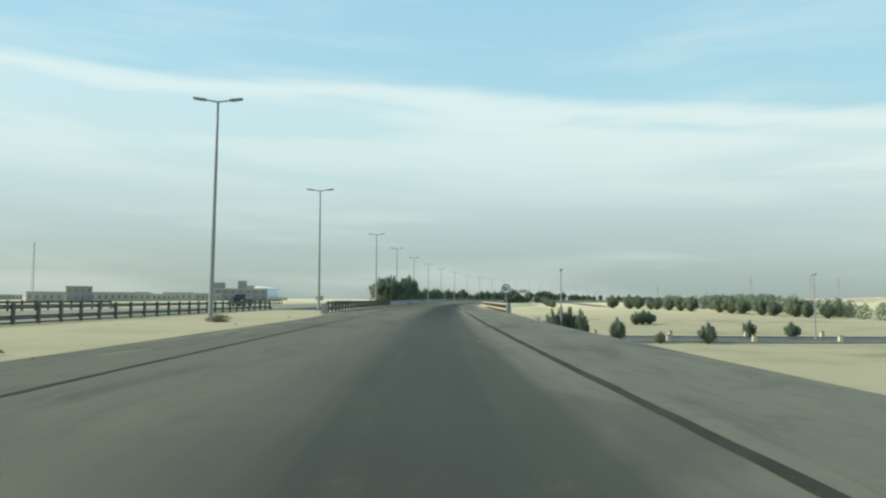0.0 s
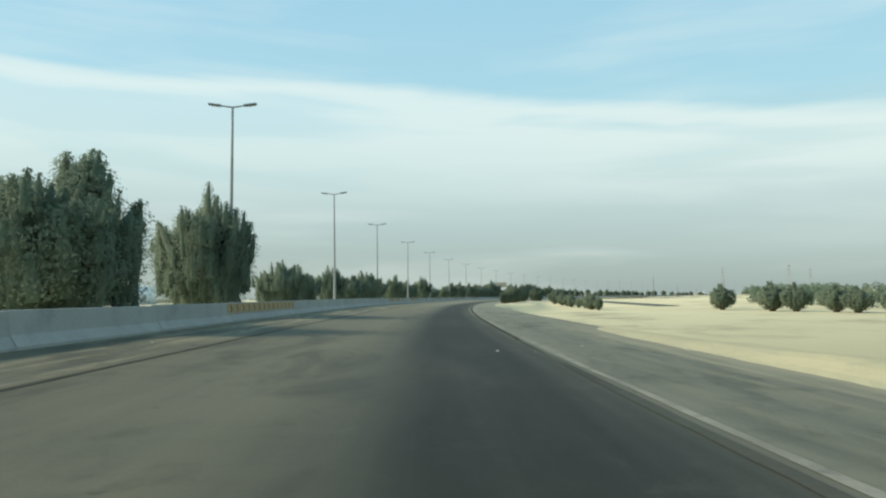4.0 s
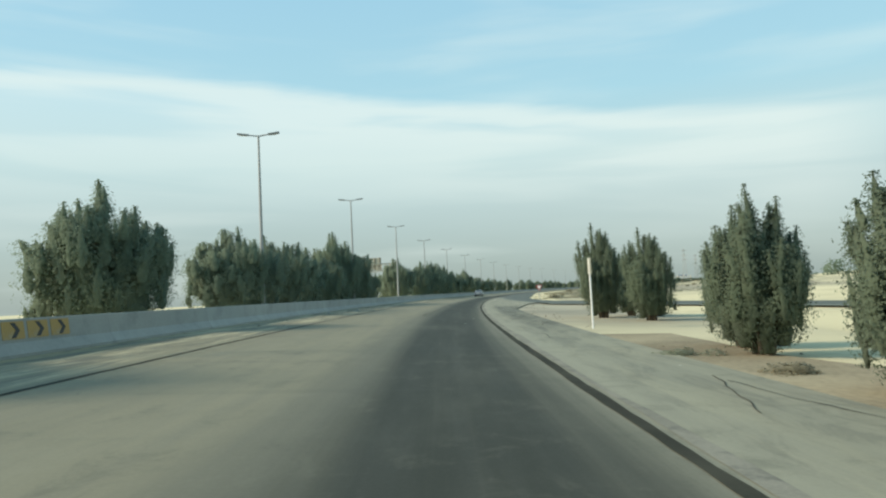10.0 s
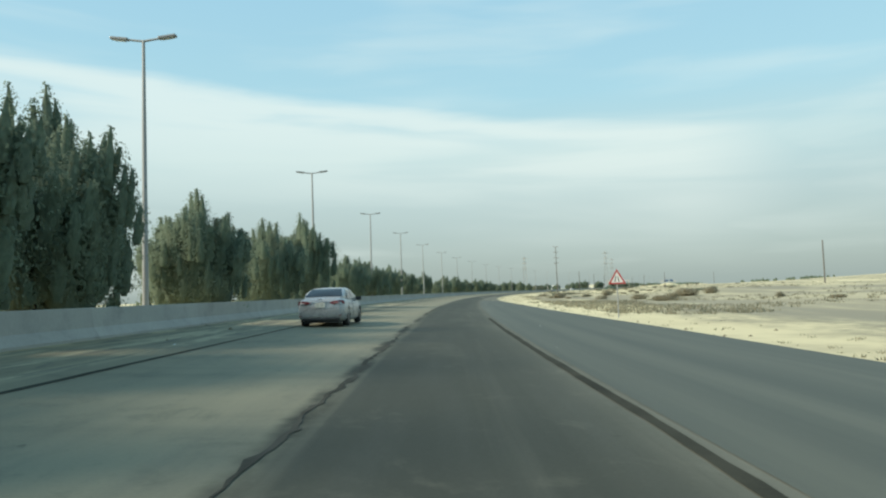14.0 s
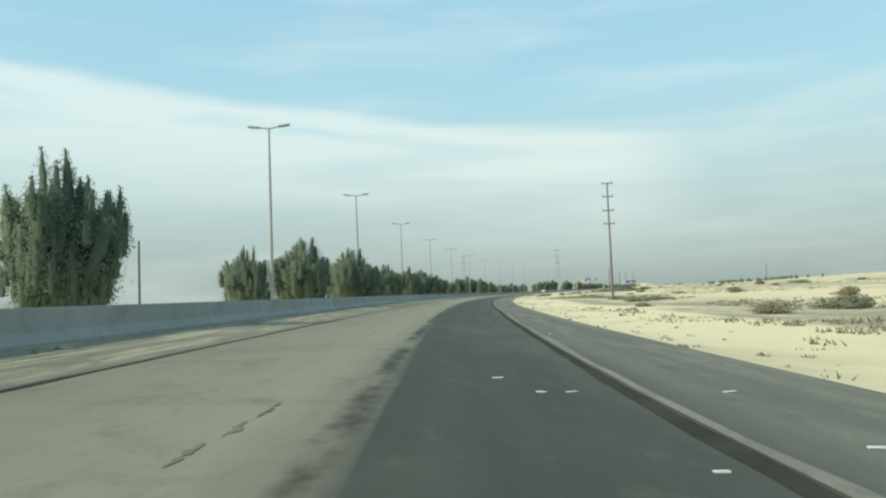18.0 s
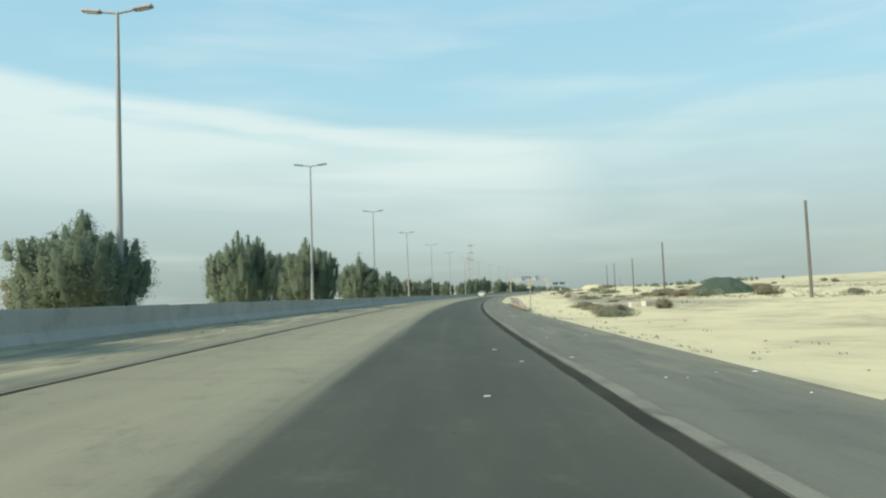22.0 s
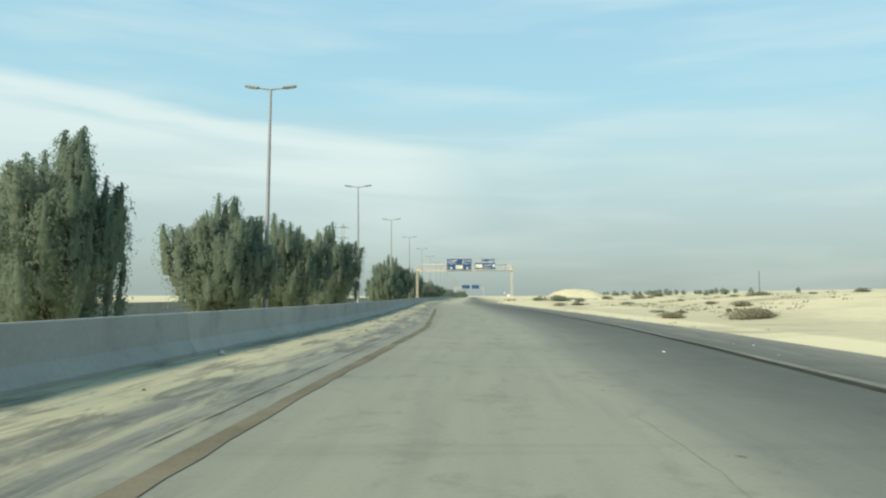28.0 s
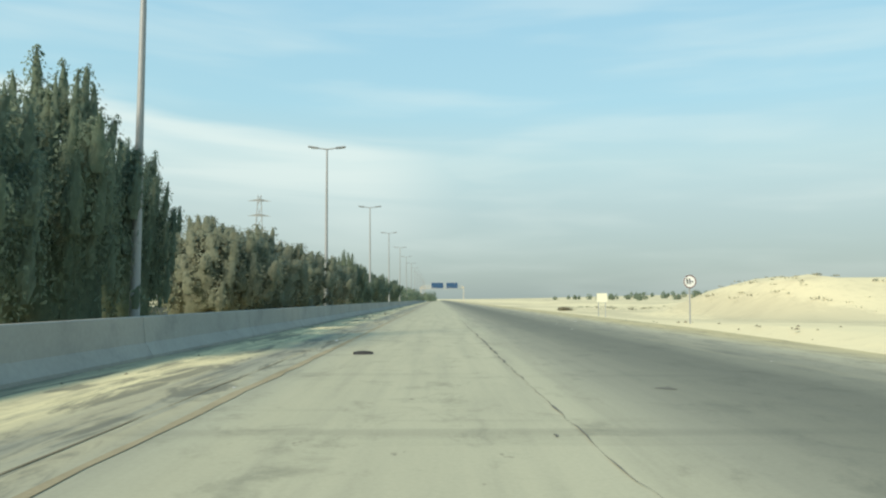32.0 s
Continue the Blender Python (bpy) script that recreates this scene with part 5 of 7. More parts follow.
def tree(seed, height, width, n_, count, size, mat, label, low=0.3, group="median trees", dome=0.0, wide_foot=0.57):
    """A many-stemmed tree: upright flame-shaped boughs fan out from a narrow foot; dome rounds them off."""
    r = random.Random(seed)
    ob = thing("tree", label, "tree", group)
    bm = bmesh.new()
    tufts = []
    R = width / 2
    for i in range(n_):
        a = 2.399 * i + r.uniform(-0.35, 0.35)
        f = math.sqrt((i + 0.1) / n_) * 0.84
        top = 0.93 * height * (1.0 - (0.34 + 0.05 * dome) * f * f) * (r.uniform(0.82, 1.0) if i else 1.0)
        top = min(top, height)
        q = R * r.uniform(0.25, 0.34) * (1 + 0.16 * dome)
        x, y = R * f * wide_foot * math.cos(a), R * f * wide_foot * math.sin(a)
        lean = R * f * (1 - wide_foot) * (1.35 - 0.3 * dome)
        z0 = low + height * 0.14 * f
        tufts.append((x, y, lean * math.cos(a), lean * math.sin(a), z0, top, q, r.uniform(0.46, 0.66) - 0.14 * dome))
        # shorter side shoots hugging the bough
        for _ in range(5):
            b_ = a + r.uniform(-1.9, 1.9)
            e_ = q * r.uniform(0.55, 1.05)
            z = top * r.uniform(0.22, 0.66)
            g_ = (z / top) ** 1.3 * lean
            tufts.append((x + g_ * math.cos(a) + e_ * math.cos(b_), y + g_ * math.sin(a) + e_ * math.sin(b_), 0.12 * math.cos(b_), 0.12 * math.sin(b_), z, min(z + height * r.uniform(0.16, 0.28), top * 0.96), q * r.uniform(0.36, 0.56), 0.48 - 0.08 * dome))
        # slender spires that break the top of the crown
        for _ in range(3):
            b_ = r.uniform(0, 6.28)
            e_ = q * r.uniform(0.25, 0.85)
            z = top * r.uniform(0.70, 0.82)
            g_ = ((z - z0) / (top - z0)) ** 1.3 * lean
            tip = top * r.uniform(0.95, 1.10 - 0.05 * dome)
            tufts.append((x + g_ * math.cos(a) + e_ * math.cos(b_), y + g_ * math.sin(a) + e_ * math.sin(b_), 0.08 * math.cos(a), 0.08 * math.sin(a), z, min(tip, height * 1.03), R * r.uniform(0.12, 0.18), 0.70 - 0.14 * dome))
        if i < 8:
            m_ = Vector((x * 0.5, y * 0.5, height * 0.2))
            tube(bm, (0.12 * math.cos(a), 0.12 * math.sin(a), -0.15), m_, 0.085, 0.065, 6)
            tube(bm, m_, (x, y, top * 0.5), 0.065, 0.035, 6)
            tube(bm, (x, y, top * 0.5), (x + lean * 0.6 * math.cos(a), y + lean * 0.6 * math.sin(a), top * 0.85), 0.035, 0.012, 5)
    # the low body of the crown
    for i in range(7):
        a = 0.898 * i + r.uniform(-0.3, 0.3)
        f = 0.12 if i == 6 else 0.37
        tufts.append((f * R * math.cos(a), f * R * math.sin(a), 0, 0, low * r.uniform(0.35, 1.0), height * r.uniform(0.60, 0.78), R * r.uniform(0.36, 0.44), 0.5))
    # sprigs that break the outline
    for i in range(14):
        a, f = r.uniform(0, 6.28), r.uniform(0.12, 0.5)
        d_ = R * r.uniform(0.66, 0.86)
        z = height * f
        tufts.append((d_ * math.cos(a), d_ * math.sin(a), 0.05 * math.cos(a), 0.05 * math.sin(a), z - r.uniform(0.1, 0.2), z + r.uniform(0.25, 0.7), R * r.uniform(0.07, 0.13), 0.6))
    part("trunk", bm, M["bark"], ob, "", True)
    foliage("crown", plumes(tufts, count, size, seed), mat, ob)
    return ob


DARK = "dense dark green many-stemmed tree with pointed tops"
PROTO = {
    "a": tree(11, 5.0, 5.0, 13, 38000, 0.078, M["leaf"], DARK + " in the median"),
    "b": tree(12, 5.0, 5.0, 15, 38000, 0.078, M["leaf"], DARK + " in the median"),
    "c": tree(13, 5.0, 5.0, 12, 38000, 0.078, M["leaf"], DARK + " in the median"),
    "d": tree(14, 5.0, 5.0, 9, 38000, 0.078, M["leaf"], "dark green tree with gaps between its upright boughs in the median", low=0.4, wide_foot=0.6),
    "e": tree(15, 5.0, 5.0, 14, 17000, 0.088, M["leaf_dusty"], "dust-grey green many-stemmed tree in the median", dome=0.9),
    "r": tree(16, 5.0, 5.0, 14, 38000, 0.078, M["leaf"], "dense dark green tree with a rounded crown in the median", dome=1.0),
    "q": tree(17, 5.0, 5.0, 14, 38000, 0.078, M["leaf"], "dense dark green tree with a rounded crown in the median", dome=0.65),
}
home = {k: True for k in PROTO}
SIDE = {
    "f": tree(21, 4.0, 2.3, 7, 34000, 0.058, M["leaf_side"], DARK + " beside the shoulder", group="roadside trees", wide_foot=0.9),
    "g": tree(22, 4.0, 2.5, 8, 34000, 0.058, M["leaf_side"], DARK + " beside the shoulder", group="roadside trees", wide_foot=0.9),
    "k": tree(25, 4.0, 2.7, 6, 15000, 0.062, M["leaf_side"], "sparse green tree with open boughs beside the shoulder", low=0.5, group="roadside trees", wide_foot=0.7),
    "h": tree(23, 3.0, 2.0, 7, 5000, 0.12, M["leaf"], "small dark green oval tree on the sand", group="small trees", dome=0.6, wide_foot=0.95),
    "i": tree(24, 3.0, 2.3, 7, 5000, 0.12, M["leaf"], "small dark green oval tree on the sand", group="small trees", dome=0.9, wide_foot=0.95),
}
PROTO.update(SIDE)
home.update({k: True for k in SIDE})
HEIGHT = {"f": 4.0, "g": 4.0, "k": 4.0, "h": 3.0, "i": 3.0}
rng = random.Random(8)


def plant(kind, s, o, h, wide=1.0):
    k = h / HEIGHT.get(kind, 5.0) * (1.04 if kind in "abcdeqr" else 1.0)
    m = at(s, o, 0.0, rng.uniform(0, 360), (k * wide * rng.uniform(0.93, 1.07), k * wide * rng.uniform(0.93, 1.07), k * rng.uniform(0.97, 1.02)))
    if home[kind]:
        PROTO[kind].matrix_basis = m
        home[kind] = False
    else:
        q = PROTO[kind].scale
        copy_thing(PROTO[kind], m @ Matrix.Diagonal((1 / q[0], 1 / q[1], 1 / q[2], 1)))


# clumps in the median: place along the row, height, spread, kinds
CLUMPS_A = [(107.0, 6.3, 8.0, "ba"), (129.5, 6.4, 7.8, "da"), (145, 7.2, 6.8, "ab"), (163, 4.2, 4.2, "b"), (168.5, 4.0, 4.0, "a"), (184, 4.6, 3.6, "a"), (198, 4.3, 4.4, "d"), (207, 4.8, 4.7, "a"), (213, 4.6, 4.7, "b"), (234, 5.3, 4.4, "da"),
            (245.5, 4.6, 4.4, "d"), (252, 4.6, 4.4, "a"), (270.5, 5.7, 5.6, "ab"), (284, 3.7, 3.8, "d"), (290, 3.9, 4.0, "a"), (305.5, 4.1, 4.7, "ab"), (311.5, 2.3, 1.9, "d"), (317.5, 5.4, 6.0, "db"), (334, 5.9, 6.2, "ab")]
CLUMPS_B = [(352, 6.0, 7.0, "cd"), (368.5, 5.9, 5.6, "q"), (376, 6.1, 6.0, "b"), (383, 5.4, 5.0, "d"), (389.5, 6.0, 6.0, "d"), (395.5, 6.1, 5.2, "d"), (398.5, 7.9, 7.0, "cb"), (403.5, 7.3, 6.2, "a"), (408.5, 5.0, 3.8, "d"), (416.3, 5.0, 3.4, "d"), (440.5, 7.1, 6.8, "qa"), (459.3, 6.0, 4.2, "d"), (462.3, 7.6, 5.0, "cb"), (468, 7.2, 5.2, "a"), (475, 7.9, 5.8, "cb"), (481.5, 8.1, 6.0, "ba"), (488, 7.5, 5.4, "b"),
            (494, 7.9, 6.8, "cb"), (506.5, 6.6, 6.6, "ca"), (519, 6.4, 5.4, "a"), (529, 7.6, 6.4, "ac"), (552, 5.8, 5.8, "q"), (562, 6.0, 6.0, "b"), (572, 6.0, 6.0, "q"), (588, 5.9, 5.8, "ab"), (602, 6.0, 7.2, "cb"), (618, 5.3, 4.6, "q")]
CLUMPS_C = [(638, 6.3, 3.9, "c"), (658, 4.5, 3.1, "c"), (671.5, 6.0, 5.2, "r"), (689.6, 6.3, 5.6, "r"), (704.8, 4.9, 4.4, "q"), (716.3, 5.6, 6.3, "qr"), (725.5, 4.7, 2.4, "e"), (736, 5.9, 4.8, "ca"), (741.5, 4.8, 4.6, "q"), (748.9, 5.9, 6.2, "ba"), (764, 5.4, 5.4, "a"), (771, 5.3, 5.4, "q"),
            (786, 4.3, 6.2, "qe"), (805.5, 5.2, 5.6, "aq"), (821, 5.9, 7.4, "ab"), (848, 6.1, 6.3, "qa"), (870.8, 5.1, 4.5, "q"), (889, 4.2, 6.4, "eq"), (902, 4.0, 5.6, "e"), (911, 4.2, 5.0, "q")]
CLUMPS_D = [(924, 4.8, 4.6, "a"), (951, 4.7, 4.6, "r"), (985.5, 4.6, 4.2, "q"), (997.8, 5.9, 5.4, "da"), (1012.3, 6.1, 5.0, "q"), (1024, 6.2, 5.8, "a"), (1038, 7.1, 7.0, "ab"), (1074.5, 5.1, 5.4, "dc"), (1083, 7.3, 6.0, "a"), (1092, 6.6, 6.0, "bd"),
            (1134.2, 6.6, 4.2, "d"), (1138.7, 7.2, 4.3, "a"), (1143.3, 6.3, 2.9, "d"), (1151.5, 5.0, 5.4, "e"), (1158, 5.1, 6.0, "e"), (1166, 5.0, 6.2, "e"), (1175, 4.9, 5.6, "e"), (1184, 5.3, 5.2, "e"), (1193, 5.9, 5.6, "ae"), (1201, 4.8, 5.2, "r"), (1210, 5.4, 5.4, "a"), (1218, 4.8, 5.0, "q"), (1226, 5.2, 5.2, "b"), (1242, 5.4, 5.2, "a"), (1258, 5.4, 5.2, "b")]
def row_at(s):
    """Most trees stand behind the lamps; some crowd the barrier and hide the poles."""
    front = max(float(smooth(s, 452, 458)) * float(smooth(-s, -540, -530)), float(smooth(s, 686, 688)) * float(smooth(-s, -694, -692)), float(smooth(s, 1070, 1073)) * float(smooth(-s, -1098, -1095)))
    return s - 3.2 * front, -1.8 + 1.35 * front


for s, h, spread, kinds in CLUMPS_A + CLUMPS_B + CLUMPS_C + CLUMPS_D:
    s, row = row_at(s)
    h, spread = h * (1 - 0.03 * (row + 1.8)), spread * (1 - 0.03 * (row + 1.8))
    if len(kinds) == 1:
        plant(kinds, s, row, h, spread / h * 1.16)
        continue
    for i, k in enumerate(kinds):
        e_ = (i - 0.5) * 0.34 * spread
        hh = h * (1.0 if i == 0 else rng.uniform(0.84, 0.95))
        plant(k, s + e_, row + e_ * rng.uniform(-0.7, -0.4), hh, 0.74 * spread / hh * 1.16)

# trees beside the shoulder
for s, o, h, k in ((270, 17.6, 3.4, "g"), (276.5, 17.8, 3.2, "f"), (282.5, 17.9, 3.4, "g"), (288, 18.1, 3.7, "f"), (292.5, 18.5, 4.3, "k"), (297.2, 19.1, 5.9, "k"), (305.6, 18.0, 5.3, "f"), (308.3, 18.2, 4.9, "g"),
                   (311.2, 18.0, 5.6, "f"), (314.4, 18.2, 5.2, "g"), (317.6, 18.1, 5.0, "f"), (321, 18.2, 4.7, "g"), (325, 18.0, 4.5, "f"), (329, 18.0, 4.2, "g"), (327.8, 29.0, 5.3, "i"), (332.4, 17.9, 4.4, "g"), (338.4, 18.4, 4.8, "f"), (340.6, 18.9, 4.4, "g"), (357, 21.2, 4.6, "f"), (361, 19.8, 5.2, "f"), (363.5, 21.8, 4.4, "g")):
    plant(k, s, o, h * (0.75 if 330 < s < 345 else 0.93 if s > 350 else 0.88), 1.22 if s > 290 and s < 300 else 1.3 if s < 300 else 1.12 if s < 330 else 1.0)
# small trees out on the sand
for i, (s, h) in enumerate(((263, 3.1), (269, 3.6), (275, 3.8), (281, 2.9), (289, 2.7), (296, 3.0), (301, 3.7), (307, 3.2), (313, 3.6), (319, 3.8), (330, 3.3), (338, 3.2), (348, 3.6))):
    plant("hi"[i % 2], s, 38.3 - (s - 263) * 0.13 + rng.uniform(-0.6, 0.6), h * 1.06)
# the row goes on in a straight line across the sand
for i in range(18):
    if i in (8, 16):
        continue
    f = i + rng.uniform(-0.25, 0.25)
    x_, y_ = 366.0 - 5.55 * f, -819.0 + 2.25 * f
    k = int(np.argmin((LX - x_) ** 2 + (LY - y_) ** 2))
    o_ = (x_ - LX[k]) * math.cos(LT[k]) + (y_ - LY[k]) * math.sin(LT[k])
    plant("ihi"[i % 3], float(LS[k]), float(o_), rng.uniform(4.6, 5.8), 1.2)
for s, o, h, wide in ((50.2, 25.7, 4.6, 0.62), (51.0, 26.8, 5.0, 0.62), (51.6, 27.9, 4.9, 0.62), (50.6, 29.2, 4.7, 0.66), (51.9, 34.2, 3.6, 0.85), (52.0, 39.6, 1.7, 1.1), (52.0, 45.7, 3.0, 0.95),
                      (118.0, 51.6, 3.0, 1.2), (119.5, 53.2, 3.4, 1.2), (121.0, 55.0, 3.1, 1.2), (66.6, 56.6, 2.9, 1.1), (67.0, 63.0, 2.6, 1.1)):
    plant("hi"[int(o) % 2], s, o, h, wide)


# far wood along the plain
def far_wood(name, s0, s1, o0, o1, count, h, seed, label, full=150, lean=0.0):
    r = np.random.RandomState(seed)
    V, F, NR = [], [], []
    for _ in range(count):
        s, k = r.uniform(s0, s1), h * r.uniform(0.7, 1.15)
        o = r.uniform(o0, o1) - (s - s0) * lean
        x, y = xy(s, o)
        z = float(ground_z(s, min(max(o, -400), 450)))
        sp = [(float(x) + r.uniform(-1, 1), float(y) + r.uniform(-1, 1), z, z + k * r.uniform(0.7, 1.0), k * 0.34, 0.5) for _ in range(3)]
        v, f, nr = leaves(sp, full, 0.75 if full < 200 else 0.45, r.randint(9999))
        n0 = sum(len(q) for q in V)
        V.append(v)
        NR.append(nr)
        F += [tuple(i + n0 for i in q) for q in f]
    ob = foliage(name, (np.concatenate(V), F, np.concatenate(NR)), M["leaf"])
    tagged(ob, label, "woodland", kind="stuff")


far_wood("far_trees", 260, 620, 105, 150, 90, 5.0, 3, "distant belt of dark green trees on the plain")
far_wood("far_trees", 60, 318, 134, 140, 105, 4.9, 5, "row of dark green trees along the far side of the sand", 420, 0.2)
far_wood("far_trees", 1270, 1420, -2.6, 0.6, 50, 4.6, 7, "dark green median trees beyond the gantry", 320)
far_wood("far_trees", 1500, 1900, -12, 6, 60, 5.0, 4, "distant dark green median trees")
far_wood("far_trees", 1350, 1700, 90, 190, 50, 4.0, 6, "distant dark green trees beyond the dunes")


# ---- shrubs and scrub ----
def shrub(seed, mat, label):
    r = random.Random(seed)
    ob = thing("shrub", label, "shrub", "desert shrubs")
    bm = bmesh.new()
    lumps = []
    for i in range(7):
        a = r.uniform(0, 6.28)
        d = r.uniform(0.1, 0.55)
        tube(bm, (0, 0, -0.05), (d * math.cos(a), d * math.sin(a), r.uniform(0.25, 0.5)), 0.02, 0.008, 5)
        lumps.append((d * math.cos(a), d * math.sin(a), 0.0, r.uniform(0.35, 0.75), r.uniform(0.2, 0.38), 0.2))
    part("stem", bm, M["bark"], ob)
    foliage("foliage", leaves(lumps, 1300, 0.09, seed, 0.2), mat, ob)
    return ob


SHRUBS = [shrub(31, M["scrub"], "dry brown desert shrub on the sand"), shrub(32, M["scrub"], "dry brown desert shrub on the sand"), shrub(33, M["leaf_dusty"], "dusty green desert shrub on the sand")]
used = [False] * 3
rng = random.Random(17)
spots = [(rng.uniform(440, 1240), 24.5 + abs(rng.gauss(0, 1)) * 26, rng.uniform(0.5, 1.7)) for _ in range(150)]
spots += [(rng.uniform(262, 345), rng.uniform(16.9, 18.2), rng.uniform(0.35, 0.6)) for _ in range(46)]
spots += [(857, 47, 3.0), (858, 42, 2.6), (862, 51, 2.4), (952, 40, 2.6), (985, 27, 1.4), (1190, 66, 2.2), (1001, 41.4, 3.0), (785, 70, 2.4), (571, 43, 2.6), (700, 33, 1.4), (714, 30, 1.2), (820, 22, 1.2), (110.5, 2.6, 1.0), (-3, 0.6, 1.1), (1028, 44, 2.8), (1114.6, 27, 3.0), (1116, 24, 1.7), (1117, 28.5, 2.4), (1135, 34, 1.5), (1112.5, 19.5, 0.9), (1113.5, 18.6, 0.8), (799.5, 21.0, 1.3), (801.5, 21.3, 1.5), (804, 21.4, 1.2), (807, 21.7, 1.0), (810, 22.0, 1.3), (813, 21.6, 0.8), (848, 40.5, 2.2), (851, 38.5, 2.4), (859, 38, 2.2), (864, 28, 1.6)]
spots = [q for q in spots if not (1163 < q[0] < 1212 and 26 < q[1] < 54)]
for i, (s, o, k) in enumerate(spots):
    m = at(s, o, -0.02, rng.uniform(0, 360), (k * rng.uniform(0.9, 1.5), k * rng.uniform(0.9, 1.5), k * rng.uniform(0.6, 1.0)))
    j = i % 3
    if used[j]:
        copy_thing(SHRUBS[j], m)
    else:
        SHRUBS[j].matrix_basis = m
        used[j] = True

# low dry scrub in belts along the sand, sparse on the bank beside the road
r = np.random.RandomState(9)
V, F = [], []
ts = r.uniform(430, 1250, 30000)
to = np.where(r.uniform(0, 1, 30000) < 0.62, 22.5 + np.abs(r.normal(0, 1, 30000)) * 9, 20 + np.abs(r.normal(0, 1, 30000)) * 42)
wave = np.sin(ts * 0.061) + np.sin(to * 0.31 + ts * 0.023) + 0.7 * np.sin(ts * 0.17 + 1.0)
near = r.uniform(0, 1, 30000) < 0.035
to = np.where(near, edge(ts) + 0.6 + np.abs(r.normal(0, 1, 30000)) * 2.2, to)
keep = near | ((wave > 0.35) | ((wave > 0.0) & (to > 34))) & ((ts < 770) | (to > 30)) & ((ts < 900) | (r.uniform(0, 1, 30000) < 0.35))
keep &= (ts < 1086) | ~near
ts, to = ts[keep], to[keep]
tx, ty = xy(ts, to)
tz = ground_z(ts, to)
for x, y, z, nr in zip(tx, ty, tz, near[keep]):
    k = r.uniform(0.5, 1.5) * (0.45 if nr else 1.0)
    for _ in range(8):
        a, h, q = r.uniform(0, 6.28), k * r.uniform(0.06, 0.18), k * r.uniform(0.05, 0.24)
        n0 = len(V)
        p, e = r.uniform(-0.3, 0.3, 2) * k, k * 0.05
        V += [(x + p[0] - e * math.sin(a), y + p[1] + e * math.cos(a), z - 0.02), (x + p[0] + e * math.sin(a), y + p[1] - e * math.cos(a), z - 0.02), (x + p[0] + q * math.cos(a), y + p[1] + q * math.sin(a), z + h)]
        F.append((n0, n0 + 1, n0 + 2))
tagged(make("dry_grass", V, F, M["scrub"]), "dry grey-brown scrub in belts over the desert sand", "grass", kind="stuff")
ribbon("soil_strip", np.arange(290, 347, 2.0), lambda s: edge(s) + 0.02, lambda s: edge(s) + 2.3 + wobble(s, 2, 0.3), M["soil_sand"], "strip of dark soil with pale sand under the roadside trees", "soil", 0.03, cols=4, zfun=lambda s, o: ground_z(s, o) + 0.02)


# ---- signs ----
def post(bm, x, y, z0, z1, r=0.038):
    tube(bm, (x, y, z0), (x, y, z1), r, r, 8)


def speed_sign(label, r=0.41):
    ob = thing("speed_sign", label, "road sign", "speed signs")
    bm = bmesh.new()
    post(bm, 0, 0.05, -0.2, 2.5)
    part("post", bm, M["galv"], ob)
    bm = bmesh.new()
    prism(bm, disc_outline(r, 32, 0, 2.35), -0.012, 0.008)
    board = part("disc", bm, M["white"], ob)
    bm = bmesh.new()
    ring_frame(bm, disc_outline(r, 32, 0, 2.35), disc_outline(0.86 * r, 32, 0, 2.35), -0.02, -0.0125)
    part("rim", bm, M["rim_dark"], board, "dark red rim")
    words("\u0661\u0661\u0660", 1.12 * r, M["black"], board, "numerals", "black numerals", 0, 2.35, -0.0145, 1.22 * r, 0.012)
    return ob


sign = speed_sign("round white speed limit sign with a red rim beside the shoulder")
sign.matrix_basis = at(21.3, 17.74, -0.26, -4)
sign = speed_sign("small round white speed limit sign on the sand", 0.305)
sign.matrix_basis = at(1154.2, 20.0, -0.42, 6)


def triangle(r, cz, flip=1):
    return [(r * math.cos(radians(a)), cz + flip * r * math.sin(radians(a))) for a in (90, 210, 330)]


def tri_sign(name, label, up, height):
    ob = thing(name, label, "road sign")
    f = 1 if up else -1
    bm = bmesh.new()
    post(bm, 0, 0.05, -0.2, height + 0.4)
    part("post", bm, M["galv"], ob)
    bm = bmesh.new()
    prism(bm, triangle(0.56, height, f), -0.012, 0.008)
    board = part("board", bm, M["white"], ob)
    bm = bmesh.new()
    ring_frame(bm, triangle(0.56, height, f), triangle(0.40, height, f), -0.02, -0.0125)
    part("rim", bm, M["red"], board, "red rim")
    if up:
        for x0, x1 in ((-0.10, -0.05), (0.08, 0.03)):
            bm = bmesh.new()
            sx = 1 if x0 > 0 else -1
            prism(bm, [(x0, height - 0.16), (x0 + sx * 0.05, height - 0.16), (x1 + sx * 0.03, height + 0.16), (x1 - sx * 0.01, height + 0.16)], -0.018, -0.0125)
            part("bar", bm, M["black"], board, "black bar")
    return ob


tri_sign("warning_sign", "triangular road-narrows warning sign with a red rim", True, 2.15).matrix_basis = at(508.6, 21.2, 0.0, -2)
tri_sign("yield_sign", "downward red-rimmed white yield sign at the slip road", False, 1.9).matrix_basis = at(431.2, 21.4, 0.0, 2)

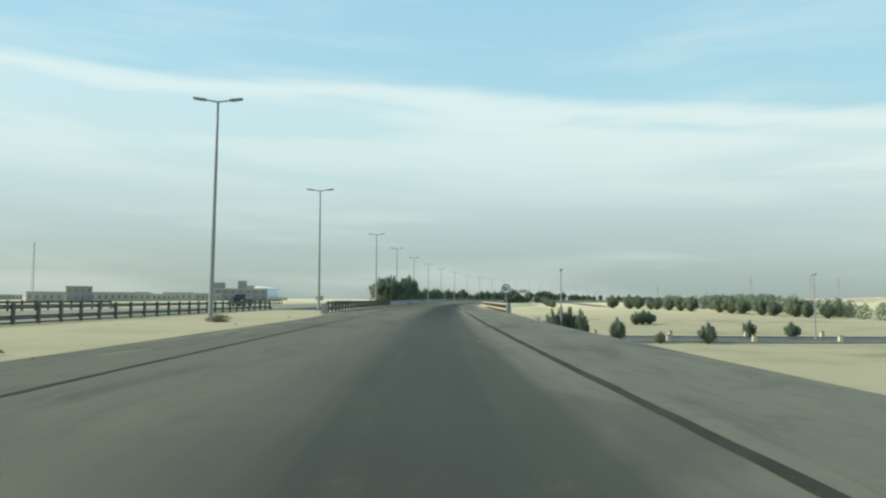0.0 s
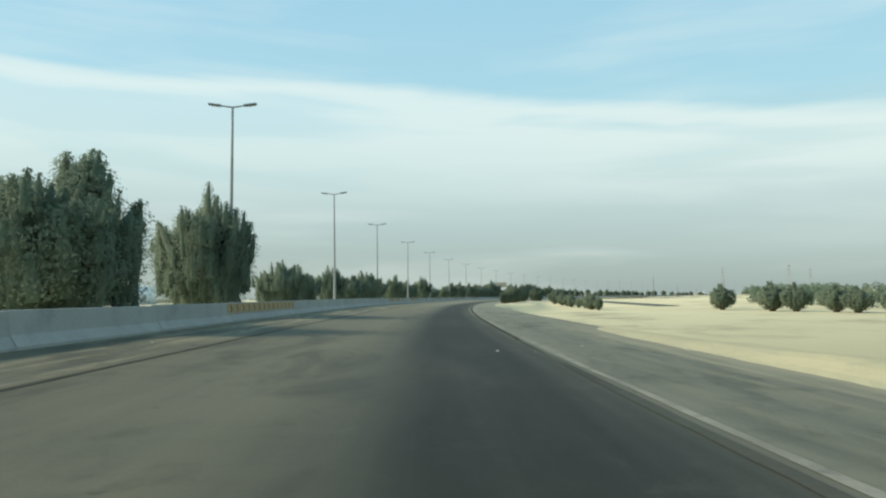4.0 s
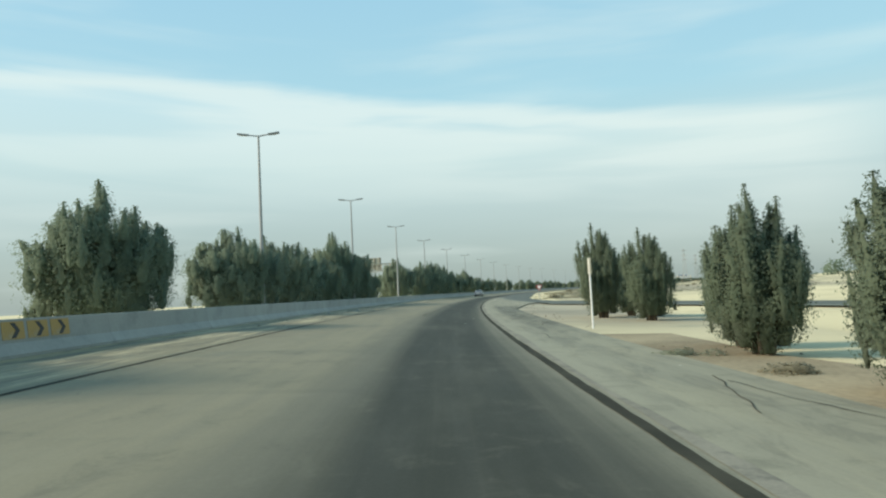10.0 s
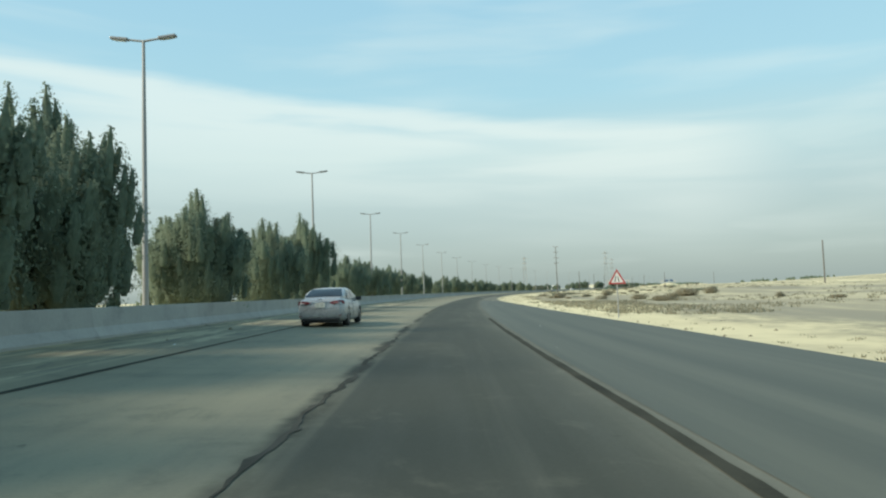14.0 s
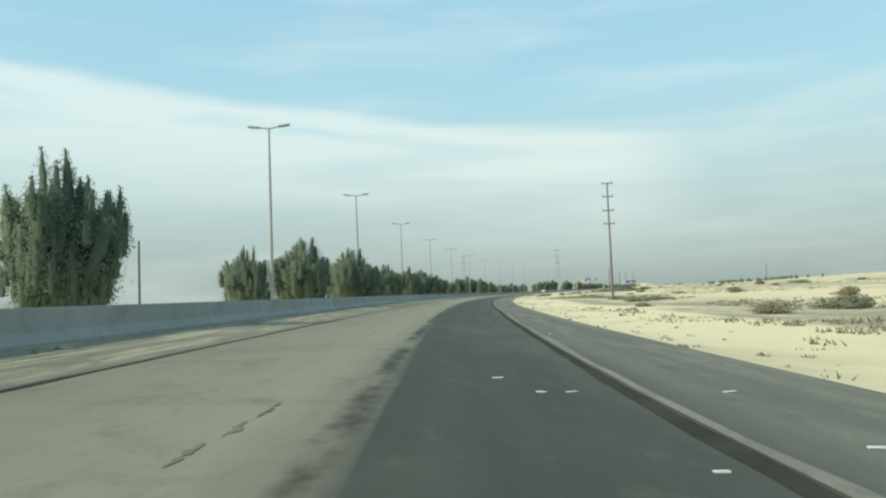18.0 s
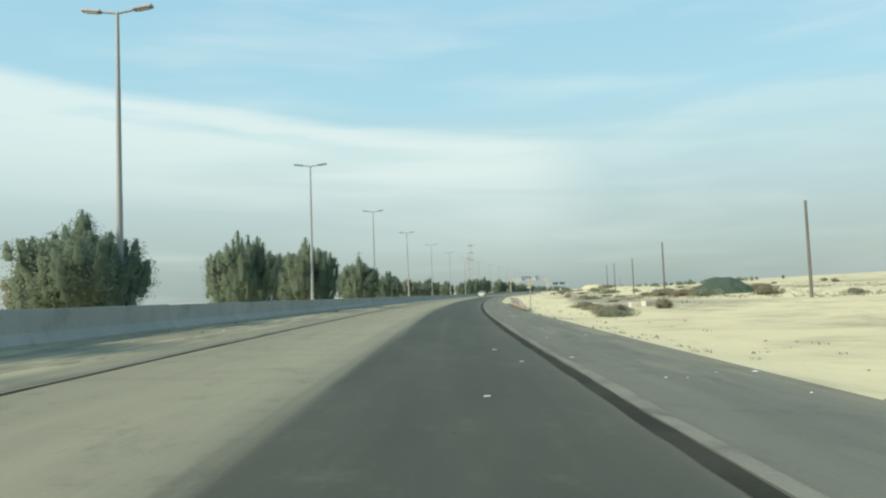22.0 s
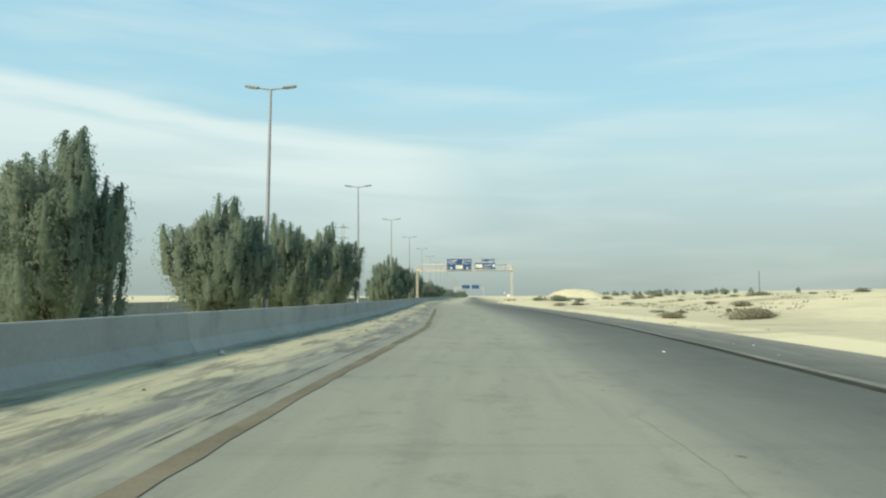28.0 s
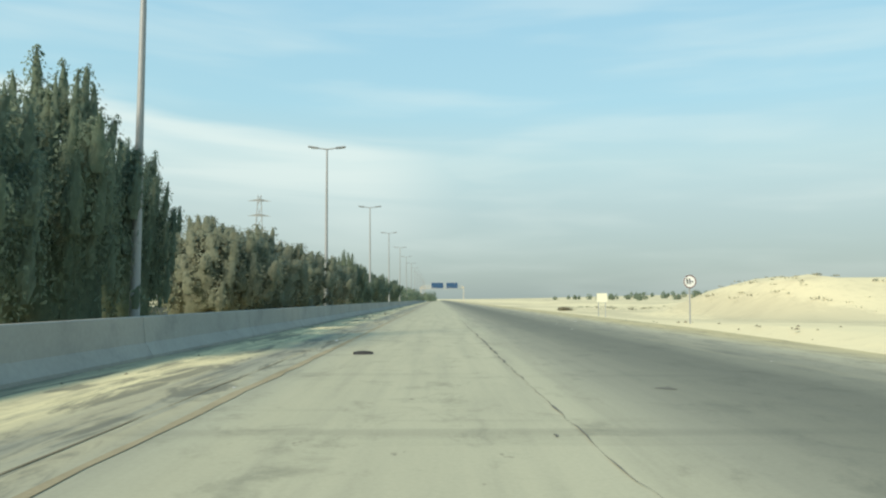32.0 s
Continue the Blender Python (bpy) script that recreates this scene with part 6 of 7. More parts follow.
ob = thing("chevron_board", "narrow board with black and yellow-white diagonal stripes", "road sign")
bm = bmesh.new()
post(bm, 0.05, 0.05, -0.2, 2.45)
part("post", bm, M["galv"], ob)
bm = bmesh.new()
prism(bm, [(-0.16, 1.72), (0.16, 1.72), (0.16, 2.5), (-0.16, 2.5)], -0.012, 0.008)
board = part("board", bm, M["patch"], ob)
for i in range(4):
    z0_ = 1.60 + 0.235 * i
    low_ = lambda z: min(2.499, max(1.721, z))
    bm = bmesh.new()
    prism(bm, [(-0.15, low_(z0_)), (0.15, low_(z0_ + 0.2)), (0.15, low_(z0_ + 0.32)), (-0.15, low_(z0_ + 0.12))], -0.018, -0.0125)
    part("stripe", bm, M["black"], board)
ob.matrix_basis = at(817.3, 17.4, 0.0, 0)

ob = thing("marker_post", "thin pale marker post on the sand beside the shoulder", "post")
bm = bmesh.new()
post(bm, 0, 0, -0.2, 2.6, 0.034)
part("post", bm, M["white"], ob)
bm = bmesh.new()
prism(bm, [(-0.02, 2.0), (0.02, 2.0), (0.02, 2.6), (-0.02, 2.6)], -0.25, 0.25)
part("board", bm, M["sign_back"], ob)
ob.matrix_basis = at(350.3, 17.25)

ob = thing("sign_board", "small square white sign on two posts on the sand", "road sign")
bm = bmesh.new()
post(bm, -0.3, 0.04, -0.2, 1.9)
part("post", bm, M["galv"], ob)
bm = bmesh.new()
post(bm, 0.3, 0.04, -0.2, 1.9)
part("post", bm, M["galv"], ob)
bm = bmesh.new()
prism(bm, rounded(0.9, 0.75, 0.04, 0, 1.75), -0.012, 0.008)
part("board", bm, M["patch"], ob)
ob.matrix_basis = at(1182.0, 22.2)

ob = thing("sign_board", "back of a two-panel white sign on posts beyond the median", "road sign")
for x in (-0.85, 0.95):
    bm = bmesh.new()
    post(bm, x, 0.0, -0.2, 3.3, 0.07)
    part("post", bm, M["post_dark"], ob)
for x in (-0.9, 0.9):
    bm = bmesh.new()
    prism(bm, rounded(1.6, 2.3, 0.04, x, 2.05), 0.08, 0.11)
    part("board", bm, M["patch"], ob)
ob.matrix_basis = at(1156.0, -24.8, 0, 0, 1.3)

ob = thing("sign_board", "plain yellow square board on a post beyond the median", "road sign")
bm = bmesh.new()
post(bm, 0, 0, -0.2, 2.0, 0.05)
part("post", bm, M["galv"], ob)
bm = bmesh.new()
prism(bm, rounded(0.95, 1.25, 0.05, 0, 1.55), -0.07, -0.05)
part("board", bm, M["orange"], ob)
ob.matrix_basis = at(996.0, -25.75, -0.62, 0, 1.3)


# ---- gantries ----
def gantry(label, span, clear=5.45, depth=1.15):
    """A portal of cream tubes across the road: x from 0 to span."""
    ob = thing("sign_gantry", label, "sign gantry", "sign gantries")
    for x0 in (0.0, span):
        for dx_ in (-0.14, 0.14):
            bm = bmesh.new()
            box(bm, (x0 + dx_ - 0.045, -0.26, -0.3), (x0 + dx_ + 0.045, 0.26, clear + 0.05), 0.012)
            up = part("leg_channel", bm, M["cream"], ob)
        for i in range(14):
            z = 0.22 + 0.38 * i
            for y in (-0.265, 0.265):
                bm = bmesh.new()
                box(bm, (x0 - 0.18, y - 0.007, z), (x0 + 0.18, y + 0.007, z + 0.13))
                part("batten", bm, M["cream"], up)
        bm = bmesh.new()
        box(bm, (x0 - 0.5, -0.3, -0.3), (x0 + 0.5, 0.3, 0.12), 0.03)
        part("footing", bm, M["concrete"], ob)
    x0, x1 = -0.35, span + 0.35
    for y in (-0.42, 0.42):
        bm = bmesh.new()
        tube(bm, (x0, y, clear + 0.1), (x1, y, clear + 0.1), 0.085, None, 10)
        part("lower_chord", bm, M["cream"], ob, "", True)
        bm = bmesh.new()
        tube(bm, (x0 + 1.1, y, clear + depth), (x1 - 1.1, y, clear + depth), 0.08, None, 10)
        tube(bm, (x0, y, clear + 0.45), (x0 + 1.1, y, clear + depth), 0.08, None, 10)
        tube(bm, (x1, y, clear + 0.45), (x1 - 1.1, y, clear + depth), 0.08, None, 10)
        part("upper_chord", bm, M["cream"], ob, "", True)
        n_ = int(span / 0.85)
        for i in range(n_ + 1):
            x = 0.75 + (span - 1.5) * i / n_
            bm = bmesh.new()
            tube(bm, (x, y, clear + 0.1), (x, y, clear + depth), 0.05, None, 8)
            part("upright", bm, M["cream"], ob)
    for i in range(int(span / 1.7)):
        x = 0.9 + 1.7 * i
        for z in (depth, 0.1):
            bm = bmesh.new()
            tube(bm, (x, -0.42, clear + z), (x, 0.42, clear + z), 0.045, None, 8)
            part("cross_bar", bm, M["cream"], ob)
    for x in (x0, x1):
        bm = bmesh.new()
        d = 1 if x == x0 else -1
        prism(bm, [(x, clear + 0.0), (x + d * 0.75, clear + 0.0), (x + d * 0.75, clear + 0.92), (x, clear + 0.48)], -0.36, 0.36)
        part("end_plate", bm, M["cream"], ob)
    # service walkway under the boards
    bm = bmesh.new()
    box(bm, (0.4, -1.25, clear - 0.16), (span * 0.36, -0.65, clear - 0.09), 0.01)
    box(bm, (span * 0.53, -1.25, clear - 0.16), (span * 0.72, -0.65, clear - 0.09), 0.01)
    walkway = part("walkway", bm, M["cream"], ob)
    for i in range(12):
        x = 0.5 + i * (span - 4.0) / 12
        if span * 0.36 < x < span * 0.53 or x > span * 0.72:
            continue
        bm = bmesh.new()
        tube(bm, (x, -1.22, clear - 0.28), (x, -1.22, clear + 0.62), 0.018, None, 6)
        tube(bm, (x, -1.22, clear - 0.12), (x, -0.42, clear + 0.02), 0.03, None, 6)
        part("rail_post", bm, M["cream"], walkway)
    for z in (0.34, 0.62):
        bm = bmesh.new()
        tube(bm, (0.4, -1.22, clear + z), (span * 0.36, -1.22, clear + z), 0.014, None, 6)
        tube(bm, (span * 0.53, -1.22, clear + z), (span * 0.72, -1.22, clear + z), 0.014, None, 6)
        part("hand_rail", bm, M["cream"], walkway)
    return ob


def arrow_outline(cx_, cz, k, turn):
    pts = [(-0.09, 0.3), (0.09, 0.3), (0.09, -0.02), (0.34, 0.12), (0.0, -0.36), (-0.34, 0.12), (-0.09, -0.02)]
    c, s_ = math.cos(radians(turn)), math.sin(radians(turn))
    return [(cx_ + k * (x * c - z * s_), cz + k * (x * s_ + z * c)) for x, z in pts]


def blue_board(parent, x0, x1, z0, z1, y=-0.62):
    bm = bmesh.new()
    cx_, cz, w_, h_ = (x0 + x1) / 2, (z0 + z1) / 2, x1 - x0, z1 - z0
    prism(bm, [(x0, z0), (x1, z0), (x1, z1), (x0, z1)], y, y + 0.04)
    b = part("sign_board", bm, M["sign_blue"], parent, "blue sign board")
    bm = bmesh.new()
    ring_frame(bm, rounded(w_ - 0.03, h_ - 0.03, 0.16, cx_, cz), rounded(w_ - 0.13, h_ - 0.13, 0.12, cx_, cz), y - 0.008, y - 0.001)
    part("border", bm, M["white"], b, "white border")
    for i in range(int(w_ / 0.9) + 1):
        x = x0 + 0.2 + (w_ - 0.4) * i / max(1, int(w_ / 0.9))
        bm = bmesh.new()
        box(bm, (x - 0.05, y + 0.045, z0 - 0.05), (x + 0.05, y + 0.16, z1 - 0.02))
        part("stiffener", bm, M["sign_back"], b)
    return b


GS = 1110.9
g1 = gantry("cream steel sign gantry with blue direction signs over the road", 17.3)
# boards: offsets from the inner leg
bd = blue_board(g1, 5.35, 10.02, 5.6, 7.72)
yb = -0.632
words("\uFEE1\uFE8E\uFEE3\uFEAA\uFEDF\u0627", 0.62, M["white"], bd, "lettering", "white lettering", 8.98, 7.32, yb, 1.42, 0.003)
words("\uFEE5\uFE8D\uFEAE\uFEEC\uFEC8\uFEDF\u0627", 0.62, M["white"], bd, "lettering", "white lettering", 6.42, 7.32, yb, 1.75, 0.003)
words("Dammam", 0.30, M["white"], bd, "lettering", "white lettering", 9.02, 6.80, yb, 1.52, 0.001)
words("Dhahran", 0.30, M["white"], bd, "lettering", "white lettering", 6.46, 6.80, yb, 1.38, 0.001)
for x in (6.26, 9.14):
    bm = bmesh.new()
    prism(bm, arrow_outline(x, 6.0, 0.72, 0), yb - 0.004, yb + 0.004)
    part("arrow", bm, M["white"], bd, "white arrow")
bm = bmesh.new()
prism(bm, [(7.08, 5.86), (8.34, 5.86), (8.34, 6.5), (7.08, 6.5)], yb - 0.004, yb + 0.004)
cov = part("cover_plate", bm, M["patch"], bd, "cream cover plate")
words("\u0666\u0661\u0663", 0.30, M["black"], cov, "numerals", "black numerals", 7.38, 6.06, yb - 0.008, 0.42, 0.004)
bd = blue_board(g1, 10.45, 14.40, 5.70, 7.02)
bm = bmesh.new()
prism(bm, [(10.68, 6.06), (11.95, 6.06), (11.95, 6.68), (10.68, 6.68)], yb - 0.004, yb + 0.004)
cov = part("cover_plate", bm, M["patch"], bd, "cream cover plate")
words("\u0666\u0661\u0663", 0.30, M["black"], cov, "numerals", "black numerals", 10.98, 6.22, yb - 0.008, 0.42, 0.004)
words("\uFEDE\uFEF4\uFE92\uFEA0\uFEDF\u0627", 0.56, M["white"], bd, "lettering", "white lettering", 12.85, 6.62, yb, 1.36, 0.003)
words("Jubail", 0.30, M["white"], bd, "lettering", "white lettering", 12.86, 6.08, yb, 1.08, 0.001)
bm = bmesh.new()
prism(bm, arrow_outline(13.98, 6.40, 1.05, 150), yb - 0.004, yb + 0.004)
part("arrow", bm, M["white"], bd, "white arrow")
bd = blue_board(g1, 11.65, 14.38, 7.06, 7.68)
words("\uFE9D\uFEAE\uFEA8\uFEE3", 0.44, M["white"], bd, "lettering", "white lettering", 13.72, 7.40, yb, 1.05, 0.007)
words("EXIT", 0.26, M["white"], bd, "lettering", "white lettering", 12.06, 7.36, yb, 0.55, 0.003)
x, y = xy(GS, 1.2, True)
g1.matrix_basis = Matrix.LocRotScale((float(x), float(y), 0.0), Euler((0, 0, float(np.interp(GS, LS, LT)))), (1.02, 1.0, 1.06))

g2 = gantry("cream steel sign gantry over the far carriageway, seen from behind", 18.8)
for x0, x1, z1 in ((3.2, 8.0, 7.7), (8.8, 11.8, 7.3)):
    bm = bmesh.new()
    prism(bm, [(x0, 5.65), (x1, 5.65), (x1, z1), (x0, z1)], -0.64, -0.6)
    b = part("sign_board", bm, M["sign_back"], g2, "bare back of a sign board")
    for i in range(int((x1 - x0) / 0.9) + 1):
        bm = bmesh.new()
        xx = x0 + 0.2 + 0.9 * i
        box(bm, (xx - 0.06, -0.595, 5.6), (xx + 0.06, -0.48, z1), 0.01)
        part("stiffener", bm, M["post_dark"], b)
x, y = xy(449.5, -2.6)
g2.matrix_basis = Matrix.LocRotScale((float(x), float(y), 0.0), Euler((0, 0, float(np.interp(449.5, LS, LT)) + math.pi)), (1.0, 1.0, 1.07))

g3 = gantry("distant cream sign gantry with blue boards over the road", 17.3)
blue_board(g3, 4.2, 9.2, 5.5, 7.9)
blue_board(g3, 10.2, 15.0, 5.5, 7.9)
x, y = xy(1410, 1.6)
g3.matrix_basis = Matrix.LocRotScale((float(x), float(y), 0.0), Euler((0, 0, float(np.interp(1410, LS, LT)))), None)


# ---- power poles ----
def power_pole(height, arms, label):
    ob = thing("power_pole", label, "power pole", "power poles")
    bm = bmesh.new()
    tube(bm, (0, 0, -0.4), (0, 0, height), 0.15 if arms else 0.135, 0.10, 10)
    part("pole", bm, M["wood"], ob)
    for d in arms:
        bm = bmesh.new()
        box(bm, (-0.75, -0.06, height - d - 0.07), (0.75, 0.06, height - d + 0.07), 0.01)
        arm = part("cross_arm", bm, M["wood"], ob)
        for x in (-0.68, 0.68):
            bm = bmesh.new()
            tube(bm, (x, 0, height - d + 0.07), (x, 0, height - d + 0.32), 0.05, 0.035, 8)
            part("insulator", bm, M["ceramic"], arm)
    return ob


power_pole(15.9, (0.1, 1.9, 3.8, 5.6), "tall wooden power pole with four cross arms on the sand").matrix_basis = at(712.5, 29.8)
power_pole(8.6, (), "grey wooden power pole with a bare top").matrix_basis = at(766.8, 35.9, 0, 12)
p0 = power_pole(7.6, (), "plain wooden pole on the sand")
p0.matrix_basis = at(817.1, 39.2)
for s, o, k in ((868.7, 40.1, 1.02), (920.5, 43.6, 1.03), (973.0, 44.5, 1.05), (1026.6, 45.0, 1.12), (642.8, 90.2, 1.3), (677.3, 60.0, 0.6), (900.0, 96.0, 0.9), (1080.0, 52.0, 0.5), (1210, -40, 1.1), (700, -30.0, 1.25), (655, -55, 0.9)):
    copy_thing(p0, at(s, o, 0, 0, k))


# ---- lattice pylons in the haze ----
def pylon(h):
    ob = thing("pylon", "tall grey lattice power pylon in the distance", "pylon", "pylons")
    bm = bmesh.new()
    for sx in (-1, 1):
        for sy in (-1, 1):
            tube(bm, (sx * 3.2, sy * 3.2, 0), (sx * 0.7, sy * 0.7, h), 0.16, 0.10, 5)
    lv = 9
    for i in range(lv):
        z0, z1 = h * i / lv, h * (i + 1) / lv
        a, b = 3.2 - 2.5 * i / lv, 3.2 - 2.5 * (i + 1) / lv
        for k in (-1, 1):
            tube(bm, (-a, k * a, z0), (b, k * b, z1), 0.07, None, 4)
            tube(bm, (a, k * a, z0), (-b, k * b, z1), 0.07, None, 4)
            tube(bm, (k * a, -a, z0), (k * b, b, z1), 0.07, None, 4)
    part("mast", bm, M["galv"], ob)
    for z in (0.66, 0.8, 0.94):
        bm = bmesh.new()
        prism(bm, [(-5.5, h * z), (5.5, h * z), (0.8, h * z + 1.1), (-0.8, h * z + 1.1)], -0.12, 0.12)
        part("cross_arm", bm, M["galv"], ob)
    return ob


py0 = pylon(50.0)
py0.matrix_basis = at(1450, -75, 0, 10)
for s, o in ((1480, -200), (1700, -120)):
    copy_thing(py0, at(s, o, 0, 10))


# ---- buildings on the plain ----
def building(w_, d_, h_, mat, label, floors, bays):
    ob = thing("building", label, "building", "distant buildings")
    bm = bmesh.new()
    box(bm, (-w_ / 2, -d_ / 2, -0.5), (w_ / 2, d_ / 2, h_))
    wall = part("wall", bm, mat, ob)
    bm = bmesh.new()
    ring_frame(bm, [(-w_ / 2 - .15, -d_ / 2 - .15), (w_ / 2 + .15, -d_ / 2 - .15), (w_ / 2 + .15, d_ / 2 + .15), (-w_ / 2 - .15, d_ / 2 + .15)],
               [(-w_ / 2 + .2, -d_ / 2 + .2), (w_ / 2 - .2, -d_ / 2 + .2), (w_ / 2 - .2, d_ / 2 - .2), (-w_ / 2 + .2, d_ / 2 - .2)], 0.0, 0.8)
    bmesh.ops.transform(bm, matrix=Matrix.Translation((0, 0, h_ - 0.1)) @ Matrix.Rotation(radians(90), 4, "X"), verts=bm.verts)
    part("parapet", bm, mat, ob)
    fh = h_ / floors
    for i in range(floors):
        for j in range(bays):
            x = -w_ / 2 + w_ * (j + 0.5) / bays
            bm = bmesh.new()
            box(bm, (x - 0.6, -d_ / 2 - 0.06, fh * i + fh * 0.35), (x + 0.6, -d_ / 2 + 0.02, fh * i + fh * 0.78))
            part("window", bm, M["pane_far"], wall)
    return ob


rng = random.Random(4)
KINDS = [building(18, 12, 5.0, M["plaster"], "low pale plastered building on the plain", 1, 5), building(14, 12, 8.5, M["plaster_grey"], "two-storey grey building on the plain", 2, 4), building(26, 14, 4.2, M["plaster"], "long low pale building on the plain", 1, 8)]
kin = [False] * 3
for i in range(26):
    s, o = 190 + 16 * i + rng.uniform(-6, 6), -260 - rng.uniform(0, 110)
    m = at(s, o, 0, 90 + rng.uniform(-25, 25) - 40, rng.choice((0.6, 0.7, 0.8, 1.15)))
    k = i % 3
    if kin[k]:
        copy_thing(KINDS[k], m)
    else:
        KINDS[k].matrix_basis = m
        kin[k] = True
for i in range(12):
    copy_thing(KINDS[i % 3], at(330 + 22 * i, 300 + rng.uniform(-20, 60), 0, -60 + rng.uniform(-20, 20)))
def works_building():
    ob = thing("building", "grey plastered two-storey building with square roof towers beyond the railing", "building", "distant buildings")
    bm = bmesh.new()
    box(bm, (-11, -6, -0.5), (11, 6, 5.2), 0.04)
    wall = part("wall", bm, M["plaster_grey"], ob)
    for x0, x1, h_ in ((-11, -6.8, 7.8), (-1.2, 2.2, 8.6), (2.2, 5.4, 6.6)):
        bm = bmesh.new()
        box(bm, (x0, -4.5, 5.2), (x1, 3.5, h_), 0.04)
        part("roof_tower", bm, M["plaster_grey"] if x0 < 0 else M["plaster"], ob)
    bm = bmesh.new()
    ring_frame(bm, [(-11.12, -6.12), (11.12, -6.12), (11.12, 6.12), (-11.12, 6.12)], [(-10.8, -5.8), (10.8, -5.8), (10.8, 5.8), (-10.8, 5.8)], -0.5, 0.1)
    bmesh.ops.transform(bm, matrix=Matrix.Translation((0, 0, 5.22)) @ Matrix.Rotation(radians(90), 4, "X"), verts=bm.verts)
    part("parapet", bm, M["plaster"], ob)
    for z in (0.9, 3.2):
        for i in range(7):
            bm = bmesh.new()
            box(bm, (-9.9 + 3.1 * i, -6.05, z), (-8.5 + 3.1 * i, -5.97, z + 1.3))
            part("window", bm, M["pane_far"], wall)
    return ob


works_building().matrix_basis = at(350, -158, 0, 30, 1.4)
for s, o, k, q in ((322, -166, 2, 1.1), (300, -160, 0, 1.15), (279, -158, 2, 0.9), (258, -150, 0, 1.0), (236, -148, 2, 1.0), (214, -142, 1, 0.8), (196, -140, 0, 0.9), (376, -178, 0, 1.1)):
    copy_thing(KINDS[k], at(s, o, 0, 40 + 12 * (k - 1), q))
tank = thing("storage_tank", "round white storage tank on the plain", "tank")
bm = bmesh.new()
tube(bm, (0, 0, -0.5), (0, 0, 9.0), 14, 14, 40)
part("shell", bm, M["white"], tank, "", True)
bm = bmesh.new()
tube(bm, (0, 0, 9.0), (0, 0, 10.4), 14.1, 2.0, 40)
part("roof", bm, M["white"], tank)
tank.matrix_basis = at(422, -200)
mast = thing("radio_mast", "thin lattice radio mast in the distance", "mast")
bm = bmesh.new()
for a in range(3):
    ca, sa = math.cos(a * 2.094), math.sin(a * 2.094)
    tube(bm, (0.9 * ca, 0.9 * sa, 0), (0.25 * ca, 0.25 * sa, 36), 0.12, 0.09, 5)
for i in range(18):
    a, b = i * 2.094, (i + 1) * 2.094
    r0 = 0.9 - 0.65 * i / 18
    tube(bm, (r0 * math.cos(a), r0 * math.sin(a), 2 * i), (r0 * math.cos(b), r0 * math.sin(b), 2 * i + 2), 0.07, None, 4)
part("mast", bm, M["galv"], mast)
mast.matrix_basis = at(330, -290)

ob = thing("tarp_heap", "dark green tarpaulin thrown over a heap on the sand", "heap")
bm = bmesh.new()
rr = random.Random(3)
prev = None
for i in range(9):
    f = i / 8
    y = -3.6 + 7.2 * f
    k = math.sin(math.pi * min(0.97, max(0.03, f))) ** 0.55
    ring = [bm.verts.new((x * 2.6 * k + rr.uniform(-0.25, 0.25), y, (z * 2.1 * k * rr.uniform(0.86, 1.12) + rr.uniform(-0.1, 0.1)) if z > 0 else -0.1)) for x, z in ((-1, 0), (-0.72, 0.45), (-0.4, 0.8), (0, 1.0), (0.42, 0.76), (0.75, 0.4), (1, 0))]
    if prev:
        for a in range(6):
            bm.faces.new([prev[a], prev[a + 1], ring[a + 1], ring[a]])
    prev = ring
part("tarpaulin", bm, M["tarp"], ob)
ob.matrix_basis = at(854, 44.2, 0, 70)

ob = thing("booth", "small pale roadside booth beyond the median", "booth")
bm = bmesh.new()
box(bm, (-1.6, -1.3, 0), (1.6, 1.3, 2.4), 0.03)
body = part("wall", bm, M["plaster"], ob)
bm = bmesh.new()
box(bm, (-1.8, -1.5, 2.4), (1.8, 1.5, 2.58), 0.03)
part("roof", bm, M["white"], ob)
for x in (-0.9, 0.3):
    bm = bmesh.new()
    box(bm, (x, -1.33, 1.0), (x + 0.8, -1.27, 1.9))
    part("window", bm, M["glass"], body)
ob.matrix_basis = at(522, -26.5)


# ---- vehicles ----
def loft(bm, rings, closed=False):
    """Joins rings of equal count with quads."""
    vs = [[bm.verts.new(p) for p in ring] for ring in rings]
    k = len(rings[0])
    for a, b in zip(vs[:-1], vs[1:]):
        for i in range(k if closed else k - 1):
            bm.faces.new([a[i], a[(i + 1) % k], b[(i + 1) % k], b[i]])
    return vs


def wheel(parent, x, y, r=0.335, w_=0.22):
    side = 1 if x > 0 else -1
    bm = bmesh.new()
    prof = [(0.62 * r, -w_ / 2), (0.93 * r, -w_ / 2), (r, -w_ / 2 + 0.03), (r, w_ / 2 - 0.03), (0.93 * r, w_ / 2), (0.62 * r, w_ / 2)]
    loft(bm, [[(x + b, y + a * math.cos(t), r + a * math.sin(t)) for a, b in prof] for t in [2 * math.pi * i / 24 for i in range(25)]])
    ty = part("tyre", bm, M["tyre"], parent, "", True)
    bm = bmesh.new()
    xo = x + side * (w_ / 2 - 0.02)
    tube(bm, (xo - side * 0.04, y, r), (xo, y, r), 0.62 * r, 0.60 * r, 24)
    for i in range(5):
        t = 2 * math.pi * i / 5
        m = Matrix.Translation((xo, y, r)) @ Matrix.Rotation(t, 4, "X")
        box(bm, (-0.005, -0.035, 0.02), (0.018 * side if side > 0 else -0.02, 0.035, 0.58 * r), 0.0, m)
    part("rim", bm, M["rim"], ty, "", False)


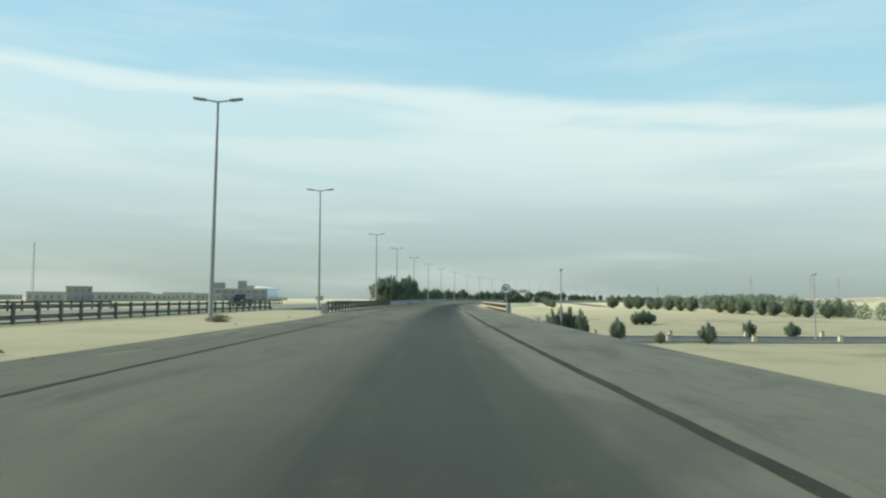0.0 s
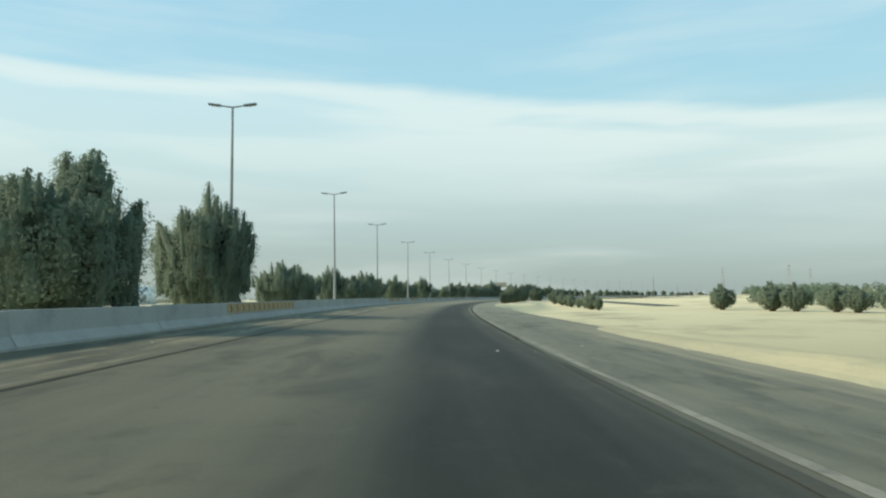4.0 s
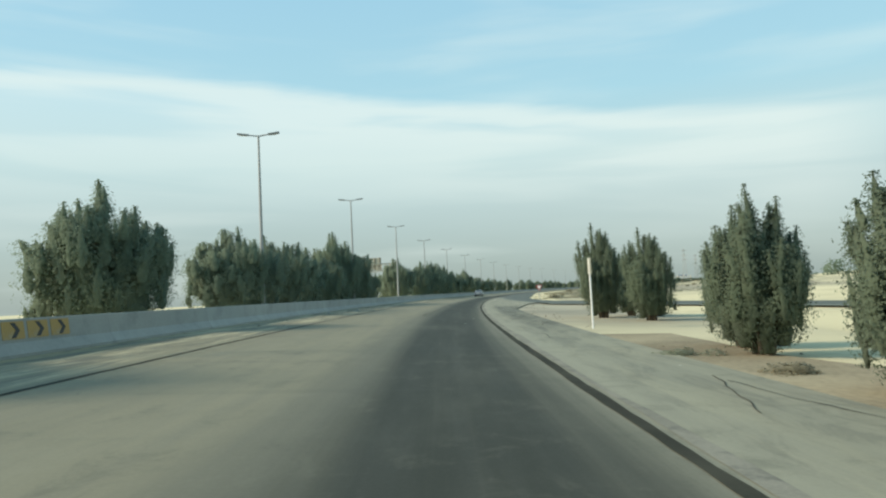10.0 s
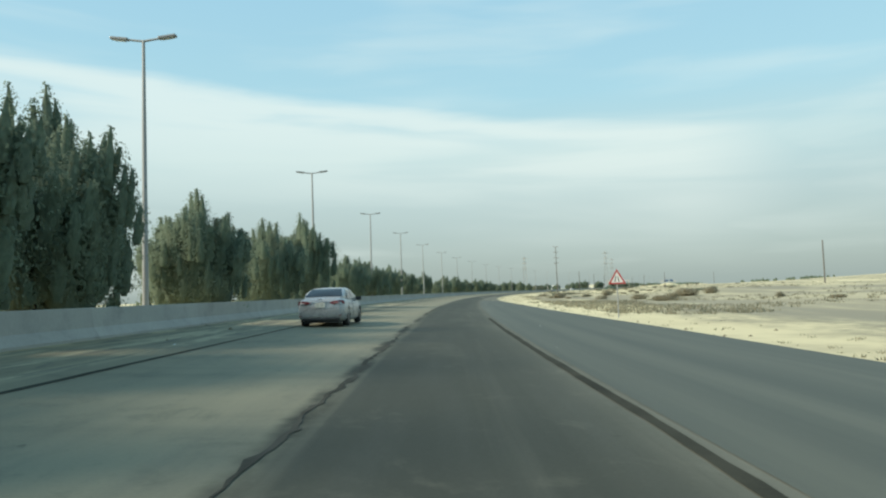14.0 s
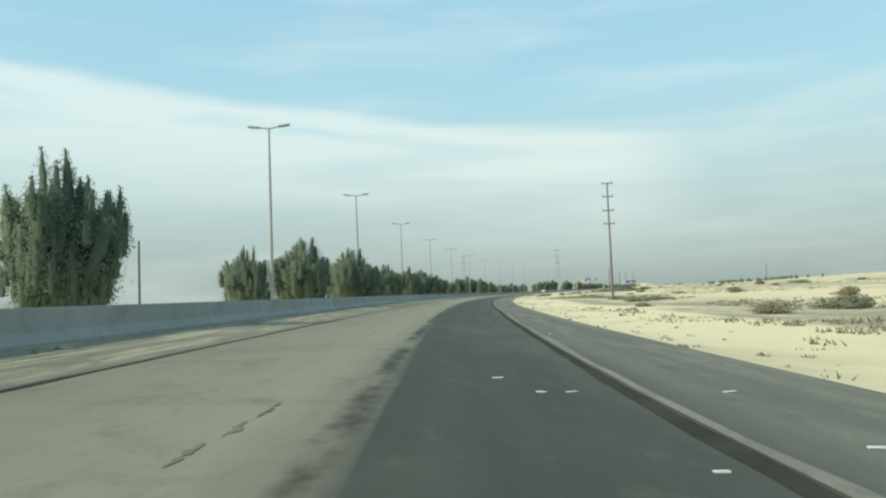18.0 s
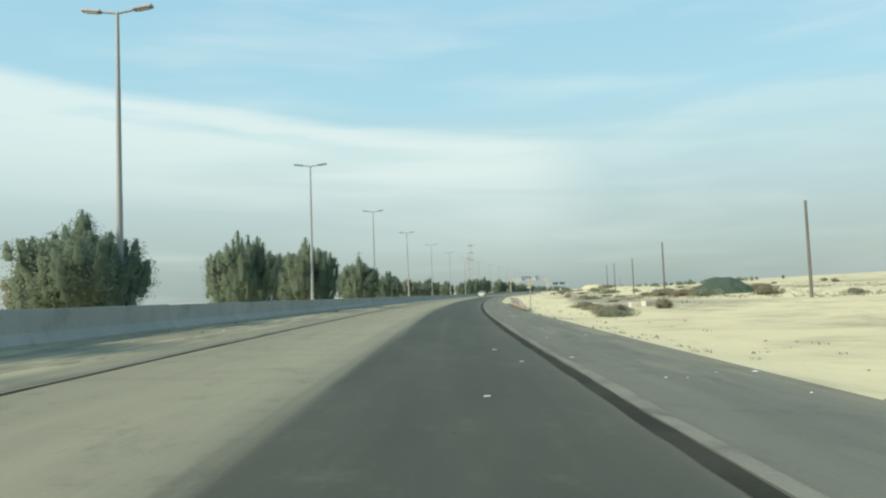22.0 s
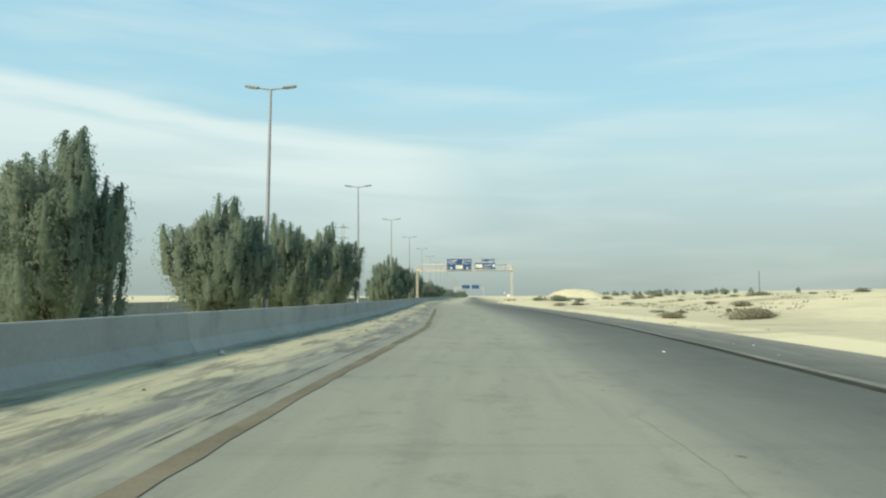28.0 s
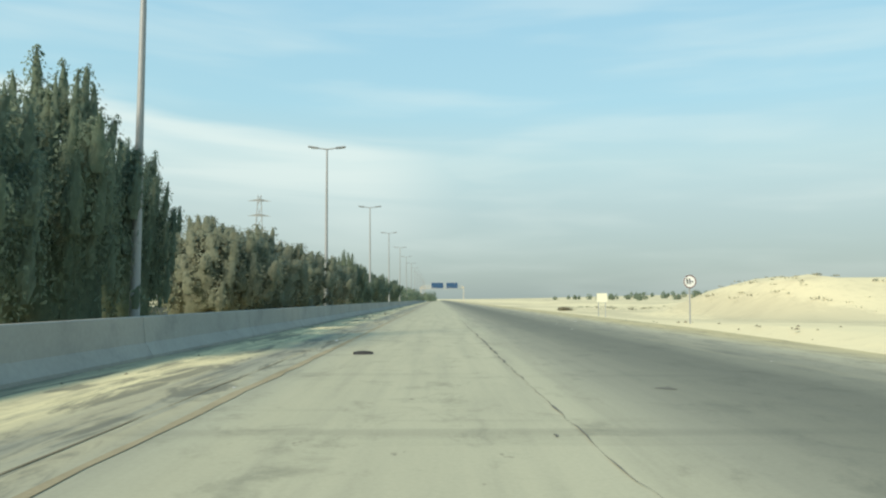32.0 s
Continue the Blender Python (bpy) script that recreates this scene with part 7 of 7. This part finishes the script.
def sedan(label, paint, length, width, height, sporty):
    """A four-door saloon: rear at -y, standing on z = 0."""
    car = thing("car", label, "car")
    W, L = width / 2, length
    y0 = -L / 2
    # stations: fraction of length, half width, sill, belt height, top of the lower body
    st = [(0.0, 0.80, 0.40, 0.80, 0.93), (0.012, 0.90, 0.30, 0.82, 1.00), (0.05, 0.965, 0.24, 0.86, 1.035), (0.12, 1.0, 0.21, 0.89, 1.05), (0.20, 1.0, 0.20, 0.90, 1.045),
          (0.32, 1.0, 0.19, 0.90, 0.99), (0.45, 1.0, 0.19, 0.885, 0.97), (0.60, 1.0, 0.19, 0.87, 0.95), (0.70, 1.0, 0.19, 0.86, 0.95), (0.80, 0.995, 0.20, 0.81, 0.90),
          (0.90, 0.97, 0.21, 0.74, 0.83), (0.96, 0.90, 0.22, 0.66, 0.75), (0.99, 0.78, 0.26, 0.58, 0.66), (1.0, 0.68, 0.34, 0.52, 0.58)]
    hk = height / 1.45
    rings = []
    for f, k, sill, belt, top in st:
        y, hw = y0 + f * L, W * k
        half = [(hw * 0.86, sill), (hw * 0.97, sill + 0.07), (hw, 0.5), (hw * 0.995, 0.66), (hw * 0.965, belt), (hw * 0.90, (belt + top) / 2 + 0.03), (hw * 0.72, top), (hw * 0.36, top + 0.018), (0, top + 0.022)]
        half = [(a, b * hk) for a, b in half]
        rings.append([(a, y, b) for a, b in half] + [(-a, y, b) for a, b in half[-2::-1]])
    bm = bmesh.new()
    vs = loft(bm, rings)
    for end in (vs[0], vs[-1]):
        bm.faces.new(end)
    for v_a, v_b in zip(vs[:-1], vs[1:]):
        bm.faces.new([v_a[0], v_b[0], v_b[-1], v_a[-1]])
    body = part("body", bm, paint, car, "", True)
    # greenhouse: pillars and roof as one shell, glass set proud of it
    gh = [(0.115, 1.045, 1.05), (0.22, 1.03, 1.27), (0.30, 1.0, 1.405), (0.38, 0.98, 1.44), (0.50, 0.97, 1.448), (0.58, 0.965, 1.42), (0.66, 0.955, 1.26), (0.76, 0.945, 0.96)]
    rings = []
    for f, lo, hi in gh:
        y, hw = y0 + f * L, W * float(np.interp(f, [0.115, 0.22, 0.30, 0.36], [0.78, 0.84, 0.89, 0.93]))
        t = (hi - lo) / 0.48
        tw = min(hw, W * (0.93 - 0.235 * min(1, max(0, t))))
        half = [(hw, lo * hk - 0.03), (hw * 0.985 + tw * 0.015, (lo + (hi - lo) * 0.12) * hk), (tw * 1.02, (lo + (hi - lo) * 0.86) * hk), (tw * 0.9, (lo + (hi - lo) * 0.97) * hk), (tw * 0.5, hi * hk), (0, (hi + 0.01) * hk)]
        rings.append([(a, y, b) for a, b in half] + [(-a, y, b) for a, b in half[-2::-1]])
    bm = bmesh.new()
    vs = loft(bm, rings)
    part("cabin", bm, paint, car, "", True)

    def pane(name, quad, thick=0.012):
        """A dark pane through four corners, pushed out along its normal."""
        q = [Vector(p) for p in quad]
        nrm = (q[1] - q[0]).cross(q[3] - q[0]).normalized()
        cen = sum(q, Vector()) / 4
        if nrm.dot(cen - Vector((0, 0, 0.9))) < 0:
            nrm = -nrm
        g = 6
        bmp = bmesh.new()
        grid = [[bmp.verts.new((q[0].lerp(q[1], i / g)).lerp(q[3].lerp(q[2], i / g), j / g) + nrm * (thick + 0.03 * math.sin(math.pi * i / g) * math.sin(math.pi * j / g))) for j in range(g + 1)] for i in range(g + 1)]
        for i in range(g):
            for j in range(g):
                bmp.faces.new([grid[i][j], grid[i + 1][j], grid[i + 1][j + 1], grid[i][j + 1]])
        return part(name, bmp, M["glass"], car, "", True)

    Y = lambda f: y0 + f * L
    pane("rear_window", [(-W * 0.80, Y(0.135), 1.085 * hk), (W * 0.80, Y(0.135), 1.085 * hk), (W * 0.64, Y(0.285), 1.375 * hk), (-W * 0.64, Y(0.285), 1.375 * hk)], 0.02)
    pane("windshield", [(-W * 0.82, Y(0.745), 0.99 * hk), (W * 0.82, Y(0.745), 0.99 * hk), (W * 0.66, Y(0.60), 1.385 * hk), (-W * 0.66, Y(0.60), 1.385 * hk)], 0.02)
    for sx in (-1, 1):
        for fa, fb, ta, tb in ((0.25, 0.435, 0.315, 0.435), (0.45, 0.69, 0.45, 0.575)):
            pane("side_window", [(sx * W * (0.895 if fa < 0.3 else 0.925), Y(fa), 1.02 * hk), (sx * W * 0.925, Y(fb), 1.0 * hk), (sx * W * 0.735, Y(tb), 1.345 * hk), (sx * W * 0.735, Y(ta), 1.345 * hk)], 0.014)
        bm = bmesh.new()
        box(bm, (sx * W * 0.93 if sx > 0 else -W - 0.17, Y(0.655), 0.93 * hk), (W + 0.17 if sx > 0 else -W * 0.93, Y(0.675), 1.07 * hk), 0.02)
        part("mirror", bm, paint if sporty < 0 else M["trim"], car)
        # tail lamps wrap round the corner
        lo, hi = (0.80 * hk, 0.97 * hk)
        outer = [(sx * W * 0.385, Y(-0.004) - 0.006, lo + 0.075), (sx * W * 0.58, Y(-0.003) - 0.010, lo + 0.012), (sx * W * 0.86, Y(0.006) - 0.004, lo + 0.005), (sx * W * 0.985, Y(0.045), lo + 0.03), (sx * W * 0.955, Y(0.045), hi - 0.01), (sx * W * 0.8, Y(0.004) - 0.004, hi - 0.012), (sx * W * 0.52, Y(-0.002), hi - 0.035)]
        bm = bmesh.new()
        a = [bm.verts.new(p) for p in outer]
        b = [bm.verts.new((p[0] - sx * 0.04, p[1] + 0.10, p[2])) for p in outer]
        bm.faces.new(a)
        for i in range(len(a)):
            bm.faces.new([a[i], a[(i + 1) % len(a)], b[(i + 1) % len(b)], b[i]])
        tl = part("tail_lamp", bm, M["tail"], car, "red tail lamp")
        bm = bmesh.new()
        prism(bm, [(sx * W * a_, b_) for a_, b_ in ((0.52, lo + 0.072), (0.60, lo + 0.052), (0.83, lo + 0.06), (0.80, lo + 0.088), (0.60, lo + 0.085))], Y(-0.006) - 0.012, Y(-0.006) + 0.03)
        part("reversing_lamp", bm, M["tail_pale"], tl, "pale lamp strip")
        bm = bmesh.new()
        box(bm, (min(sx * W * 0.74, sx * W * 0.885), Y(0.004) - 0.008, 0.405 * hk), (max(sx * W * 0.74, sx * W * 0.885), Y(0.004) + 0.06, 0.428 * hk), 0.006)
        part("reflector", bm, M["tail"], car, "red reflector")
        for f in (0.36, 0.56):
            bm = bmesh.new()
            box(bm, (sx * W * 0.985 - 0.015, Y(f), 0.80 * hk), (sx * W * 0.985 + 0.02, Y(f) + 0.2, 0.83 * hk), 0.008)
            part("door_handle", bm, paint, car)
            bm = bmesh.new()
            box(bm, (sx * W * 1.0 - 0.004, Y(f - 0.125), 0.30), (sx * W * 1.0 + 0.003, Y(f - 0.125) + 0.012, 0.86 * hk))
            part("door_gap", bm, M["trim"], car)
        for f in (0.215, 0.80):
            wheel(car, sx * (W - 0.115), Y(f))
            bm = bmesh.new()
            arch = [(Y(f) + 0.39 * math.cos(t), 0.335 + 0.39 * math.sin(t)) for t in [math.pi * i / 14 for i in range(15)]]
            inner = [(Y(f) + 0.34 * math.cos(t), 0.335 + 0.34 * math.sin(t)) for t in [math.pi * i / 14 for i in range(15)]]
            rings = [[(sx * (W + 0.004), p[0], p[1]), (sx * (W + 0.004), q[0], q[1]), (sx * (W - 0.24), q[0], q[1])] for p, q in zip(arch, inner)]
            loft(bm, rings)
            part("wheel_arch", bm, M["trim"], car)
        if sporty > 0:
            bm = bmesh.new()
            prism(bm, [(sx * W * a_, b_) for a_, b_ in ((0.56, 0.25), (0.88, 0.255), (0.90, 0.345), (0.62, 0.35))], Y(0.0) - 0.012, Y(0.03))
            part("exhaust_recess", bm, M["trim"], car)
            for dx_ in (0.605, 0.72):
                bm = bmesh.new()
                tube(bm, (sx * W * dx_ * 1.12, Y(-0.006) - 0.02, 0.30), (sx * W * dx_ * 1.12, Y(0.03), 0.30), 0.042, None, 14)
                ring_ = part("exhaust", bm, M["chrome"], car, "chrome exhaust tip")
                bm = bmesh.new()
                tube(bm, (sx * W * dx_ * 1.12, Y(-0.006) - 0.024, 0.30), (sx * W * dx_ * 1.12, Y(0.0), 0.30), 0.033, None, 14)
                part("exhaust_bore", bm, M["black"], ring_)
    if sporty > 0:
        bm = bmesh.new()
        prism(bm, [(-W * 0.50, 0.24), (W * 0.50, 0.24), (W * 0.56, 0.30), (W * 0.46, 0.365), (-W * 0.46, 0.365), (-W * 0.56, 0.30)], Y(0.0) - 0.02, Y(0.03))
        bmesh.ops.bevel(bm, geom=list(bm.edges), offset=0.012, segments=2, affect="EDGES")
        diffuser = part("diffuser", bm, paint, car)
        for x_ in (-0.02, -0.36, 0.36):
            bm = bmesh.new()
            box(bm, (x_ - 0.014, Y(0.0) - 0.032, 0.235), (x_ + 0.014, Y(0.0), 0.325), 0.008)
            part("fin", bm, paint, diffuser)
    bm = bmesh.new()
    box(bm, (-W * 0.78, Y(-0.001), 0.25), (W * 0.78, Y(0.03), 0.33), 0.03)
    part("rear_valance", bm, M["trim"] if sporty <= 0 else paint, car)
    bm = bmesh.new()
    box(bm, (-W * 0.72, Y(0.03), 0.16), (W * 0.72, Y(0.9), 0.30))
    part("underbody", bm, M["trim"], car)
    bm = bmesh.new()
    box(bm, (-0.185, Y(-0.003) - 0.018, 0.715 * hk), (0.185, Y(-0.003) + 0.03, 0.89 * hk), 0.008)
    plate = part("number_plate", bm, M["plate"], car, "pale number plate")
    for x_, z_ in ((-0.10, 0.765), (-0.10, 0.83), (0.07, 0.765), (0.07, 0.83)):
        bm = bmesh.new()
        box(bm, (x_ - 0.045, Y(-0.003) - 0.0205, z_ * hk), (x_ + 0.045, Y(-0.003) - 0.017, (z_ + 0.025) * hk))
        part("plate_bar", bm, M["plate_mark"], plate)
    bm = bmesh.new()
    box(bm, (-W * 0.40, Y(-0.003) - 0.012, 0.897 * hk), (W * 0.40, Y(-0.003) + 0.03, 0.911 * hk), 0.005)
    part("trunk_trim", bm, M["chrome"] if sporty <= 0 else M["trim"], car)
    bm = bmesh.new()
    ring_frame(bm, [(0.085 * math.cos(t), 0.055 * math.sin(t)) for t in [6.2832 * i / 20 for i in range(20)]], [(0.066 * math.cos(t), 0.038 * math.sin(t)) for t in [6.2832 * i / 20 for i in range(20)]], -0.01, 0.02)
    bmesh.ops.transform(bm, matrix=pose(0, Y(0.006), 0.965 * hk), verts=bm.verts)
    part("emblem", bm, M["chrome"], car)
    bm = bmesh.new()
    ring_frame(bm, [(-W * 0.61, 0.83 * hk), (-W * 0.565, 0.664 * hk), (W * 0.565, 0.664 * hk), (W * 0.61, 0.83 * hk)], [(-W * 0.602, 0.829 * hk), (-W * 0.558, 0.671 * hk), (W * 0.558, 0.671 * hk), (W * 0.602, 0.829 * hk)], Y(0.0) - 0.003, Y(0.0) + 0.02)
    part("trunk_gap", bm, M["trim"], car)
    if sporty > 0:
        bm = bmesh.new()
        prism(bm, [(-W * 0.72, 1.0 * hk), (W * 0.72, 1.0 * hk), (W * 0.70, 1.045 * hk), (W * 0.36, 1.068 * hk), (-W * 0.36, 1.068 * hk), (-W * 0.70, 1.045 * hk)], Y(0.02), Y(0.06))
        part("spoiler", bm, paint, car)
        for sx in (-1, 1):
            bm = bmesh.new()
            prism(bm, [(sx * W * 0.70, 0.80), (sx * W * 0.74, 0.80), (sx * W * 0.90, 0.60), (sx * W * 0.86, 0.60)], Y(0.0) - 0.002, Y(0.03))
            part("side_vent", bm, M["trim"], car)
    return car


silver = sedan("silver four-door saloon car seen from behind in the inner lane", M["car_silver"], 4.62, 1.775, 1.46, 0)
silver.matrix_basis = at(497.2, 7.35, 0.0, -1.0)
white = sedan("white four-door saloon car with twin exhausts in the inner lane", M["car_white"], 4.88, 1.84, 1.445, 1)
white.matrix_basis = at(952.3, 7.74, 0.0, 0.6)

# flatbed lorry on the far carriageway
lorry = thing("lorry", "white flatbed lorry facing the camera on the far carriageway", "lorry")
bm = bmesh.new()
prism(bm, [(-1.22, 0.75), (1.22, 0.75), (1.22, 2.75), (1.05, 3.05), (-1.05, 3.05), (-1.22, 2.75)], -1.0, 1.0)
bmesh.ops.bevel(bm, geom=list(bm.edges), offset=0.05, segments=2, affect="EDGES")
cab = part("cab", bm, M["car_white"], lorry)
bm = bmesh.new()
prism(bm, [(-1.1, 3.06), (1.1, 3.06), (1.0, 3.75), (-1.0, 3.75)], -0.2, 0.95)
bmesh.ops.bevel(bm, geom=list(bm.edges), offset=0.06, segments=2, affect="EDGES")
part("wind_deflector", bm, M["car_white"], lorry)
bm = bmesh.new()
box(bm, (-1.08, -1.03, 1.85), (1.08, -0.99, 2.72), 0.02)
part("windshield", bm, M["glass"], cab)
bm = bmesh.new()
box(bm, (-1.0, -1.04, 0.85), (1.0, -0.99, 1.62), 0.02)
part("grille", bm, M["trim"], cab)
bm = bmesh.new()
box(bm, (-1.23, -1.12, 0.35), (1.23, -0.85, 0.80), 0.05)
bump_ = part("bumper", bm, M["trim"], lorry)
for sx in (-1, 1):
    bm = bmesh.new()
    box(bm, (sx * 0.95 - 0.18, -1.14, 0.5), (sx * 0.95 + 0.18, -1.1, 0.7), 0.01)
    part("headlamp", bm, M["clear"], bump_)
    bm = bmesh.new()
    box(bm, (sx * 1.42 - 0.09, -1.0, 1.75), (sx * 1.42 + 0.09, -0.9, 2.45), 0.03)
    tube(bm, (sx * 1.2, -0.9, 2.4), (sx * 1.42, -0.95, 2.4), 0.02, None, 6)
    part("mirror", bm, M["trim"], cab)
    for y in (0.0, 3.2, 8.2, 9.5, 10.8):
        wheel(lorry, sx * 1.05, y, 0.5, 0.32)
bm = bmesh.new()
box(bm, (-1.22, 1.5, 1.05), (1.22, 12.0, 1.32), 0.03)
bed = part("flatbed", bm, M["post_dark"], lorry)
bm = bmesh.new()
box(bm, (-0.45, -0.6, 0.55), (0.45, 11.8, 1.05), 0.02)
part("chassis", bm, M["trim"], lorry)
for y in (4.0, 8.0):
    bm = bmesh.new()
    tube(bm, (1.15, y, 1.3), (1.15, y, 2.0), 0.04, None, 6)
    part("stake", bm, M["post_dark"], bed)
lorry.matrix_basis = at(987.5, -12.6)

# dark off-road car on the far carriageway by the bridge
suv = thing("car", "dark off-road car on the far carriageway by the bridge", "car")
bm = bmesh.new()
prism(bm, [(-0.93, 0.35), (0.93, 0.35), (0.95, 0.75), (0.92, 1.08), (-0.92, 1.08), (-0.95, 0.75)], -2.4, 2.4)
bmesh.ops.bevel(bm, geom=list(bm.edges), offset=0.07, segments=2, affect="EDGES")
part("body", bm, M["trim"], suv)
bm = bmesh.new()
loft(bm, [[(-0.88, y0, 1.06), (-t, y0 + d, z), (t, y0 + d, z), (0.88, y0, 1.06)] for y0, d, t, z in ((-1.2, 0.0, 0.88, 1.07), (-1.15, 0.55, 0.72, 1.78), (1.9, 0.2, 0.72, 1.80), (2.3, 0.0, 0.88, 1.07))])
part("cabin", bm, M["glass"], suv)
for sx in (-1, 1):
    for y in (-1.45, 1.4):
        wheel(suv, sx * 0.82, y, 0.39, 0.26)
    bm = bmesh.new()
    box(bm, (sx * 0.7 - 0.16, -2.45, 0.75), (sx * 0.7 + 0.16, -2.38, 0.92), 0.01)
    part("headlamp", bm, M["clear"], suv)
suv.matrix_basis = at(66.0, -18.6)

# ---- litter and stones ----
rng = random.Random(21)
V, F = [], []
for _ in range(420):
    s = rng.uniform(-30, 1180)
    o = rng.choice((rng.uniform(11.8, 16.2), rng.uniform(2.9, 5.8), rng.uniform(13.9, 16.0)))
    if s < 560 and rng.random() < 0.5:
        continue
    x, y = xy(s, o)
    z = float(road_z(s, o)) + 0.008
    k = rng.uniform(0.015, 0.05)
    n0 = len(V)
    a = rng.uniform(0, 6.28)
    for dx_, dy_, dz_ in ((-1, -0.7, 0), (1, -0.6, 0), (0.9, 0.8, 0), (-0.8, 0.7, 0), (0.1, 0.0, rng.uniform(0.15, 0.5))):
        V.append((x + k * (dx_ * math.cos(a) - dy_ * math.sin(a)), y + k * (dx_ * math.sin(a) + dy_ * math.cos(a)), z + k * dz_))
    F += [(n0, n0 + 1, n0 + 4), (n0 + 1, n0 + 2, n0 + 4), (n0 + 2, n0 + 3, n0 + 4), (n0 + 3, n0, n0 + 4)]
tagged(make("litter", V, F, M["litter"]), "scattered pale litter and chips on the road edge", "litter", kind="stuff")
V, F = [], []
for _ in range(900):
    s = rng.uniform(-40, 1220)
    o = float(edge(s)) + abs(rng.gauss(0, 1)) * 1.6 + 0.1
    if rng.random() < 0.35:
        o = rng.uniform(2.65, 4.6)
    x, y = xy(s, o)
    z = float(surface(s, o))
    k = rng.uniform(0.025, 0.11)
    n0 = len(V)
    for i in range(5):
        a = 1.2566 * i + rng.uniform(-0.3, 0.3)
        V.append((x + k * math.cos(a), y + k * math.sin(a), z - 0.01))
    V.append((x + rng.uniform(-0.3, 0.3) * k, y, z + k * rng.uniform(0.4, 0.9)))
    F += [(n0 + i, n0 + (i + 1) % 5, n0 + 5) for i in range(5)]
tagged(make("stones", V, F, M["soil"]), "small stones and clods along the pavement edge", "stones", kind="stuff")

# torn tyre on the inner lane, broken concrete by the barrier and on the sand
ob = thing("tyre_scrap", "crumpled dark scrap of tyre tread lying in the inner lane", "tyre scrap")
bm = bmesh.new()
prev = None
for i in range(9):
    f = i / 8 - 0.5
    ring = [bm.verts.new((0.42 * f, y * (1.0 - 0.5 * abs(f)), (z + 0.03) * (1.0 - 1.4 * f * f))) for y, z in ((-0.13, -0.03), (-0.08, 0.045), (0.07, 0.04), (0.14, -0.03))]
    if prev:
        for k in range(3):
            bm.faces.new([prev[k], prev[k + 1], ring[k + 1], ring[k]])
        bm.faces.new([prev[3], prev[0], ring[0], ring[3]])
    prev = ring
part("tread", bm, M["tyre"], ob)
ob.matrix_basis = at(1137.0, 6.75, 0.0, 12)


def chunk(seed, size, label, name="concrete_chunk"):
    r = random.Random(seed)
    ob = thing(name, label, "rubble", "broken concrete")
    bm = bmesh.new()
    for v in bmesh.ops.create_icosphere(bm, subdivisions=1, radius=size)["verts"]:
        v.co = Vector((v.co.x * r.uniform(0.8, 1.5), v.co.y * r.uniform(0.7, 1.1), max(-0.02, v.co.z * r.uniform(0.5, 0.9) + size * 0.3)))
    part("lump", bm, M["concrete"], ob)
    return ob


for i, (s, o, k) in enumerate(((1109.5, 3.5, 0.12), (1113.0, 3.4, 0.16), (1116.5, 3.9, 0.10), (1030.0, 3.2, 0.10), (992.0, 3.1, 0.09), (372.0, 3.4, 0.10), (378.0, 4.4, 0.12), (12.0, 19.2, 0.30))):
    chunk(40 + i, k, "pale broken lump of concrete lying beside the road edge").matrix_basis = at(s, o, 0.0, 40 * i)
for s, o in ((814.5, 25.0), (815.8, 26.2)):
    ob = thing("concrete_block", "sand-stained concrete block half sunk in the sand", "concrete block", "concrete blocks")
    bm = bmesh.new()
    box(bm, (-0.4, -0.25, -0.2), (0.4, 0.25, 0.40), 0.04)
    part("block", bm, M["cream"], ob)
    ob.matrix_basis = at(s, o, 0.0, 20 * (s - 814))


# flakes of white road paint in the lane
for i, (s, o, a, b_) in enumerate(((698.9, 11.46, 0.10, 0.07), (698.8, 12.89, 0.06, 0.07), (697.5, 12.81, 0.07, 0.08), (695.9, 12.83, 0.07, 0.07), (693.2, 12.36, 0.05, 0.05), (699.6, 12.7, 0.04, 0.05),
                                  (623.6, 12.04, 0.14, 0.06), (622.2, 12.45, 0.11, 0.06), (622.2, 12.79, 0.12, 0.06), (622.2, 14.6, 0.14, 0.08), (618.5, 13.1, 0.10, 0.05), (619.2, 14.5, 0.12, 0.08), (629.0, 3.3, 0.45, 0.2), (768.0, 12.2, 0.07, 0.07), (772.0, 13.0, 0.06, 0.06), (774.5, 12.7, 0.08, 0.06), (837.1, 12.83, 0.05, 0.20), (837.6, 12.4, 0.04, 0.04), (837.7, 12.3, 0.03, 0.04), (836.5, 12.8, 0.03, 0.04), (843.7, 12.15, 0.05, 0.08), (840.0, 15.2, 0.07, 0.06), (837.6, 14.7, 0.04, 0.04), (729.2, 12.64, 0.06, 0.05), (729.1, 12.78, 0.04, 0.05), (729.0, 13.2, 0.06, 0.05), (728.4, 13.1, 0.05, 0.04), (952.0, 13.4, 0.06, 0.06), (955.0, 14.6, 0.06, 0.08))):
    bm = bmesh.new()
    r = random.Random(90 + i)
    a, b_ = a * 0.52, b_ * 0.46
    box(bm, (-a, -b_, 0.0), (a, b_, 0.010), 0.003)
    for v in bm.verts:
        v.co.x *= r.uniform(0.75, 1.2)
        v.co.y *= r.uniform(0.75, 1.2)
    ob = thing("litter", "small white flake of waste lying on the asphalt", "litter", "white litter")
    part("flake", bm, M["litter"], ob)
    ob.matrix_basis = at(s, o, 0.0, r.uniform(-30, 30))
